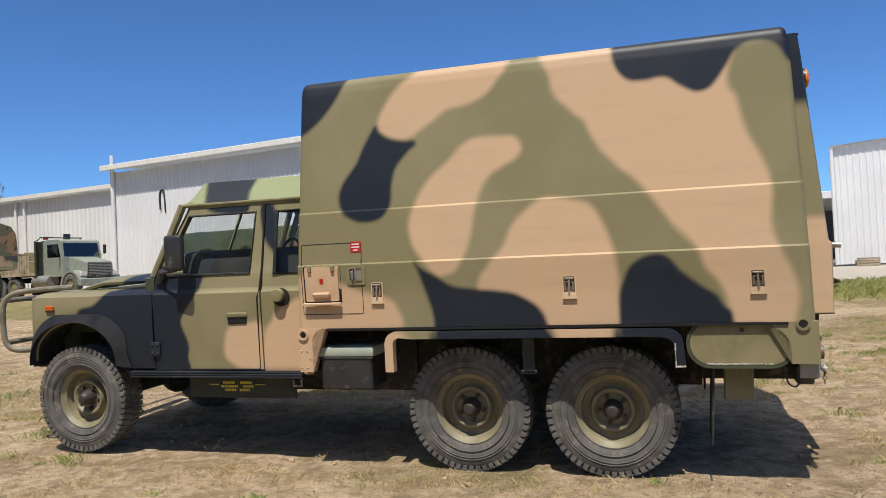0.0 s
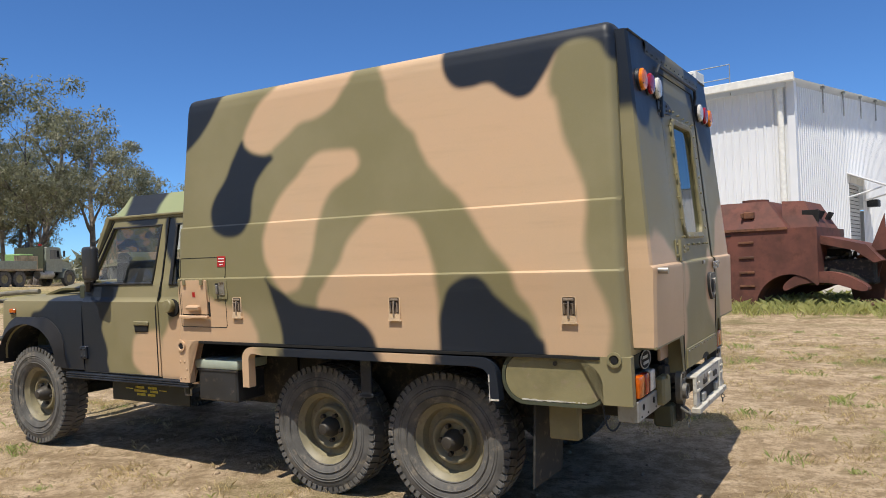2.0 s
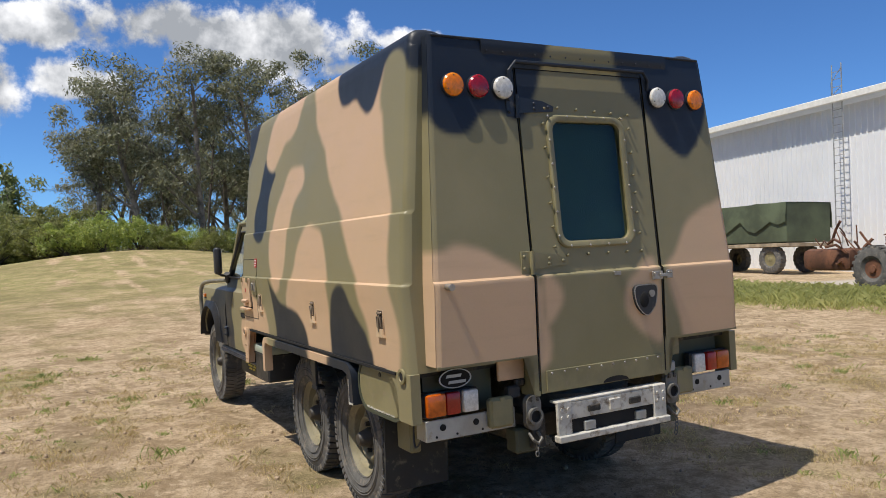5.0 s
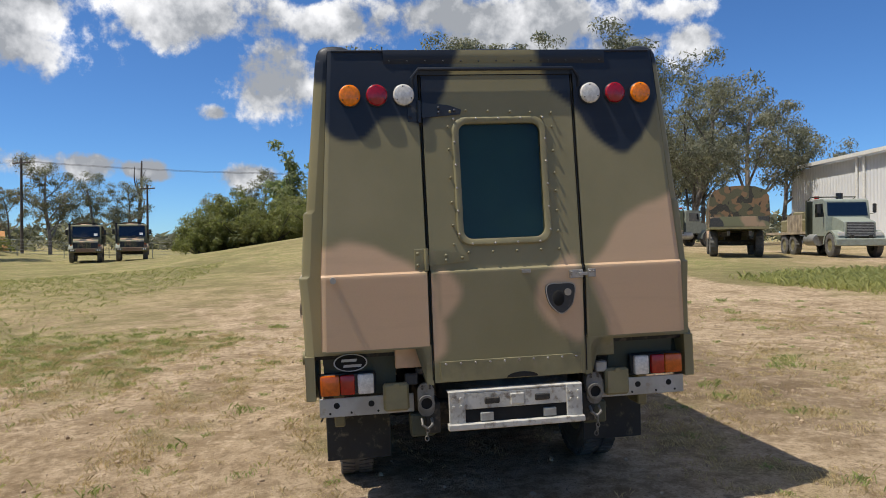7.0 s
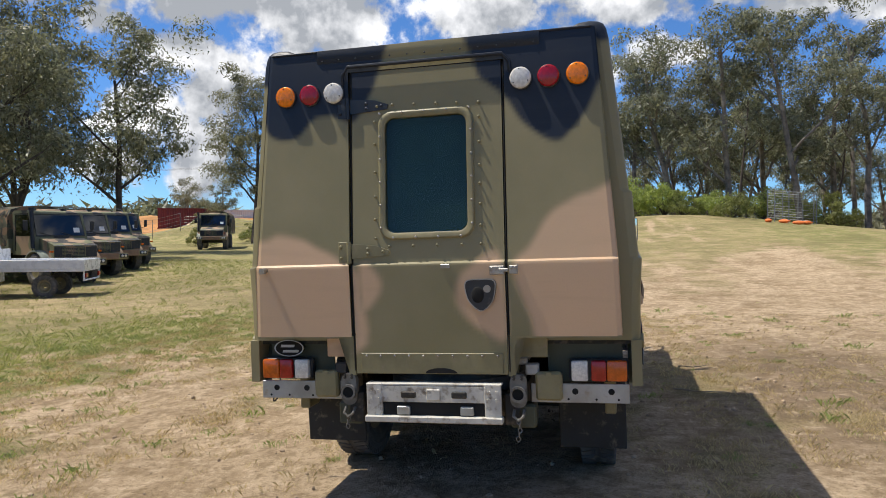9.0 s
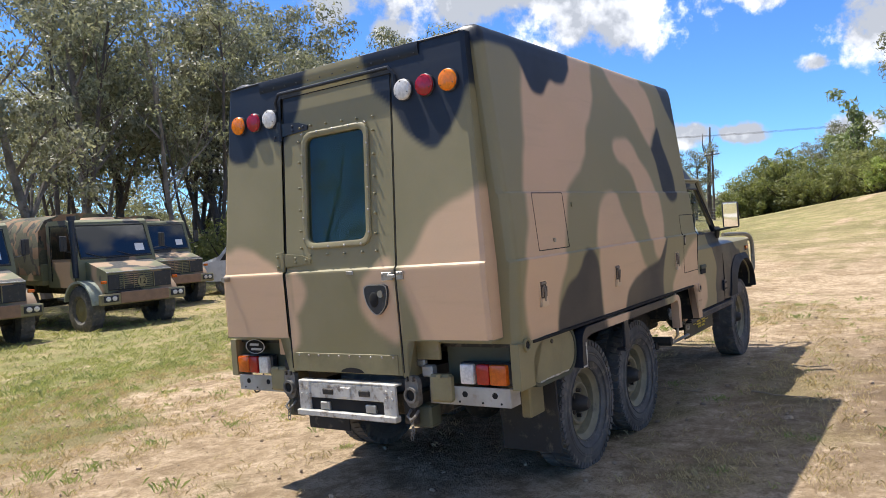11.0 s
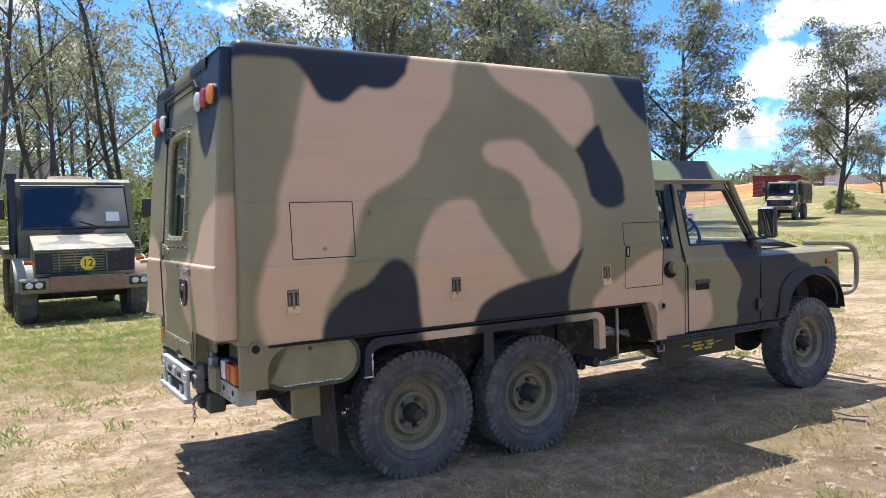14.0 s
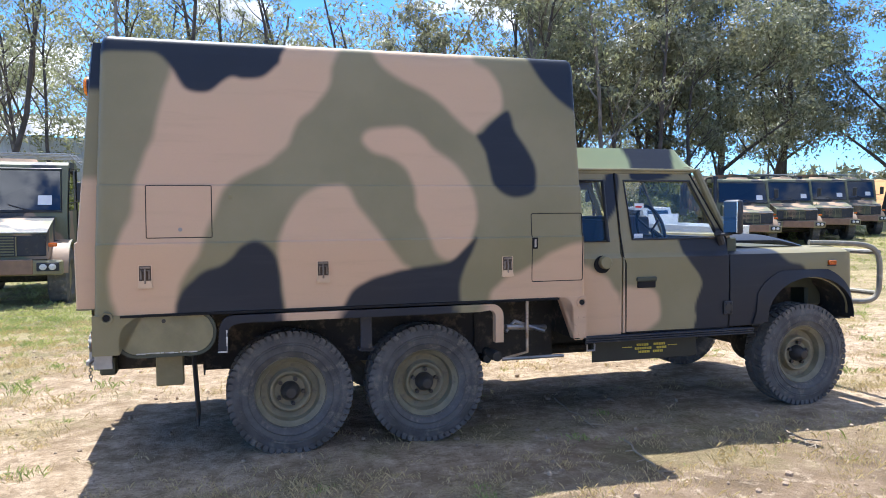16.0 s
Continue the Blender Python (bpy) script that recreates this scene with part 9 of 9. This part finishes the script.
tagged(new("green_grass", tufts("green_grass", 10500, (-10, 8, -9, 8), 0.042, M_GRASS, 6, lambda g, l, b: 0.9 * l * np.clip(3.0 * (b - 0.34), 0.1, 1) + 0.05 * g, 10, 0.03)), "small green grass tufts on dirt", "grass", kind="stuff")
tagged(new("lush_grass", tufts("lush_grass", 14000, (-34, 10, -30, -6), 0.075, M_GRASS, 3, lambda g, l, b: l * np.clip(2.2 * (b - 0.3), 0.1, 1), 8, 0.05, 0.004)), "green paddock grass around parked trucks", "grass", kind="stuff")
tagged(new("tall_grass", tufts("tall_grass", 7500, (-14, 7, 9.8, 15.2), 0.17, M_GRASS, 4, lambda g, l, b: l, 8, 0.05, 0.004)), "taller green grass strip before the concrete", "grass", kind="stuff")
# clods and pebbles
rg = np.random.default_rng(9)
ico = bmesh.new()
bmesh.ops.create_icosphere(ico, subdivisions=1, radius=1.0)
iv, jf = np.array([v.co[:] for v in ico.verts]), np.array([[v.index for v in f.verts] for f in ico.faces])
ico.free()
V, F = [], []
for k in range(2600):
    x, y = rg.uniform(-8, 7), rg.uniform(-7, 9)
    s = 0.006 + 0.016 * rg.random() ** 3
    q = iv * (s * (0.6 + 0.8 * rg.random(3)))[None] + np.array([x, y, gz(x, y) + 0.02 * lump(x, y, 0.9, 1.0) + 0.004])
    F += (jf + len(V)).tolist()
    V += q.tolist()
me = bpy.data.meshes.new("clods")
me.from_pydata(V, [], F)
me.materials.append(plain("dry_clod", (0.40, 0.30, 0.20), 0.95, vary=0.3))
tagged(new("clods", me), "small dry clods and pebbles on dirt", "clods", kind="stuff")
# sticks in the truck's shadow
for x, y, a, n in ((-2.14, 0.2, 86, 1.3), (-2.1, 1.38, 82, 1.0), (-3.25, 1.5, 80, 0.6)):
    rr = random.Random(int(100 * x))
    bm = bmesh.new()
    pts = [(k * 0.09 * n, rr.uniform(-0.02, 0.02), 0.012 + rr.uniform(0, 0.012)) for k in range(9)]
    tube(bm, pts, [0.008 - 0.0007 * k for k in range(9)], 5)
    for k in (2, 4, 6):
        tube(bm, [pts[k], (pts[k][0] + 0.06, pts[k][1] + rr.choice((-0.08, 0.08)), 0.03)], 0.004, 4)
    st = thing("fallen_stick", "pale dry fallen stick on dirt", "stick", m=pose(x, y, gz(x, y) + 0.01, 0, 0, a))
    part("twig", bm, M_WOOD, st)

# ---- far field: poles, wires, fence, bank, containers ----
def pole(x, y, h, label):
    p = thing("power_pole", label, "power pole", m=pose(x, y, gz(x, y), 0, 0, 60))
    bm = bmesh.new()
    cyl(bm, (0, 0, -0.3), (0, 0, h), 0.17, 0.11, seg=10)
    part("post", bm, M_DARKBARK, p)
    bm = bmesh.new()
    box(bm, (0, 0, h - 0.5), (2.4, 0.12, 0.14))
    part("cross_arm", bm, M_DARKBARK, p)
    for dx in (-1.1, -0.4, 0.4, 1.1):
        bm = bmesh.new()
        cyl(bm, (dx, 0, h - 0.43), (dx, 0, h - 0.22), 0.05, seg=8)
        part("insulator", bm, M_WHITE, p)
    return x, y, gz(x, y) + h - 0.3


tops = [pole(-79, -32.4, 10.2, "weathered timber power pole with a cross arm"), pole(-84, 30, 10, "weathered timber power pole with a cross arm"), pole(-73, -84, 10, "weathered timber power pole with a cross arm"), pole(-97, -24, 9.0, "thin timber power pole across the field")]
wire = thing("power_lines", "thin sagging power lines", "wire")
for a, b in ((0, 1), (0, 2)):
    for d in (-0.8, 0.0, 0.8):
        bm = bmesh.new()
        p, q = Vector(tops[a]), Vector(tops[b])
        tube(bm, [p.lerp(q, k / 14) + Vector((d, 0, -1.3 * (1 - (2 * k / 14 - 1) ** 2))) for k in range(15)], 0.012, 4)
        part("strand", bm, M_PLASTIC, wire)
M_WIRE = plain("galvanised_wire", (0.27, 0.28, 0.27), 0.5, 0.6, vary=0.1)


def mesh_fence(p, q, h, label, pitch=2.4, rows=5, post_r=0.03):
    f = thing("wire_fence", label, "fence")
    p, q = Vector(p), Vector(q)
    n = max(1, round((q - p).length / pitch))
    zz = [gz(*(p.lerp(q, k / n))) for k in range(n + 1)]
    for k in range(n + 1):
        c = p.lerp(q, k / n)
        bm = bmesh.new()
        cyl(bm, (c.x, c.y, zz[k] - 0.1), (c.x, c.y, zz[k] + h), post_r, seg=8)
        part("post", bm, M_WIRE, f)
    for j in range(rows):
        bm = bmesh.new()
        tube(bm, [(*p.lerp(q, k / n), zz[k] + h * (j + 1) / rows - 0.02) for k in range(n + 1)], 0.012, 4)
        part("strand", bm, M_WIRE, f)


mesh_fence((-44.5, 9.8), (-46.5, 12.6), 1.9, "short run of tall mesh fence panels", 1.0, 12)
mesh_fence((-46.3, 12.4), (-48.0, 10.0), 1.9, "short run of tall mesh fence panels", 1.0, 12)
mesh_fence((-62, -42), (-40, -52), 1.8, "long wire fence at the edge of the yard", 3.0)
mesh_fence((-62, -42), (-70, -10), 1.4, "long wire fence at the edge of the field", 3.5)
mesh_fence((-2, -21.5), (9, -20.5), 1.7, "sagging wire fence before the wood", 2.6, 6)
for k, (x, y) in enumerate(((-43.0, 9.2), (-43.3, 10.1), (-42.8, 10.8), (-43.5, 11.4))):
    bag = thing("orange_bag", "bright orange sandbag on dry ground", "bag", "orange bags", m=pose(x, y, gz(x, y), 0, 0, 40 * k))
    bm = bmesh.new()
    ball(bm, (0, 0, 0.09), (0.34, 0.2, 0.12))
    box(bm, (0.33, 0, 0.1), (0.12, 0.22, 0.06), bevel=0.02)
    part("sack", bm, M_ORANGE, bag)
# ochre bank with a maroon container
bank = bmesh.new()
secs = []
for k, a in enumerate(np.linspace(203, 226, 30)):
    t = radians(a)
    row = []
    for r, h in ((88, -0.4), (92, 1.0), (95, 1.4), (101, 1.6), (104, 3.0), (112, 3.3), (135, 3.6)):
        rr = r + 2.0 * math.sin(k * 0.7) + rt.uniform(-0.5, 0.5)
        x, y = rr * math.cos(t), rr * math.sin(t)
        row.append(bank.verts.new((x, y, gz(x, y) + h + rt.uniform(-0.15, 0.15))))
    secs.append(row)
for a, b in zip(secs[:-1], secs[1:]):
    for i in range(6):
        bank.faces.new((a[i], a[i + 1], b[i + 1], b[i]))
bmesh.ops.recalc_face_normals(bank, faces=bank.faces)
tagged(part("earth_bank", bank, M_EARTH, None, "terraced bank of bare ochre earth", 50), category="bank", kind="structure")


def container(x, y, z, rot, label, mat):
    c = thing("shipping_container", label, "container", m=pose(x, y, z, 0, 0, rot))
    bm = bmesh.new()
    box(bm, (0, 0, 1.3), (8.0, 2.3, 2.5))
    part("core", bm, mat, c)
    for s in (-1, 1):
        bm = bmesh.new()
        ribbed(bm, (-4.0 * s, -1.16 * s), (4.0 * s, -1.16 * s), 0.08, 2.55, 0.28, 0.04, (0, -s))
        part("side", bm, mat, c)
    bm = bmesh.new()
    for z0 in (0.06, 2.56):
        for s in (-1, 1):
            box(bm, (0, s * 1.2, z0), (8.1, 0.12, 0.14))
    part("rail", bm, mat, c)


for a, r, rot, lab, mat in ((213.0, 99, 122, "maroon shipping container on an earth bank", M_MAROON), (210.0, 104, 120, "white shipping container on an earth bank", M_SHEET)):
    t = radians(a)
    x, y = r * math.cos(t), r * math.sin(t)
    container(x, y, gz(x, y) + 1.5, rot, lab, mat)
heap = bmesh.new()
bmesh.ops.create_cone(heap, cap_ends=False, segments=24, radius1=4.0, radius2=0.3, depth=2.2, matrix=Matrix.Translation((0, 0, 0.9)))
for v in heap.verts:
    v.co += Vector((rt.uniform(-0.2, 0.2), rt.uniform(-0.2, 0.2), rt.uniform(-0.1, 0.1)))
h = thing("sand_heap", "pale heap of sand on a bank", "heap", m=pose(98 * math.cos(radians(211.8)), 98 * math.sin(radians(211.8)), gz(-83, -52) + 1.4))
part("sand", heap, plain("pale_sand", (0.58, 0.45, 0.30), 0.95, vary=0.15), h)
# grey shed beyond the wood
far = thing("grey_shed", "low grey shed seen through the trees", "shed", m=Matrix())
bm = bmesh.new()
ribbed(bm, (-2, -58), (26, -54), 0.0, 5.4, 0.5, 0.04, (0, 1))
part("front_wall", bm, M_ROOFSHEET, far)
bm = bmesh.new()
vs = [bm.verts.new(p) for p in ((-2.5, -57.2, 5.5), (26.5, -53.2, 5.5), (28, -66, 8.0), (-1, -70, 8.0))]
bm.faces.new(vs)
bmesh.ops.solidify(bm, geom=bm.faces[:], thickness=0.15)
part("roof", bm, M_SHEET, far)
